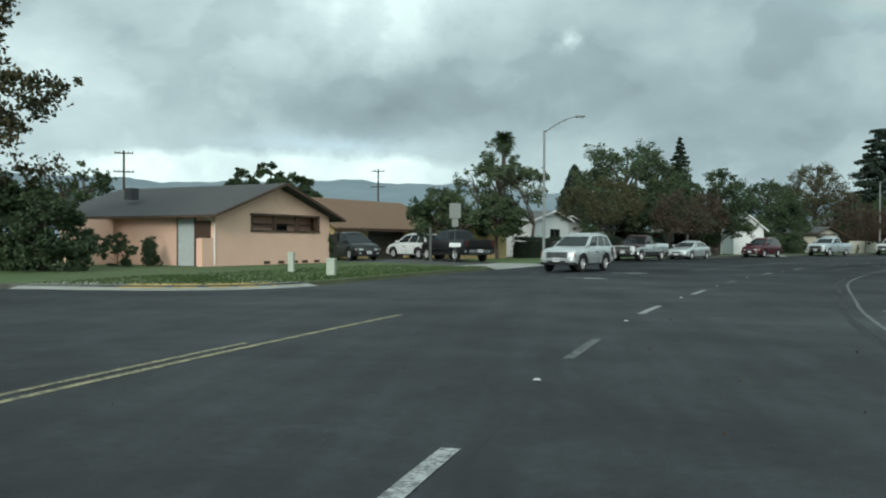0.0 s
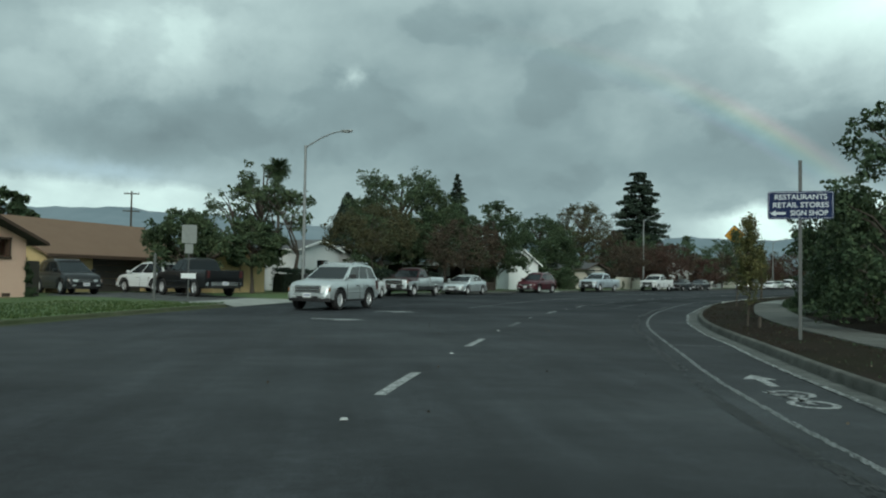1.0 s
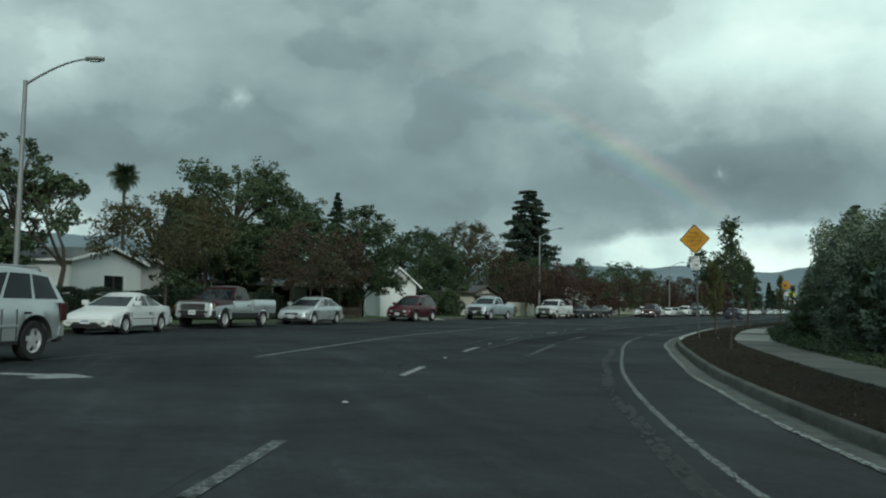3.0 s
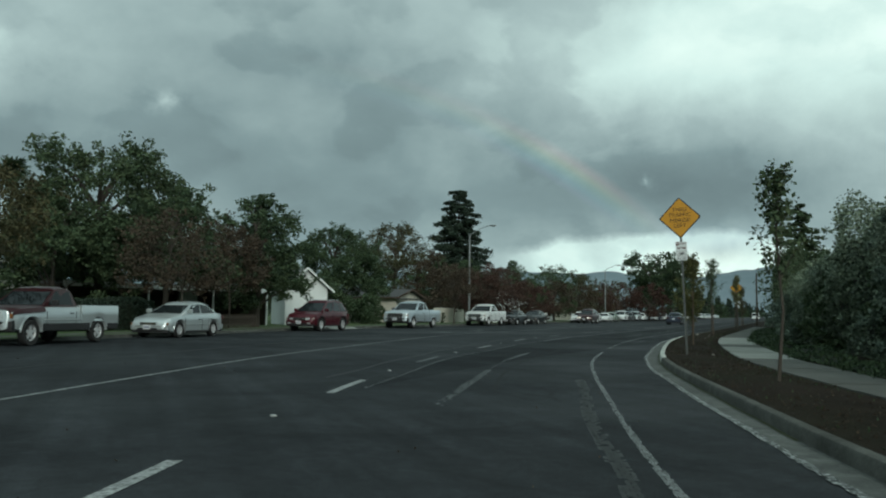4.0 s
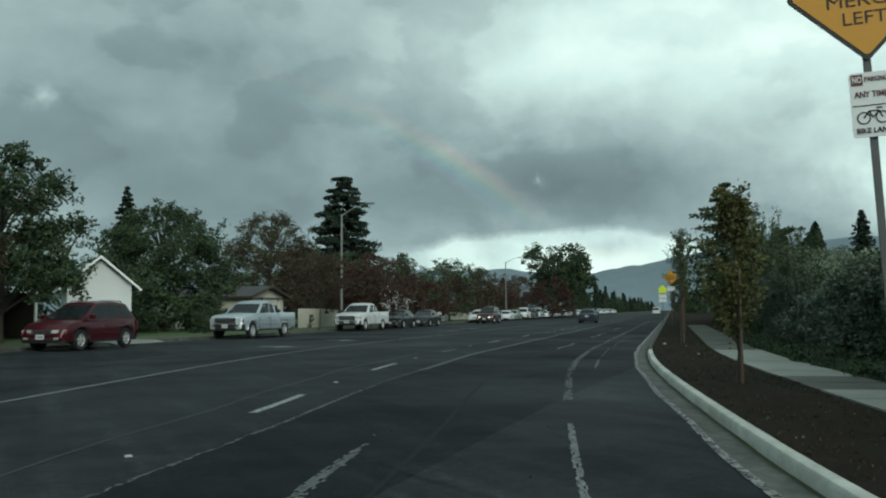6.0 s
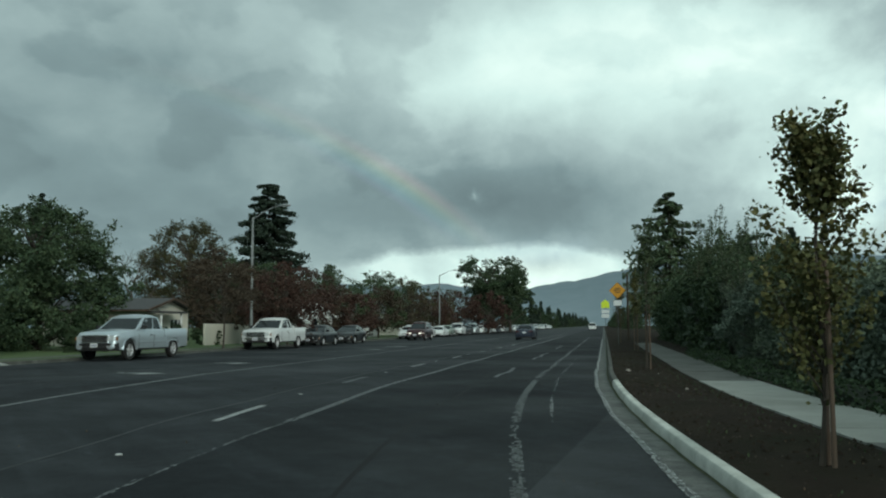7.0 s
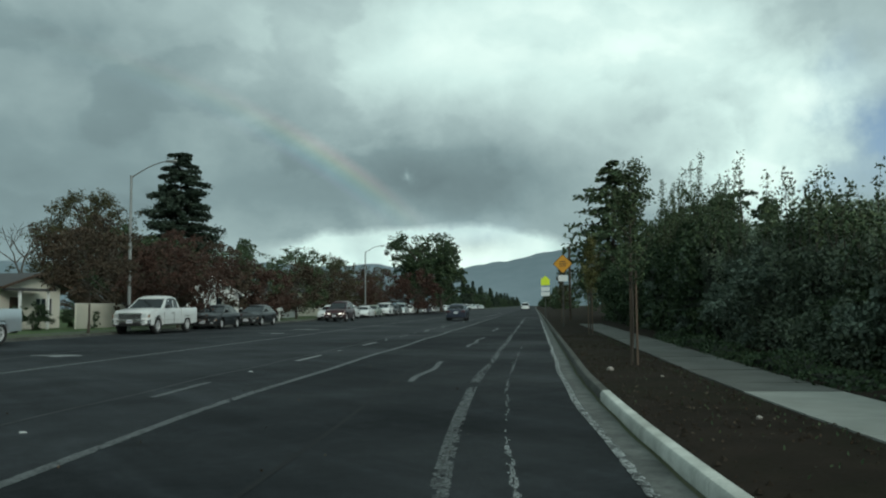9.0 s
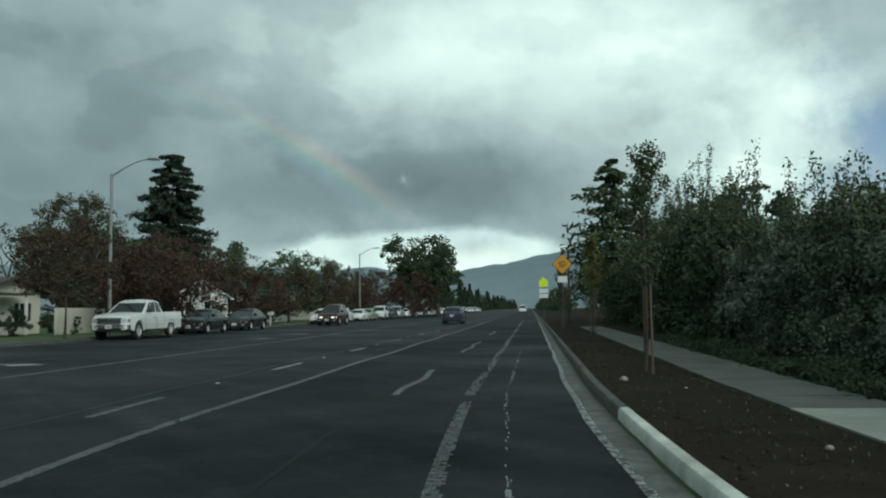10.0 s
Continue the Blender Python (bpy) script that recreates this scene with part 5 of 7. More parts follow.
def build_cypress(x, y, h, spread, label, seed=1, leaf="leaf_dark", n=2600, size=0.34, z=0.1):
    rng = np.random.default_rng(seed)
    t = thing("cypress_tree", label, "tree", pose(x, y, z))
    Mesh().tube([(0, 0, 0), (0, 0, h * 0.9)], [0.05 + h * 0.015, 0.03], 7).ob("trunk", M["bark"], t)
    q = rng.uniform(0.02, 1, n)
    prof = spread * np.sin(np.pi * np.clip(q * 0.92 + 0.08, 0, 1)) ** 0.75
    a = rng.uniform(0, 2 * np.pi, n)
    rr = prof * rng.uniform(0.5, 1.06, n) ** 0.5 * (1 + 0.18 * np.sin(a * 3 + q * 9))
    c = np.stack([np.cos(a) * rr, np.sin(a) * rr, q * h], 1)
    leaf_mesh("crown", c, size, M[leaf], t, rng, 2.2, 0.9)
    return t


def build_sapling(x, y, h, label, leaf, seed, n=420, spread=0.55, size=0.1, stakes=True, base=0.28):
    rng = np.random.default_rng(seed)
    t = thing("sapling", label, "tree", pose(x, y, 0.15, 0, 0, seed * 37), "young trees along the verge")
    pts = [(0.04 * math.sin(i * 1.3 + seed), 0.04 * math.cos(i * 1.7 + seed), h * 0.98 * i / 6) for i in range(7)]
    limbs, cen = Mesh().tube(pts, [0.035 - 0.0045 * i for i in range(7)], 6), []
    twigs = []
    for i in range(38):
        q = base + (0.93 - base) * rng.uniform() ** 0.85
        a = rng.uniform(0, 2 * math.pi)
        ln = spread * (1.15 - 0.85 * (q - base) / (1 - base)) * rng.uniform(0.5, 1.1)
        p0 = Vector((0, 0, q * h))
        p1 = p0 + Vector((math.cos(a) * ln * 0.8, math.sin(a) * ln * 0.8, ln * 1.25))
        twigs.append([p0, p0.lerp(p1, 0.5) + Vector((0, 0, -0.03)), p1])
        m = n // 11
        f = rng.uniform(0.2, 1.1, m)
        cen.append(np.outer(1 - f, list(p0)) + np.outer(f, list(p1)) + rng.normal(size=(m, 3)) * 0.07)
    stem = limbs.ob("trunk", M["bark"], t)
    for path in twigs:
        Mesh().tube(path, [0.012, 0.008, 0.003], 4).ob("twig", M["bark"], stem)
    leaf_mesh("crown", np.concatenate(cen), size * 0.5, M[leaf], t, rng, 1.5)
    if stakes:
        for s in (-1, 1):
            Mesh().tube([(s * 0.1, 0.05, -0.05), (s * 0.09, 0.05, 2.15)], [0.027, 0.025], 7).ob("stake", M["stake"], t)
        Mesh().box(-0.1, 0.1, -0.02, 0.06, 1.85, 1.9).ob("tie", M["black"], t)
    return t


def build_palm(x, y, h, label, seed=2):
    rng = np.random.default_rng(seed)
    t = thing("palm_tree", label, "tree", pose(x, y, 0))
    Mesh().tube([(0, 0, 0), (0.2, 0, h * 0.5), (0, 0, h)], [0.45, 0.33, 0.28], 9).ob("trunk", M["bark"], t)
    cr = Mesh()
    for i in range(230):
        a = rng.uniform(0, 2 * math.pi)
        e = rng.uniform(-1.5, 1.1)
        ln = 2.9 * rng.uniform(0.75, 1.1)
        p0 = Vector((0, 0, h))
        dr = Vector((math.cos(a) * math.cos(e), math.sin(a) * math.cos(e), math.sin(e)))
        sd = dr.cross(Vector((0, 0, 1))).normalized()
        mid, end = p0 + dr * ln * 0.6, p0 + dr * ln + Vector((0, 0, -0.5))
        for s in (-1, 1):
            for j in range(7):
                f = 0.35 + 0.1 * j
                c = p0 + dr * ln * f - Vector((0, 0, 0.5 * f * f))
                tip = c + dr * 0.55 + sd * s * 0.75 * (1.2 - f) - Vector((0, 0, 0.25))
                cr.add([c, c + dr * 0.3, tip], [(0, 1, 2)])
        cr.tube([p0, mid, end], [0.04, 0.03, 0.01], 3)
    cr.ob("crown", M["leaf_dark"], t)
    return t


def build_bare_tree(x, y, h, spread, label, seed=3, z=0.1, leaf="leaf_turn", n=350):
    rng = np.random.default_rng(seed)
    t = thing("bare_tree", label, "tree", pose(x, y, z))
    m, tips = Mesh(), []

    def grow(p, d, ln, r, depth):
        e = p + d * ln
        m.tube([p, p.lerp(e, 0.5) + Vector(rng.normal(size=3)) * ln * 0.04, e], [r, r * 0.85, r * 0.65], 5)
        if depth == 0:
            tips.append(tuple(e))
            return
        for i in range(3 if depth > 1 else 4):
            nd = (d + Vector(rng.normal(size=3)) * 0.55 + Vector((0, 0, 0.12))).normalized()
            grow(e, nd, ln * rng.uniform(0.6, 0.85), r * 0.55, depth - 1)

    grow(Vector((0, 0, 0)), Vector((0.1, 0, 1)).normalized(), h * 0.3, 0.02 * h, 4)
    m.ob("trunk", M["bark"], t)
    pts, d = clump_points(tips, [0.4] * len(tips), n, rng)
    leaf_mesh("crown", pts, 0.16, M[leaf], t, rng)
    return t


def build_hedge(name, label, line, height, depth, leaf, per_m, size, seed, bulge=0.35, core=True, category="hedge", lip=0.0):
    """A run of dense foliage along a line of places; height may be a function of metres along it."""
    rng = np.random.default_rng(seed)
    nr = random.Random(seed)
    t = thing(name, label, category, pose(0, 0, 0))
    hh = height if callable(height) else (lambda s: height)
    L = [0.0]
    for a, b in zip(line, line[1:]):
        L.append(L[-1] + (b - a).length)
    P = np.array([[p.x, p.y] for p in line])

    def at(s):
        return np.stack([np.interp(s, L, P[:, 0]), np.interp(s, L, P[:, 1])], -1)

    # near-black solid behind the leaves, coloured as the shade deep in the hedge
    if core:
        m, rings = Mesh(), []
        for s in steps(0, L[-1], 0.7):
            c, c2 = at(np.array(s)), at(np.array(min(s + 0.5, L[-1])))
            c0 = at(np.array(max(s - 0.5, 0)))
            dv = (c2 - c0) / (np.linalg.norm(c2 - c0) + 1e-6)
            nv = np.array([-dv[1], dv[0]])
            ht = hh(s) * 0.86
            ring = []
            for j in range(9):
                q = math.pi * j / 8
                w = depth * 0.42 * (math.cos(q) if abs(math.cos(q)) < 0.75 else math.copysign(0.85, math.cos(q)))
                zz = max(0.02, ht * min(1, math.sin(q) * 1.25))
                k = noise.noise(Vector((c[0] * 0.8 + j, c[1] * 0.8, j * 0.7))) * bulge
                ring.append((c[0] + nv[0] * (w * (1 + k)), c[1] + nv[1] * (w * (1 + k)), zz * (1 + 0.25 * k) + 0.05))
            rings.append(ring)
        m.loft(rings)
        m.ob("inner_foliage", M["core_shade"], t, smooth=True)
    n = int(L[-1] * per_m)
    s = rng.uniform(0, L[-1], n)
    c, dv = at(s), at(np.minimum(s + 0.5, L[-1])) - at(np.maximum(s - 0.5, 0))
    dv /= np.linalg.norm(dv, axis=1)[:, None] + 1e-6
    nv = np.stack([-dv[:, 1], dv[:, 0]], 1)
    q = rng.uniform(0, math.pi, n)
    flat = np.clip(np.cos(q) * 1.35, -1, 1)
    ht = np.array([hh(v) for v in s])
    lump = np.array([noise.noise(Vector((a * 0.55, b * 0.55, z * 1.1))) for a, b, z in zip(c[:, 0], c[:, 1], np.sin(q) * ht)])
    w = depth * 0.5 * flat * (1 + bulge * lump) + rng.normal(size=n) * 0.08
    zz = ht * np.clip(np.sin(q) * 1.2, 0.0, 1.0) * (1 + 0.22 * lump) * rng.uniform(0.9, 1.04, n) + 0.08
    pts = np.stack([c[:, 0] + nv[:, 0] * w, c[:, 1] + nv[:, 1] * w, zz], 1)
    out = np.stack([nv[:, 0] * flat, nv[:, 1] * flat, np.sin(q)], 1)
    leaf_mesh("foliage", pts, size, M[leaf], t, rng, 1.35, 0.0, out)
    return t


def build_shoots(line, heights, label, seed, count, leaf="leaf_mid", reach=lambda f: 1.0):
    """Upright leafy shoots standing out of the hedge's top."""
    rng = np.random.default_rng(seed)
    t = thing("hedge_shoots", label, "bush", pose(0, 0, 0), kind="stuff")
    m, cen = Mesh(), []
    n = len(line)
    for i in range(count):
        f = rng.uniform(0, n - 1.01)
        a, b = line[int(f)], line[int(f) + 1]
        p = a.lerp(b, f - int(f))
        z0 = heights(f / (n - 1)) - 0.5
        ln = 0.5 + reach(f / (n - 1)) * (rng.uniform(0.1, 0.5) + 1.5 * rng.uniform() ** 3)
        p0 = Vector((p.x + rng.normal() * 0.5, p.y + rng.normal() * 0.5, z0))
        p1 = p0 + Vector((rng.normal() * 0.22, rng.normal() * 0.22, ln))
        m.tube([p0, p1], [0.014, 0.004], 4)
        k = int(60 * ln)
        g = rng.uniform(0.1, 1.02, k)
        cen.append(np.outer(1 - g, list(p0)) + np.outer(g, list(p1)) + rng.normal(size=(k, 3)) * 0.07)
    m.ob("stems", M["bark"], t)
    leaf_mesh("shoot_leaves", np.concatenate(cen), 0.062, M[leaf], t, rng, 1.7)


def build_planting():
    # trees of the left side, from the corner onward
    build_tree(-23.5, 29.5, 13.5, 4.2, "tall sycamore with browning leaves", "leaf_turn", 4200, 0.26, 0.32, seed=4, top="round")
    build_tree(-23.0, 32.5, 4.8, 2.9, "dense dark evergreen tree by the corner", "leaf_dark", 5200, 0.22, 0.12, seed=5)
    build_tree(-20.2, 31.6, 3.6, 2.1, "dark round evergreen bush by the corner", "leaf_dark", 4600, 0.18, 0.05, seed=6, name="bush")
    build_bare_tree(-24.0, 41.0, 7.5, 3, "leafless grey tree behind the bushes", 7)
    for j, (x, y, h) in enumerate(((-26.0, 71.5, 8.0), (-23.4, 71, 8.6), (-20.8, 71, 7.8))):
        build_tree(x, y, h, 2.2, "dark bushy tree behind the peach house", "leaf_dark", 4200, 0.3, 0.25, seed=10 + j, top="round")
    build_tree(-43, 74, 9.2, 2.6, "small round tree beyond the roofs", "leaf_dark", 1500, 0.32, 0.4, seed=14)
    build_tree(-6.1, 63.0, 5.5, 2.7, "round green tree beside the driveway", "leaf_mid", 4800, 0.2, 0.4, seed=15, clumps=44)
    build_tree(-2.0, 66.4, 5.3, 2.2, "round green tree beside the tan wall", "leaf_mid", 4200, 0.2, 0.45, seed=16, clumps=44)
    build_tree(-2.3, 77.0, 11.2, 2.6, "tall tree with a leafy crown and forked trunk", "leaf_mid", 2700, 0.2, 0.42, seed=17, top="column", clumps=30, lean=-0.02)
    build_bare_tree(0.6, 73.6, 10.0, 4, "half-bare forked tree behind the lamp post", 18, n=2600, leaf="leaf_mid")
    build_tree(-4.6, 76.0, 8.6, 2.6, "thin-leaved tree with a crooked trunk", "leaf_mid", 1300, 0.2, 0.4, seed=19, clumps=22)
    build_cypress(5.2, 107, 11.3, 1.9, "narrow dark conifer behind the white house", 20, "leaf_fir", 4200, 0.28)
    build_palm(-9.7, 201.0, 26.3, "tall fan palm far behind the trees")
    build_tree(6.7, 67.6, 6.6, 3.4, "kerbside tree with olive and rust leaves", "leaf_turn", 3400, 0.16, 0.54, 0.09, seed=21, clumps=42)
    build_tree(10.6, 91.0, 12.6, 5.4, "large dark broadleaf tree with an uneven crown", "leaf_mid", 8200, 0.27, 0.3, 0.32, seed=22, clumps=56)
    build_tree(8.4, 86.0, 7.6, 3.4, "dark broadleaf tree behind the hedge", "leaf_mid", 4200, 0.24, 0.2, seed=23)
    build_tree(14.6, 86.5, 8.6, 3.8, "dark broadleaf tree by the carport", "leaf_dark", 4600, 0.24, 0.4, seed=24)
    build_tree(15.2, 79.5, 6.6, 3.2, "thin kerbside tree in rusty autumn leaf", "leaf_rust", 2000, 0.16, 0.42, 0.07, seed=25, clumps=34)
    build_tree(21.2, 96.0, 9.6, 3.7, "dark broadleaf tree before the white garage", "leaf_dark", 6400, 0.22, 0.2, seed=26, clumps=46)
    build_tree(18.8, 91.2, 6.8, 2.8, "kerbside tree with dull red-brown leaves", "leaf_rust", 2400, 0.18, 0.46, 0.07, seed=27)
    build_tree(32.2, 119.5, 9.8, 4.9, "dense dark evergreen tree beyond the white garage", "leaf_dark", 13000, 0.24, 0.04, seed=28, clumps=70)
    build_tree(28.5, 111.5, 4.6, 2.4, "low dark bush beside the white garage", "leaf_dark", 2000, 0.2, 0.05, seed=29, name="bush")
    build_tree(63.3, 205.0, 19.6, 8.2, "broad tree with thinning olive-brown crown", "leaf_turn", 9000, 0.34, 0.25, seed=30, clumps=80)
    build_bare_tree(53.0, 200.0, 17.5, 8, "leafless tree beside the broad tree", 31, n=60)
    build_tree(50.5, 139, 9.0, 4.2, "rust-coloured autumn tree behind the lamp post", "leaf_rust", 4600, 0.24, 0.2, seed=32)
    build_tree(43.2, 113.6, 6.2, 2.7, "small kerbside tree with brown autumn leaves", "leaf_rust", 2600, 0.16, 0.52, 0.07, seed=33)
    build_tree(51.2, 122.8, 6.6, 3.6, "kerbside tree with dull red autumn leaves", "leaf_red", 4200, 0.18, 0.28, 0.09, seed=34, clumps=42)
    for j, (so, back, h, sp, lf) in enumerate(((44, 3.2, 6.0, 3.2, "leaf_rust"), (60, 5, 7.4, 3.6, "leaf_rust"), (68, 3.2, 6.0, 3.2, "leaf_red"), (74, 7, 8.0, 4.0, "leaf_mid"),
                                               (81, 3.5, 6.4, 3.2, "leaf_rust"), (90, 6, 8.4, 4.0, "leaf_mid"), (97, 3.2, 6.6, 3.4, "leaf_rust"), (106, 5.5, 8.8, 4.2, "leaf_turn"), (116, 4.0, 7.4, 3.8, "leaf_red"),
                                               (126, 6, 8.4, 4.0, "leaf_turn"), (138, 4, 8.0, 4.0, "leaf_red"), (150, 6, 9.0, 4.2, "leaf_turn"))):
        x, y = kerbside(so)
        x, y = x - 0.75 * (back + 1.2), y + 0.662 * (back + 1.2)
        build_tree(x, y, h, sp, {"leaf_mid": "dark olive-green street tree", "leaf_turn": "street tree with olive-brown leaves"}.get(lf, "street tree in rusty autumn leaf"), lf, 2600, 0.26, 0.22, 0.1, seed=50 + j, group="autumn street trees")
    for j, (so, back, h, sp) in enumerate(((64, 18, 9.5, 4.5), (80, 20, 10, 5), (98, 18, 10.5, 5), (120, 16, 11, 5), (140, 18, 12, 6), (30, 26, 9.5, 4.5), (18, 24, 9, 4.5))):
        x, y = kerbside(so)
        build_tree(x - 0.75 * back, y + 0.662 * back, h, sp, "dark tree standing behind the houses", "leaf_dark", 2600, 0.36, 0.15, seed=80 + j, group="trees behind the houses")
    x, y = 129.5, 208.5
    build_tree(x, y, 16.5, 8.0, "big spreading gum tree over the far kerb", "leaf_dark", 5200, 0.5, 0.25, 0.5, seed=90, top="vase", clumps=42)
    build_tree(143, 221, 14.8, 5.5, "dark gum tree beyond the big one", "leaf_dark", 3600, 0.5, 0.15, seed=91, clumps=34)
    build_tree(120, 196, 8.0, 4, "dull red tree under the gum tree", "leaf_red", 2200, 0.35, 0.2, seed=92)
    for j in range(62):
        rr = random.Random(200 + j)
        s = 255 + j * 22 + rr.uniform(-6, 6)
        p = Vector((43, 75, 0)) + Vector((0.662, 0.75, 0)) * s + Vector((-0.75, 0.662, 0)) * (28 + rr.uniform(0, 6))
        q = Vector((43, 75, 0)) + Vector((0.662, 0.75, 0)) * s - Vector((-0.75, 0.662, 0)) * (9 + rr.uniform(0, 6))
        if j % 2 or j > 18:
            build_tree(q.x, q.y, rr.uniform(7, 11), 4.5, "dark tree along the far hedge", "leaf_dark", 700, 0.7, 0.05, seed=260 + j, group="far trees")
        build_conifer(p.x, p.y, rr.uniform(9, 15), 3.2, "small dark conifer in the far row", 200 + j, n=700, size=0.8, group="far conifers") if j % 3 else build_tree(p.x, p.y, rr.uniform(7, 10), 4, "dark tree in the far row", "leaf_dark", 900, 0.6, 0.1, seed=200 + j, group="far trees")
    build_conifer(81.0, 214.0, 29.0, 7.3, "tall dense dark redwood", 95, n=60000, size=0.32, ragged=0.3, base=0.1, tier=1.15, crown=0.3, swell=0.72)
    build_conifer(53.8, 357.2, 44.6, 8.8, "very tall slim redwood far off", 96, n=16000, size=0.6, ragged=0.3, tier=1.5, crown=0.05, swell=0.72)
    # right side
    build_conifer(99.7, 127.2, 16.8, 5.6, "open-branched pine behind the hedge", 97, n=9000, size=0.28, ragged=0.5, base=0.2, crown=0.16, swell=0.6, leaf="leaf_mid")
    build_cypress(332.9, 308.2, 39.3, 5.2, "dark pointed cypress far behind the hedge", 98, "leaf_fir", 5200, 0.7)
    build_conifer(321, 276, 40.0, 8.0, "dark pine far behind the hedge", 99, n=5200, size=0.8, ragged=0.4, crown=0.08, swell=0.7)
    build_tree(18.9, 24.6, 6.1, 2.1, "dark evergreen tree at the pavement's edge", "leaf_dark", 4800, 0.15, 0.12, 0.12, seed=101, clumps=48)
    build_tree(21.2, 29.8, 4.9, 2.1, "dark dense bush behind the pavement", "leaf_mid", 3400, 0.15, 0.05, seed=102, name="bush")
    for j, (x, y, h, sp, lf) in enumerate(((60.5, 88.5, 6.5, 2.2, "leaf_dark"), (66.5, 95.5, 7.5, 2.6, "leaf_mid"), (73, 102, 7.0, 2.6, "leaf_dark"), (80, 110, 8.0, 3.0, "leaf_dark"), (90, 120, 9, 3.4, "leaf_mid"),
                                           (103, 134, 9, 3.6, "leaf_dark"), (120, 152, 10, 4.0, "leaf_dark"), (140, 174, 10, 4.5, "leaf_dark"), (165, 200, 11, 5, "leaf_dark"))):
        build_tree(x + 3.2, y - 2.8, h, sp, "dark tree over the pavement's hedge", lf, 2600, 0.24, 0.1, seed=110 + j, group="trees along the hedge", top="column")
    build_sapling(15.75, 26.8, 3.15, "young tree with yellow-green leaves", "leaf_olive", 121, 1500, 0.55, 0.09, stakes=False, base=0.16)
    build_sapling(24.3, 44.9, 3.95, "thin young tree with few dark leaves", "leaf_mid", 122, 330, 0.6, 0.13, stakes=False, base=0.42)
    build_sapling(34.2, 61.3, 3.5, "staked young tree with olive and yellow leaves", "leaf_olive", 123, 1700, 0.85, 0.1, base=0.12)
    build_sapling(46.9, 76.9, 4.85, "staked young tree with olive and brown leaves", "leaf_mid", 124, 900, 0.8, 0.1, base=0.34)
    build_sapling(61.0, 92.3, 4.6, "staked young tree with olive-yellow leaves", "leaf_olive", 125, 700, 0.7, 0.13)
    build_sapling(75.5, 109.5, 4.4, "staked young tree with green-yellow leaves", "leaf_turn", 126, 600, 0.7, 0.14)
    ht = lambda s: ease(s, (0, 3.2), (10, 4.3), (17, 4.3), (26, 3.4), (33, 2.7), (41, 2.85), (48, 3.35), (54, 3.9), (62, 4.5), (73, 5.3), (90, 5.8)) + 0.22 * math.sin(s * 0.43) + 0.18 * math.sin(s * 1.1 + 1)
    near = [station(s, -7.4) for s in steps(SY[40], SY[88], 1.5)]
    build_hedge("ivy_hedge", "tall dark hedge overgrown with ivy beside the pavement", near, ht, 2.6, "leaf_ivy", 2600, 0.07, 130, 0.5)
    rr = random.Random(77)
    sts = SY[38]
    j = 0
    while sts < SY[100]:
        grown = ht(sts - SY[40]) if sts > SY[40] else 2.2
        p = station(sts, -6.3 - rr.uniform(0, 0.9))
        kind = ("leaf_mid", "leaf_shrub", "leaf_bright", "leaf_ivy", "leaf_shrub")[rr.randrange(5)]
        tint = {"leaf_mid": "olive-green", "leaf_shrub": "dark blue-green", "leaf_bright": "fresh green", "leaf_ivy": "ivy-covered"}[kind]
        build_tree(p.x, p.y, grown * rr.uniform(0.74, 0.98), rr.uniform(0.95, 1.45), tint + " shrub grown into the hedge beside the pavement", kind, 1500, 0.125, 0.1, 0.04, seed=400 + j, name="shrub", group="shrubs of the hedge", clumps=18)
        sts += rr.uniform(1.3, 2.3)
        j += 1
    build_hedge("far_hedge", "tall dark hedge running on beside the pavement", [station(s, -7.3) for s in steps(SY[87], SY[120], 1.5)], 4.4, 3.4, "leaf_dark", 900, 0.14, 131, 0.5)
    back = [station(s, -15.0) for s in steps(SY[22], SY[96], 1.5)]
    build_hedge("shrub_belt", "belt of tall mixed shrubs behind the hedge", back, lambda s: 3.7 + 0.3 * math.sin(s * 0.31) + 0.3 * math.sin(s * 0.83), 4.0, "leaf_mid", 1000, 0.12, 132, 0.8)
    run = [station(s, -6.5) for s in steps(SY[73], SY[100], 1.5)]
    build_shoots(run, lambda f: ht(40 + 36 * f) - 0.1, "upright pale shoots standing above the hedge", 133, 260, "leaf_mid", lambda f: 0.3 + 1.35 * min(1.0, f * 1.7))
    build_shoots(back, lambda f: 4.1, "upright twiggy shoots above the shrub belt", 136, 90, "leaf_mid")
    low = [station(s, -4.75) for s in steps(SY[36], SY[90], 1.0)]
    build_hedge("ground_ivy", "low ivy creeping along the pavement", low, lambda s: 0.24 + 0.12 * math.sin(s * 0.7) + 0.08 * math.sin(s * 1.9), 1.0, "leaf_dark", 330, 0.06, 134, 0.7, category="ivy")
    lh = [Vector((-0.5, 70.5, 0)), Vector((4, 75.5, 0)), Vector((9, 80.5, 0)), Vector((13.5, 85, 0))]
    build_hedge("clipped_hedge", "dark clipped hedge behind the lawn", lh, 1.75, 1.4, "leaf_fir", 1100, 0.09, 135, 0.2)
    # shrubs at the houses
    for j, (x, y, h, sp) in enumerate(((-20.6, 38.9, 1.75, 0.95), (-19.4, 40.3, 1.6, 0.42), (-12.2, 50.2, 2.0, 0.6), (42.0, 123.5, 1.8, 1.3), (45.5, 126.5, 1.6, 1.2), (39, 119, 1.5, 1.2), (34.2, 110.8, 1.7, 1.4))):
        build_tree(x, y, h, sp, "small dark shrub against the wall", "leaf_dark", 2600, 0.09, 0.05, 0.03, seed=140 + j, name="shrub", group="shrubs at the houses", clumps=16)
    # litter on the verge
    rng = np.random.default_rng(150)
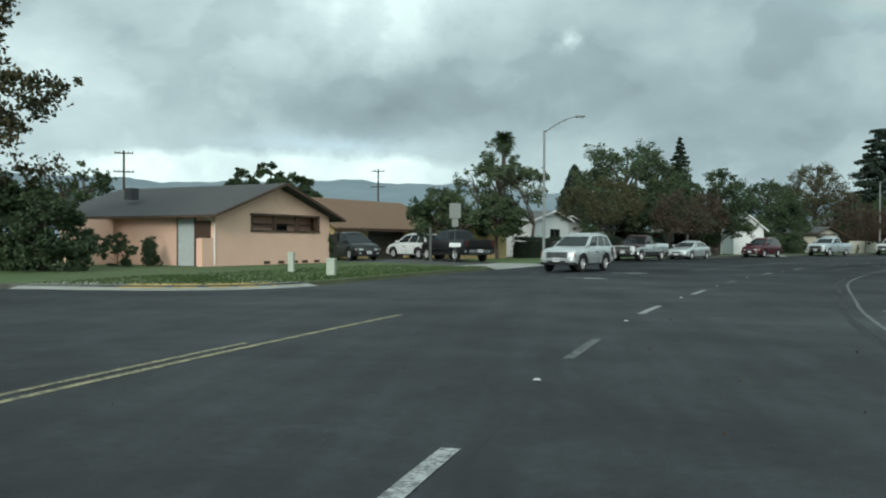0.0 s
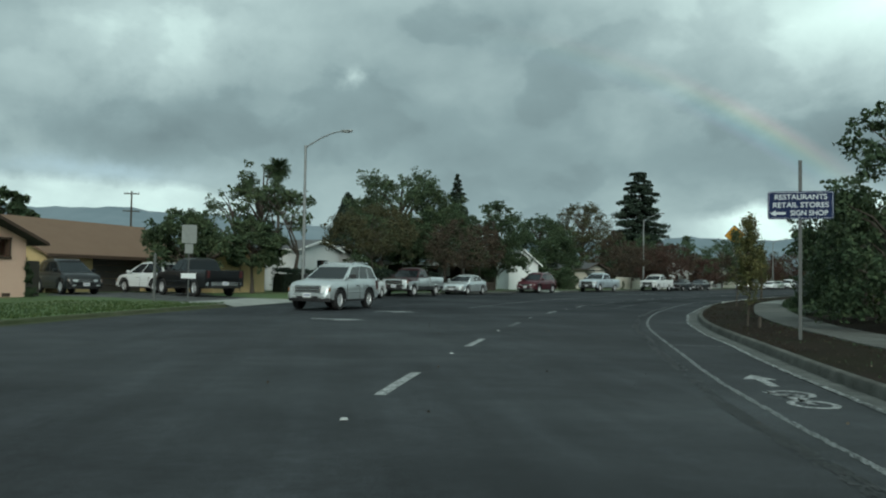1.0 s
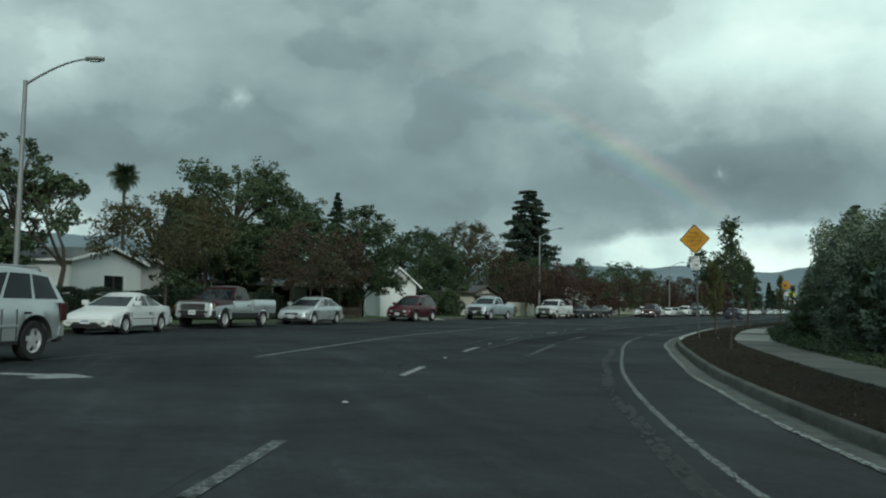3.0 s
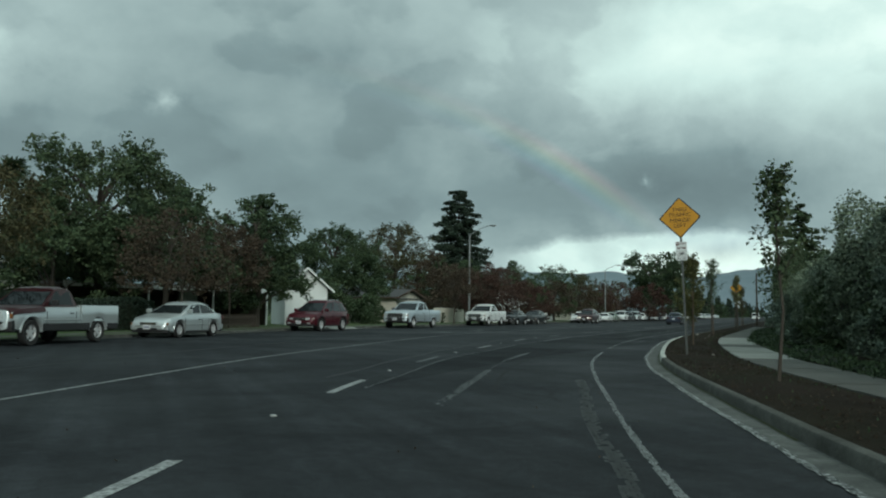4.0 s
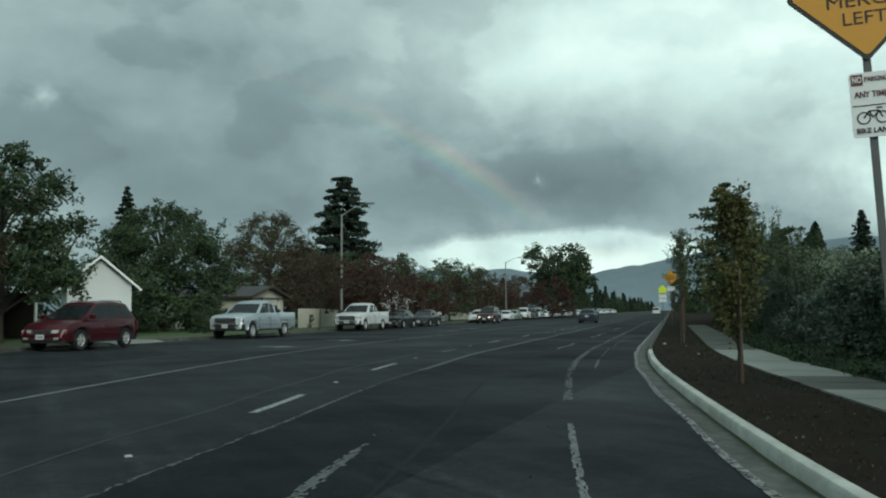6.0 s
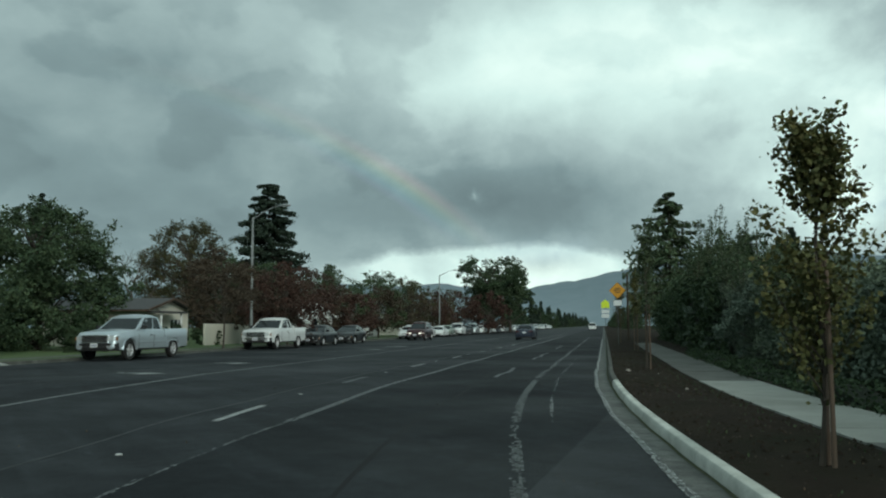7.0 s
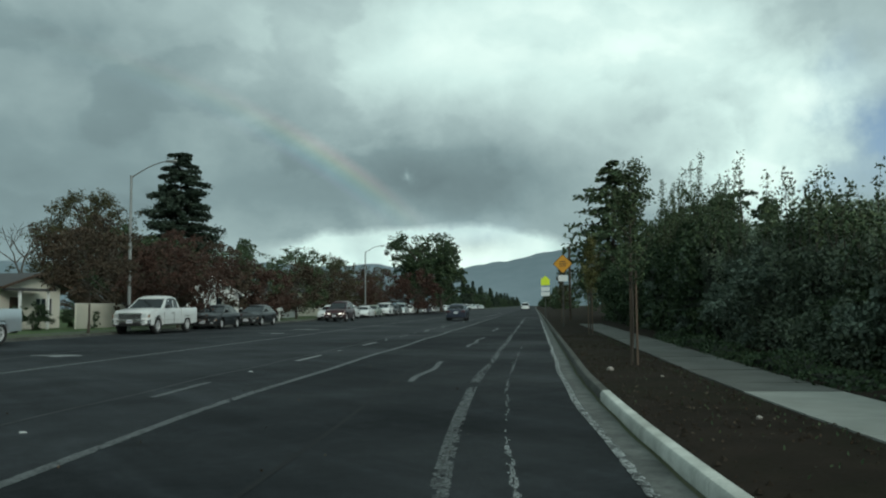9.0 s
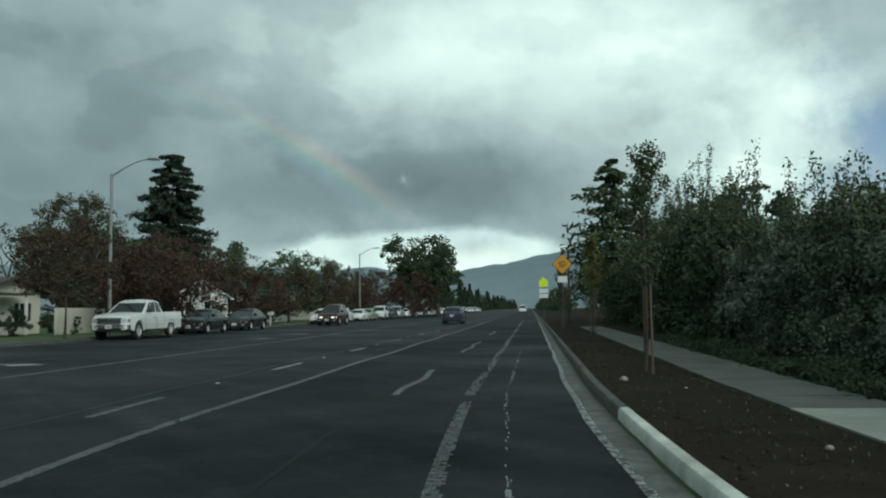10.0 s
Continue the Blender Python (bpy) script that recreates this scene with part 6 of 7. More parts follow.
    t = thing("fallen_leaves", "scattered fallen leaves on the verge and gutter", "leaf litter", pose(0, 0, 0), kind="stuff")
    ss, oo = rng.uniform(SY[14], SY[95], 1500), -rng.uniform(0.6, 2.4, 1500)
    leaf_mesh("litter", np.array([list(station(a, b, 0.165)) for a, b in zip(ss, oo)]), 0.024, M["litter"], t, rng, 1.2, 0.0)
    cl = thing("earth_clods", "loose brown clods and crumbs of earth on the verge", "earth", pose(0, 0, 0), kind="stuff")
    m, cr = Mesh(), random.Random(151)
    for i in range(5200):
        a, b = cr.uniform(SY[18], SY[92]), -cr.uniform(0.58, 2.6)
        q, e = station(a, b, 0.145), 0.012 + 0.035 * cr.random() ** 2
        spin = cr.uniform(0, 6.28)
        ring = [(q.x + e * cr.uniform(0.7, 1.3) * math.cos(spin + 1.5708 * j), q.y + e * cr.uniform(0.7, 1.3) * math.sin(spin + 1.5708 * j), q.z) for j in range(4)]
        m.add(ring + [(q.x, q.y, q.z + e * cr.uniform(0.5, 1.1))], [(0, 1, 4), (1, 2, 4), (2, 3, 4), (3, 0, 4)])
    m.ob("clods", M["clod"], cl)
    g = thing("grass_tufts", "sparse tufts of grass along the verge", "grass", pose(0, 0, 0), kind="stuff")
    ss, oo = rng.uniform(SY[14], SY[95], 1200), -np.where(rng.uniform(size=1200) < 0.5, rng.uniform(2.15, 2.42, 1200), rng.uniform(0.6, 2.3, 1200))
    leaf_mesh("blades", np.array([list(station(a, b, 0.19)) for a, b in zip(ss, oo)]), 0.02, M["leaf_dark"], g, rng, 2.6, 2.5)
    lg = thing("lawn_blades", "uneven blades of grass on the corner lawn", "grass", pose(0, 0, 0), kind="stuff")
    ii, oo = rng.uniform(57, left_y(43), 9000), 0.4 + 7.5 * rng.uniform(size=9000) ** 1.6
    leaf_mesh("blades", np.array([list(left_at(a, b, 0.145)) for a, b in zip(ii, oo)]), 0.045, M["leaf_bright"], lg, rng, 2.2, 2.5)
    fl = thing("road_flecks", "small pale leaves and grit scattered on the road", "leaf litter", pose(0, 0, 0), kind="stuff")
    ss, oo = rng.uniform(60, 190, 240), np.abs(rng.normal(size=240)) * 6.0
    leaf_mesh("flecks", np.array([list(station(a, b, 0.016)) for a, b in zip(ss, oo)]), 0.03, M["litter"], fl, rng, 1.2, 0.0)
    for x, y, r in ((45.1, 75.9, 0.07), (44.6, 74.1, 0.03), (29.7, 54.0, 0.035), (40.9, 69.5, 0.035)):
        rr = random.Random(int(x * 10))
        rings = [[(math.cos(a) * r * q * rr.uniform(0.8, 1.2), math.sin(a) * r * q * rr.uniform(0.8, 1.2), zz * r) for a in [2 * math.pi * i / 8 for i in range(8)]] for q, zz in ((0.8, -0.2), (1.1, 0.3), (0.9, 0.8), (0.4, 1.1))]
        st = Mesh().loft(rings, m=pose(x, y, 0.15)).ob("stone", M["stone"])
        tagged(st, "pale rough stone lying on the earth verge", "stone", "stones on the verge")


build_planting()

# ---- houses ----
# Each house stands in its own axes: x along the street front, y into the plot, z up.
def wall_with_holes(mesh, x0, x1, z0, z1, y0, y1, holes):
    """A wall slab along x with rectangular openings (x0, x1, z0, z1) cut right through."""
    xs = sorted({x0, x1, *[h[0] for h in holes], *[h[1] for h in holes]})
    zs = sorted({z0, z1, *[h[2] for h in holes], *[h[3] for h in holes]})
    solid = lambda i, j: 0 <= i < len(xs) - 1 and 0 <= j < len(zs) - 1 and not any(h[0] <= xs[i] and xs[i + 1] <= h[1] and h[2] <= zs[j] and zs[j + 1] <= h[3] for h in holes)
    at = lambda i, j, k: (i * len(zs) + j) * 2 + k
    faces = []
    for i in range(len(xs) - 1):
        for j in range(len(zs) - 1):
            if solid(i, j):
                faces.append((at(i, j, 0), at(i + 1, j, 0), at(i + 1, j + 1, 0), at(i, j + 1, 0)))
                faces.append((at(i, j + 1, 1), at(i + 1, j + 1, 1), at(i + 1, j, 1), at(i, j, 1)))
                for di, dj, (a, b) in ((-1, 0, ((0, 0), (0, 1))), (1, 0, ((1, 1), (1, 0))), (0, -1, ((1, 0), (0, 0))), (0, 1, ((0, 1), (1, 1)))):
                    if not solid(i + di, j + dj):
                        p, q = (i + a[0], j + a[1]), (i + b[0], j + b[1])
                        faces.append((at(*p, 0), at(*q, 0), at(*q, 1), at(*p, 1)))
    return mesh.add([(x, y, z) for x in xs for z in zs for y in (y0, y1)], faces)


def gable_house(name, label, m, W, D, eave, ridge, wall, roof, trim, over=0.5, along="y", holes=(), z0=0.0, back=True):
    """Walls, gables and a pitched roof. along: the ridge's direction."""
    h = thing(name, label, "house", m)
    walls = [wall_with_holes(Mesh(), 0, W, z0, eave, 0, 0.2, holes), Mesh().box(0, W, D - 0.2, D, z0, eave),
             Mesh().box(0, 0.2, 0.2, D - 0.2, z0, eave), Mesh().box(W - 0.2, W, 0.2, D - 0.2, z0, eave)]
    if along == "y":
        for y in (0.0, D - 0.2):
            Mesh().prism([(0, eave), (W, eave), (W / 2, ridge - 0.08)], y, y + 0.2).ob("gable", M[wall], h)
    else:
        turn = Matrix(((0, -1, 0, 0), (1, 0, 0, 0), (0, 0, 1, 0), (0, 0, 0, 1)))
        for x in (0.2, W):
            Mesh().prism([(0, eave), (D, eave), (D / 2, ridge - 0.08)], 0, 0.2, Matrix.Translation((x, 0, 0)) @ turn).ob("gable", M[wall], h)
    for w in walls:
        w.ob("wall", M[wall], h)
    if along == "y":
        sl = (ridge - eave) / (W / 2)
        for s in (-1, 1):
            e = -over if s < 0 else W + over
            ez = eave - sl * over
            r = Mesh().prism([(e, ez), (W / 2, ridge), (W / 2, ridge + 0.13), (e, ez + 0.13)], -over, D + over)
            r.ob("roof", M[roof], h)
            f = Mesh().prism([(e, ez - 0.02), (W / 2, ridge - 0.02), (W / 2, ridge + 0.15), (e, ez + 0.15)], -over - 0.04, -over)
            f.ob("bargeboard", M[trim], h)
            g = Mesh().box(min(e, e + 0.1 * s), max(e, e + 0.1 * s), -over, D + over, ez - 0.02, ez + 0.1)
            g.ob("gutter", M[trim], h)
    else:
        sl = (ridge - eave) / (D / 2)
        for s in (-1, 1):
            e = -over if s < 0 else D + over
            ez = eave - sl * over
            q = [(-over, e, ez), (W + over, e, ez), (W + over, D / 2, ridge), (-over, D / 2, ridge)]
            r = Mesh().add(q + [(a, b, c + 0.13) for a, b, c in q], [(0, 1, 2, 3), (7, 6, 5, 4), (0, 4, 5, 1), (1, 5, 6, 2), (2, 6, 7, 3), (3, 7, 4, 0)])
            r.ob("roof", M[roof], h)
            g = Mesh().box(-over, W + over, min(e, e + 0.08 * s), max(e, e + 0.08 * s), ez - 0.1, ez + 0.12)
            g.ob("fascia", M[trim], h)
    return h


def house_window(h, x0, x1, z0, z1, y, mullions=1, rail=False, trim="white_trim"):
    f = Mesh()
    t = 0.07
    f.box(x0 - t, x1 + t, y - 0.03, y + 0.08, z0 - t, z0)
    f.box(x0 - t, x1 + t, y - 0.03, y + 0.08, z1, z1 + t)
    f.box(x0 - t, x0, y - 0.03, y + 0.08, z0, z1)
    f.box(x1, x1 + t, y - 0.03, y + 0.08, z0, z1)
    for i in range(1, mullions + 1):
        c = x0 + (x1 - x0) * i / (mullions + 1)
        f.box(c - 0.035, c + 0.035, y - 0.02, y + 0.06, z0, z1)
    if rail:
        c = (z0 + z1) / 2
        f.box(x0, x1, y - 0.015, y + 0.05, c - 0.03, c + 0.03)
    w = f.ob("window_frame", M[trim], h)
    Mesh().box(x0, x1, y + 0.03, y + 0.045, z0, z1).ob("pane", M["pane"], w)
    return w


def build_houses():
    # peach house: gable end toward the street, porch and door on its side
    a = Vector((-15.7, 40.3, 0.12))
    deg = 21.5
    W, D = 10.4, 13.0
    m = spun(a.x, a.y, a.z, deg)
    h = gable_house("house", "peach stucco bungalow with a grey shingle roof", m, W, D, 2.95, 4.75, "peach", "roof_grey", "brown_trim", 0.75,
                    holes=[(3.0, 9.2, 2.05, 2.9)])
    # long shaded opening with brown posts, and the screened porch wall behind it
    f = Mesh()
    f.box(2.85, 9.35, -0.05, 0.23, 2.9, 3.02)
    f.box(2.85, 9.35, -0.06, 0.24, 1.93, 2.05)
    for x in (2.95, 5.05, 7.15, 9.25):
        f.box(x - 0.06, x + 0.06, -0.04, 0.22, 2.05, 2.9)
    fr = f.ob("window_frame", M["brown_trim"], h, "dark brown timber frame of the long porch opening")
    Mesh().box(2.5, 9.9, 1.1, 1.2, 0.2, 2.95).ob("porch_wall", M["peach"], h)
    Mesh().box(6.2, 7.4, 1.05, 1.09, 1.7, 2.5).ob("pane", M["pane"], fr)
    Mesh().box(3.0, 9.2, 0.7, 0.8, 2.38, 2.46).ob("blind", M["brown_trim"], fr)
    for x in (4.0, 5.3, 6.6, 7.6, 8.8):
        Mesh().box(x, x + 0.55, -0.02, 0.02, 0.05, 0.22).ob("vent", M["brown_trim"], h, "crawl-space vent")
    v = Mesh().box(W / 2 - 0.18, W / 2 + 0.18, -0.03, 0.02, 3.75, 4.2)
    v.ob("gable_vent", M["peach"], h)
    # low screen wall and porch post at the corner, door and side wall set back under the eave
    s = Mesh().box(-0.95, 0.0, 0.0, 0.18, 0.0, 1.55).ob("porch_screen", M["peach"], h)
    s = Mesh().box(-0.95, -0.78, 0.18, 0.36, 0.0, 1.55).ob("porch_screen", M["peach"], h)
    Mesh().box(-0.04, 0.0, 1.5, 2.75, 0.0, 2.65).ob("door", M["door"], h, "pale grey-blue front door")
    for y in (1.4, 2.75):
        Mesh().box(-0.06, 0.0, y, y + 0.1, 0.0, 2.7).ob("door_post", M["brown_trim"], h)
    # flat dark panel on the wall, painted in for the shade of a porch opening
    Mesh().box(-0.05, 0.0, 0.3, 1.4, 1.5, 2.5).ob("porch_opening", M["brown_trim"], h)
    Mesh().tube([(-0.8, 0.02, 2.75), (-0.3, -0.03, 2.55), (-0.05, -0.03, 2.3), (-0.05, -0.03, 0.1)], 0.04, 6).ob("downpipe", M["white_trim"], h)
    Mesh().box(-3.0, -0.5, 7.5, 8.2, 0.0, 2.6).ob("side_wall", M["peach"], h)
    Mesh().box(W / 2 - 4.0, W / 2 - 3.4, 8.0, 8.6, 3.9, 4.6).ob("roof_vent", M["roof_grey"], h)
    tagged(Mesh().box(10.6, 12.6, 1.0, 1.1, 0, 1.9, m).ob("wooden_gate", M["wood_dark"]), "dark weathered board gate beside the house", "gate")
    # brown-roofed house with its garage
    m = spun(-14.2, 60.2, 0.12, 25)
    h = gable_house("house", "low tan house with a broad brown shingle roof and open garage", m, 15.0, 10.0, 2.75, 5.0, "tan_wall", "roof_brown", "brown_trim", 0.9, "x",
                    holes=[(0.9, 2.2, 0.95, 2.0), (4.2, 9.4, 0.0, 2.3), (11.0, 13.5, 0.9, 2.1)])
    house_window(h, 0.9, 2.2, 0.95, 2.0, 0.05)
    house_window(h, 11.0, 13.5, 0.9, 2.1, 0.05, 2)
    g = Mesh()
    for i in range(5):
        g.box(4.2, 9.4, 0.12, 0.17, 0.46 * i + 0.004, 0.46 * i + 0.452)
    g.ob("garage_door", M["garage"], h, "dark panelled garage door")
    m2 = spun(-4.6, 65.6, 0.12, 40)
    h = gable_house("shed", "tan boarded outbuilding with a brown roof", m2, 5.0, 5.0, 2.5, 3.6, "tan_wall", "roof_brown", "brown_trim", 0.35)
    Mesh().box(2.45, 2.53, -0.02, 0.0, 0.1, 2.9).ob("board_joint", M["brown_trim"], h)
    # white houses behind the hedge
    m3 = spun(0.8, 76.6, 0.12, 28)
    h = gable_house("house", "white house with pale grey gabled roof", m3, 7.2, 9.0, 3.55, 4.4, "white_wall", "roof_pale", "white_trim", 0.4, holes=[(3.2, 5.3, 1.75, 2.7)])
    house_window(h, 3.2, 5.3, 1.75, 2.7, 0.05, 1, False, "brown_trim")
    m3 = spun(2.2, 85.6, 0.12, 28)
    h = gable_house("house", "white house wing with pale grey gabled roof", m3, 8.5, 9.0, 3.2, 4.2, "white_wall", "roof_pale", "white_trim", 0.5, holes=[(1.4, 2.6, 1.0, 2.0)])
    house_window(h, 1.4, 2.6, 1.0, 2.0, 0.05)
    # carport: white fascia and posts; walls added behind, coloured dark for the interior's shade
    c = thing("carport", "low dark carport with a white fascia and thin white posts", "carport", spun(8.6, 89.8, 0.12, 47))
    Mesh().box(0, 20.0, 0, 6.0, 2.75, 2.9).ob("roof", M["roof_pale"], c)
    Mesh().box(0, 20.0, -0.06, 0.0, 2.6, 2.95).ob("fascia", M["white_trim"], c)
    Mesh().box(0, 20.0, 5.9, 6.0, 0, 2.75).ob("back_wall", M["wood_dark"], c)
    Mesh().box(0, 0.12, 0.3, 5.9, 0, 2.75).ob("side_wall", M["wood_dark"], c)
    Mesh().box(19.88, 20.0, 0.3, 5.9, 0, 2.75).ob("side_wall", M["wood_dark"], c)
    for x in (0.3, 7.0, 13.4, 19.7):
        Mesh().box(x - 0.06, x + 0.06, 0.05, 0.17, 0, 2.75).ob("post", M["white_trim"], c)
    Mesh().box(14.4, 16.4, 4.6, 4.8, 1.5, 2.6).ob("white_panel", M["white_trim"], c)
    # white garage gable
    m4 = spun(24.6, 104.3, 0.12, 90)
    h = gable_house("garage", "white garage with a plain gable end and pale roof edge", m4, 3.6, 8.0, 3.2, 4.75, "white_wall", "roof_pale", "white_trim", 0.45)
    # picket fence before it
    fence = thing("picket_fence", "low dark picket fence before the carport", "fence", spun(15.6, 86.6, 0.12, 38))
    for i in range(44):
        Mesh().prism([(-0.04, 0), (0.04, 0), (0.04, 0.85), (0, 0.95), (-0.04, 0.85)], 0, 0.025, Matrix.Translation((i * 0.2, 0, 0))).ob("picket", M["wood_dark"], fence)
    for z in (0.2, 0.7):
        Mesh().box(-0.05, 8.7, 0.025, 0.06, z, z + 0.07).ob("rail", M["wood_dark"], fence)
    # cream house with a garden wall
    m5 = spun(40.3, 125.0, 0.12, 41.4)
    h = gable_house("house", "cream house with a low dark roof and covered porch", m5, 7.0, 9.0, 2.9, 3.75, "cream", "roof_grey", "brown_trim", 0.6, holes=[(1.0, 2.2, 0.1, 2.2), (4.0, 6.0, 0.9, 2.1)])
    house_window(h, 4.0, 6.0, 0.9, 2.1, 0.05, 2)
    Mesh().box(1.0, 2.2, 0.1, 0.16, 0.1, 2.2).ob("door", M["brown_trim"], h)
    for x in (0.0, 3.2):
        Mesh().box(x, x + 0.14, -1.4, -1.26, 0, 2.6).ob("porch_post", M["white_trim"], h)
    Mesh().box(-0.3, 3.8, -1.6, -0.3, 2.6, 2.75).ob("porch_roof", M["roof_grey"], h)
    w = tagged(Mesh().box(3.0, 12.6, -3.6, -3.42, 0, 1.75, m5).ob("garden_wall", M["cream"], bevel=0.02), "plain cream garden wall before the house", "garden wall")
    # white gable further on
    m6 = spun(57.4, 139.6, 0.12, 108)
    h = gable_house("house", "small white gabled house among autumn trees", m6, 4.6, 7.0, 2.7, 4.2, "white_wall", "roof_pale", "white_trim", 0.4, holes=[(1.0, 1.5, 0.9, 2.3), (2.6, 3.1, 0.9, 2.3)])
    house_window(h, 1.0, 1.5, 0.9, 2.3, 0.05, 0)
    house_window(h, 2.6, 3.1, 0.9, 2.3, 0.05, 0)
    for j, (so, back) in enumerate(((86, 9), (112, 10), (150, 11))):
        x, y = kerbside(so)
        mm = spun(x - 0.75 * back, y + 0.662 * back, 0.12, 41.4)
        h = gable_house("house", "low pale house behind the street trees", mm, 11.0, 9.0, 2.7, 4.3, "cream" if j % 2 else "white_wall", "roof_grey", "white_trim", 0.6, "x", holes=[(2.0, 4.0, 0.9, 2.1), (6.5, 8.5, 0.9, 2.1)])
        house_window(h, 2.0, 4.0, 0.9, 2.1, 0.05)
        house_window(h, 6.5, 8.5, 0.9, 2.1, 0.05)
    # driveways
    d = Mesh()
    d.add([(-1.6, 43.0, 0.128), (1.0, 50.2, 0.128), (-3.2, 56.6, 0.128), (-5.6, 66.0, 0.128), (-13.2, 61.5, 0.128), (-12.2, 53.6, 0.128), (-7.6, 50.5, 0.128)], [tuple(range(7))])
    structure(d.ob("driveway", M["drive"]), "grey asphalt driveway before the brown-roofed house", "driveway")
    # footpath behind the far kerb
    fp = Mesh()
    fp.loft([[left_at(i, o, 0.135) for o in (1.5, 2.7)] for i in steps(left_y(66), left_y(190), 1.0)], False, closed=False)
    structure(fp.ob("footpath", M["slab"]), "grey concrete footpath along the lawns", "pavement")


# ---- street furniture ----
def build_lamp(x, y, toward, label, high=9.4):
    t = thing("street_lamp", label, "street lamp", spun(x, y, 0.1, toward), "street lamps")
    Mesh().tube([(0, 0, 0), (0, 0, high)], [0.115, 0.075], 12).ob("pole", M["galv"], t, smooth=True)
    Mesh().box(-0.16, 0.16, -0.16, 0.16, 0, 0.05).ob("base_plate", M["galv"], t)
    arm = [(2.35 * q, 0, high - 0.15 + 1.0 * math.sin(q * math.pi / 2 * 0.92)) for q in [i / 8 for i in range(9)]]
    Mesh().tube(arm, [0.05 - 0.002 * i for i in range(9)], 8).ob("arm", M["galv"], t, smooth=True)
    e = arm[-1]
    hd = Mesh().loft([[(e[0] + u, w * v, e[2] + q) for v, q in ((-1, 0.0), (-0.8, 0.07), (0.8, 0.07), (1, 0.0), (0.6, -0.07), (-0.6, -0.07))] for u, w in ((-0.1, 0.05), (0.05, 0.13), (0.45, 0.15), (0.62, 0.08))])
    head = hd.ob("lamp_head", M["galv"], t)
    Mesh().box(e[0] + 0.1, e[0] + 0.45, -0.09, 0.09, e[2] - 0.1, e[2] - 0.06).ob("lens", M["lens"], head)
    return t


def sign_text(body, size, mat, parent, m, name="letters", width=None, bold=0.018):
    cu = bpy.data.curves.new(name, "FONT")
    cu.body, cu.size, cu.align_x, cu.align_y, cu.extrude = body, size, "CENTER", "CENTER", 0.002
    cu.offset = size * bold
    cu.materials.append(mat)
    o = new(name, cu)
    o.parent = parent
    o.matrix_basis = Matrix.Scale(UNIT[0], 4) @ m
    bpy.context.view_layer.update()
    if width:
        k = width * UNIT[0] / max(o.dimensions.x, 1e-3)
        o.matrix_basis = Matrix.Scale(UNIT[0], 4) @ m @ Matrix.Diagonal((k, 1, 1, 1))
    return o


def rounded(w, h, r, n=4):
    pts = []
    for cx, cz, a0 in ((w - r, h - r, 0), (-w + r, h - r, 90), (-w + r, -h + r, 180), (w - r, -h + r, 270)):
        pts += [(cx + r * math.cos(radians(a0 + 90 * i / n)), cz + r * math.sin(radians(a0 + 90 * i / n))) for i in range(n + 1)]
    return pts


FACE = pose(0, 0, 0, 90, 0, 0)     # lettering stands upright and is read from -y


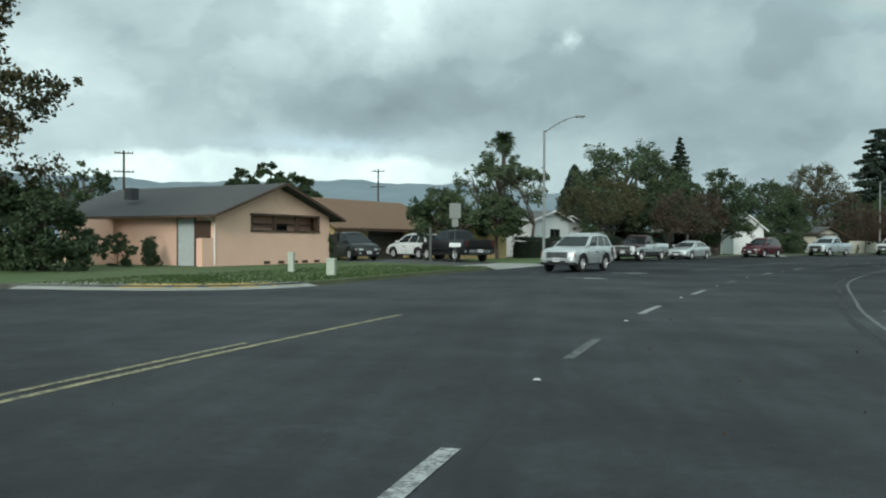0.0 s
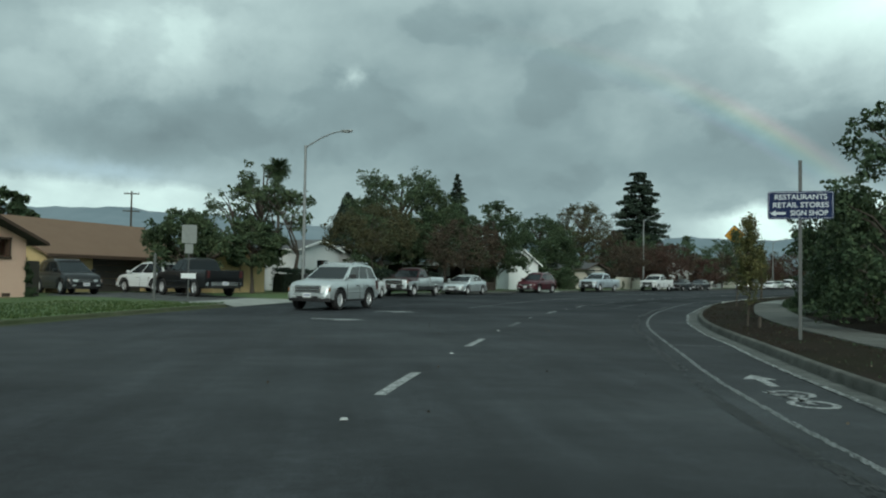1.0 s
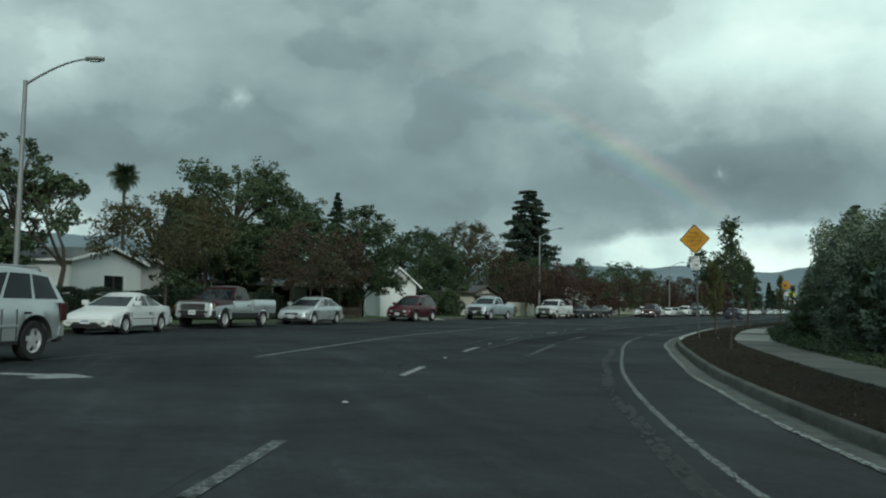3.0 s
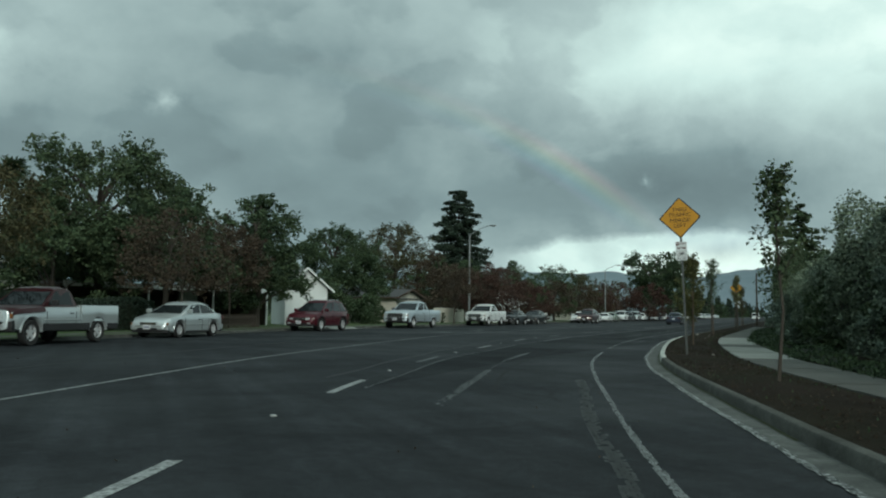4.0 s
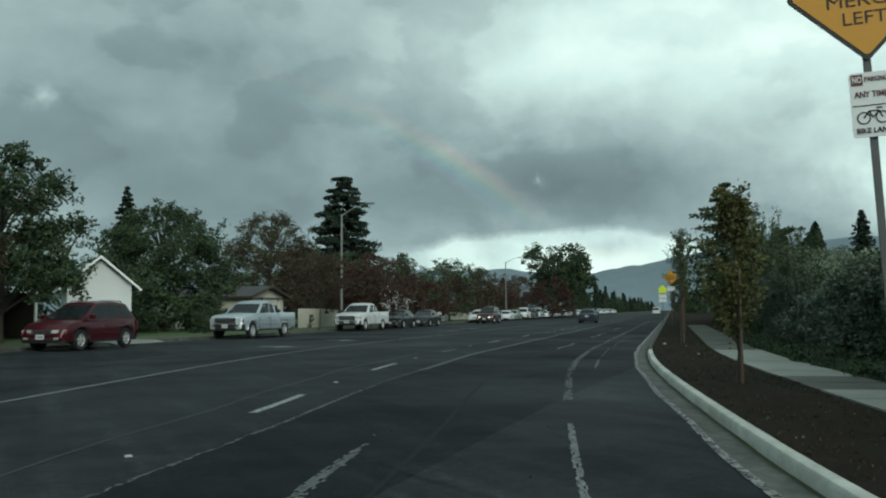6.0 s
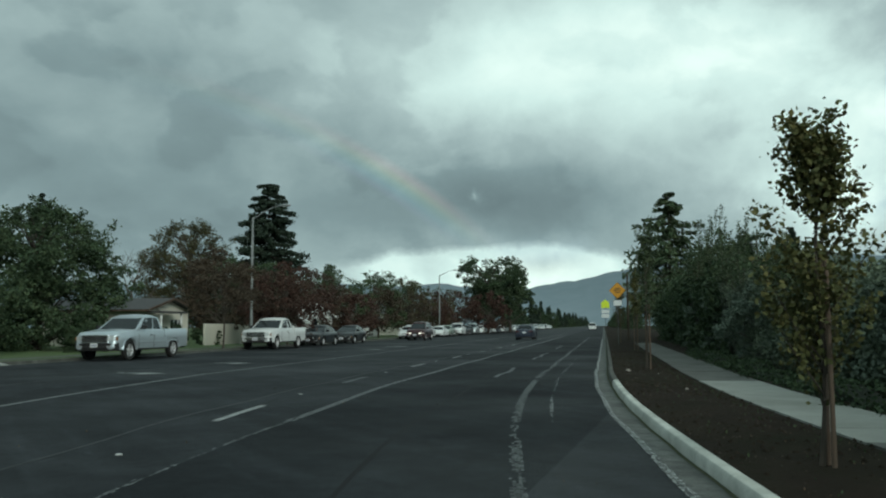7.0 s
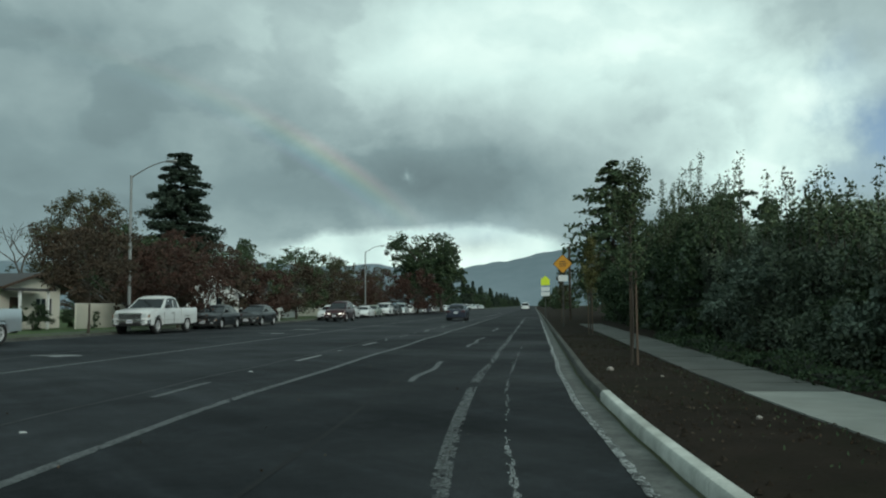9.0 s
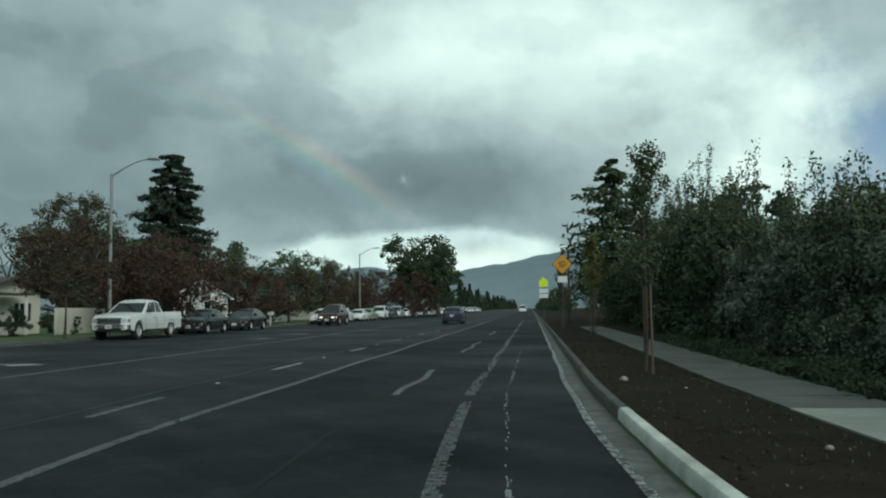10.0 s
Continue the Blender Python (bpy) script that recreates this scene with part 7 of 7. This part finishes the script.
def build_signs():
    # sign plates stand in x, z with their face toward -y
    def sign(name, label, x, y, deg, kind="sign", lean=0.0):
        return thing(name, label, kind, pose(x, y, 0.13, 0, lean, deg))

    t = sign("merge_sign", "yellow diamond sign on a leaning steel post beside the verge", 28.99, 54.33, -43.0, lean=-2.4)
    Mesh().box(-0.03, 0.03, 0.03, 0.075, 0, 4.75).ob("post", M["post"], t)
    c = 4.22
    pl = Mesh().prism([(p * 0.707 - q * 0.707, c + p * 0.707 + q * 0.707) for p, q in rounded(0.455, 0.455, 0.05)], 0.0, 0.012).ob("plate", M["signback"], t)
    Mesh().prism([(p * 0.707 - q * 0.707, c + p * 0.707 + q * 0.707) for p, q in rounded(0.452, 0.452, 0.048)], -0.004, 0.0).ob("border", M["sign_black"], pl)
    Mesh().prism([(p * 0.707 - q * 0.707, c + p * 0.707 + q * 0.707) for p, q in rounded(0.42, 0.42, 0.04)], -0.008, -0.004).ob("face", M["sign_yellow"], pl)
    for body, dz, w in (("THRU", 0.25, 0.42), ("TRAFFIC", 0.085, 0.68), ("MERGE", -0.085, 0.6), ("LEFT", -0.25, 0.36)):
        sign_text(body, 0.165, M["sign_ink"], t, pose(0, -0.011, c + dz) @ FACE, width=w, bold=0.0)
    sp = Mesh().prism([(p, 3.190 + q) for p, q in rounded(0.17, 0.29, 0.03)], 0.0, 0.01).ob("small_plate", M["sign_white"], t)
    Mesh().box(-0.155, 0.155, -0.003, 0.0, 3.177, 3.187).ob("divider", M["sign_black"], sp)
    Mesh().box(-0.155, -0.06, -0.004, 0.0, 3.365, 3.465).ob("red_block", M["sign_red"], sp)
    sign_text("NO", 0.075, M["sign_white"], t, pose(-0.107, -0.006, 3.415) @ FACE, width=0.075)
    sign_text("PARKING", 0.06, M["sign_red"], t, pose(0.05, -0.005, 3.415) @ FACE, width=0.19)
    sign_text("ANY TIME", 0.075, M["sign_red"], t, pose(0, -0.005, 3.280) @ FACE, width=0.27)
    sign_text("BIKE LANE", 0.065, M["sign_black"], t, pose(0, -0.005, 2.955) @ FACE, width=0.28)
    for cx in (-0.075, 0.075):
        Mesh().loft([[(cx + r * math.cos(a), -0.004, 3.070 + r * math.sin(a)) for a in [2 * math.pi * i / 16 for i in range(16)]] for r in (0.045, 0.057)], False).ob("bike_wheel", M["sign_black"], sp)
    for a, b in (((-0.075, 3.070), (-0.03, 3.130)), ((-0.03, 3.130), (0.05, 3.130)), ((0.05, 3.130), (0.075, 3.070)), ((-0.03, 3.130), (0.0, 3.070)), ((0.0, 3.070), (0.05, 3.130)), ((0.03, 3.155), (0.08, 3.155))):
        d = Vector((b[0] - a[0], 0, b[1] - a[1])).normalized()
        n = Vector((-d.z, 0, d.x)) * 0.007
        A, B = Vector((a[0], -0.004, a[1])), Vector((b[0], -0.004, b[1]))
        Mesh().add([A - n, B - n, B + n, A + n], [(0, 1, 2, 3)]).ob("bike_bar", M["sign_black"], sp)

    t = sign("shop_sign", "navy sign with white lettering on a rusty steel post", 14.05, 21.15, -24.0)
    Mesh().box(-0.035, 0.035, 0.02, 0.09, 0, 3.95).ob("post", M["post"], t)
    z0, z1 = 2.66, 3.27
    pl = Mesh().prism([(p, (z0 + z1) / 2 + q) for p, q in rounded(0.67, (z1 - z0) / 2, 0.05)], 0, 0.02).ob("plate", M["sign_blue"], t)
    rim = Mesh()
    for a, b, cc, d in ((-0.65, 0.65, z0 + 0.02, z0 + 0.028), (-0.65, 0.65, z1 - 0.028, z1 - 0.02), (-0.65, -0.642, z0 + 0.028, z1 - 0.028), (0.642, 0.65, z0 + 0.028, z1 - 0.028)):
        rim.box(a, b, -0.004, 0.0, cc, d)
    rim.ob("rim_line", M["letter"], pl)
    sign_text("RESTAURANTS", 0.155, M["letter"], t, pose(0.0, -0.005, z1 - 0.13) @ FACE, width=1.06)
    sign_text("RETAIL STORES", 0.155, M["letter"], t, pose(0.0, -0.005, z1 - 0.305) @ FACE, width=1.13)
    sign_text("SIGN SHOP", 0.155, M["letter"], t, pose(0.17, -0.005, z1 - 0.48) @ FACE, width=0.76)
    Mesh().prism([(-0.62, z1 - 0.48), (-0.5, z1 - 0.41), (-0.5, z1 - 0.455), (-0.3, z1 - 0.455), (-0.3, z1 - 0.505), (-0.5, z1 - 0.505), (-0.5, z1 - 0.55)], -0.005, 0.0).ob("arrow", M["letter"], pl)

    # signs seen from behind on the far kerb
    t = sign("road_sign", "road sign seen from its bare metal back", -3.25, 47.2, 200)
    Mesh().box(-0.025, 0.025, -0.05, 0.0, 0, 3.75).ob("post", M["post"], t)
    Mesh().prism([(p, 3.28 + q) for p, q in rounded(0.36, 0.46, 0.05)], 0, 0.01).ob("plate", M["signback"], t)
    Mesh().prism([(p, 2.55 + q) for p, q in rounded(0.2, 0.24, 0.03)], 0, 0.01).ob("small_plate", M["signback"], t)
    Mesh().prism([(p, 1.2 + q) for p, q in rounded(0.36, 0.13, 0.02)], 0, 0.01).ob("notice", M["sign_white"], t, "small white notice board")
    t = sign("timber_post", "short grey timber post at the driveway", -4.5, 45.4, 0, "post")
    Mesh().box(-0.06, 0.06, -0.06, 0.06, 0, 2.25).ob("shaft", M["post"], t, bevel=0.02)
    # yellow and lime warning signs further along the verge
    t = sign("warning_sign", "yellow diamond warning sign further along the verge", 70.6, 104.3, -45)
    Mesh().box(-0.03, 0.03, 0.03, 0.08, 0, 4.6).ob("post", M["post"], t)
    pl = Mesh().prism([(p * 0.707 - q * 0.707, 4.1 + p * 0.707 + q * 0.707) for p, q in rounded(0.455, 0.455, 0.05)], 0, 0.012).ob("plate", M["sign_black"], t)
    Mesh().prism([(p * 0.707 - q * 0.707, 4.1 + p * 0.707 + q * 0.707) for p, q in rounded(0.43, 0.43, 0.04)], -0.006, 0).ob("face", M["sign_yellow"], pl)
    for dz, w in ((0.14, 0.3), (0.0, 0.42), (-0.14, 0.28)):
        Mesh().box(-w / 2 - 0.05, w / 2 + 0.05, -0.01, -0.006, 4.1 + dz - 0.03, 4.1 + dz + 0.03).ob("bar", M["sign_black"], pl)
    Mesh().prism([(p, 3.15 + q) for p, q in rounded(0.3, 0.2, 0.03)], 0, 0.01).ob("small_plate", M["sign_white"], t)
    t = sign("school_sign", "lime pentagon sign with white plates below", 83.8, 120.6, -45)
    Mesh().box(-0.03, 0.03, 0.03, 0.08, 0, 4.0).ob("post", M["post"], t)
    Mesh().prism([(-0.4, 3.2), (0.4, 3.2), (0.4, 3.7), (0, 4.05), (-0.4, 3.7)], 0, 0.012).ob("plate", M["sign_lime"], t)
    for z in (2.85, 2.4):
        Mesh().prism([(p, z + q) for p, q in rounded(0.38, 0.18, 0.03)], 0, 0.012).ob("small_plate", M["sign_white"], t)
    t = sign("utility_pole", "tall dark timber pole by the hedge", 85.5, 119.2, 0, "pole")
    Mesh().tube([(0, 0, 0), (0, 0, 6.6)], [0.12, 0.09], 9).ob("shaft", M["pole_wood"], t)


def build_utilities():
    def pole(x, y, h, deg, arms, label):
        t = thing("utility_pole", label, "utility pole", pose(x, y, 0.1, 0, 0, deg), "utility poles")
        Mesh().tube([(0, 0, 0), (0, 0, h)], [0.18, 0.12], 9).ob("shaft", M["pole_wood"], t, smooth=True)
        for z, w in arms:
            arm = Mesh().box(-w, w, -0.16, -0.05, z - 0.07, z + 0.07).ob("cross_arm", M["pole_wood"], t)
            for q in (-0.9, -0.45, 0.45, 0.9):
                Mesh().tube([(q * w, -0.1, z + 0.07), (q * w, -0.1, z + 0.25)], 0.05, 6).ob("insulator", M["signback"], arm)
        return t

    pole(-26.6, 135, 13.6, 8, ((13.2, 1.1), (10.6, 1.2)), "timber utility pole with two cross arms behind the roofs")
    pole(-45.5, 86, 11.6, 25, ((11.3, 1.0), (9.2, 1.1)), "timber utility pole with cross arms beyond the peach house")
    for x, y, h, r in ((-8.9, 32.6, 0.9, 0.13), (-6.2, 29.4, 0.7, 0.17)):
        t = thing("utility_pedestal", "short pale green utility pedestal on the lawn", "utility box", pose(x, y, 0.12), "utility pedestals on the lawn")
        Mesh().box(-r, r, -r, r, 0, h - 0.08).ob("body", M["box"], t, bevel=0.02)
        Mesh().box(-r - 0.02, r + 0.02, -r - 0.02, r + 0.02, h - 0.08, h).ob("cap", M["box"], t, bevel=0.02)
    t = thing("mailbox", "white mailbox on a post at the far kerb", "mailbox", spun(68.2, 143.4, 0.12, 130))
    Mesh().box(-0.05, 0.05, -0.05, 0.05, 0, 1.0).ob("post", M["white_trim"], t)
    Mesh().prism([(-0.25, 1.0), (0.25, 1.0), (0.25, 1.22), (0.15, 1.33), (-0.15, 1.33), (-0.25, 1.22)], -0.5, 0.5).ob("box", M["white_trim"], t)
    t = thing("fire_hydrant", "small dark hydrant marker on the verge", "hydrant", pose(15.65, 26.0, 0.14))
    Mesh().tube([(0, 0, 0), (0, 0, 0.24), (0, 0, 0.32)], [0.05, 0.05, 0.03], 10).ob("body", M["bark"], t, smooth=True)


build_houses()
build_lamp(2.0, 56.8, left_course(left_y(56)) + 90, "grey steel street lamp with a curved arm at the kerb")
build_lamp(46.6, 118.1, 131, "grey steel street lamp with a curved arm at the kerb", 9.8)
build_lamp(97.0, 175.8, 131, "grey steel street lamp with a curved arm at the kerb", 9.8)
build_lamp(142.0, 227.0, 131, "grey steel street lamp far along the kerb", 9.8)
build_signs()
build_utilities()
build_pavement()
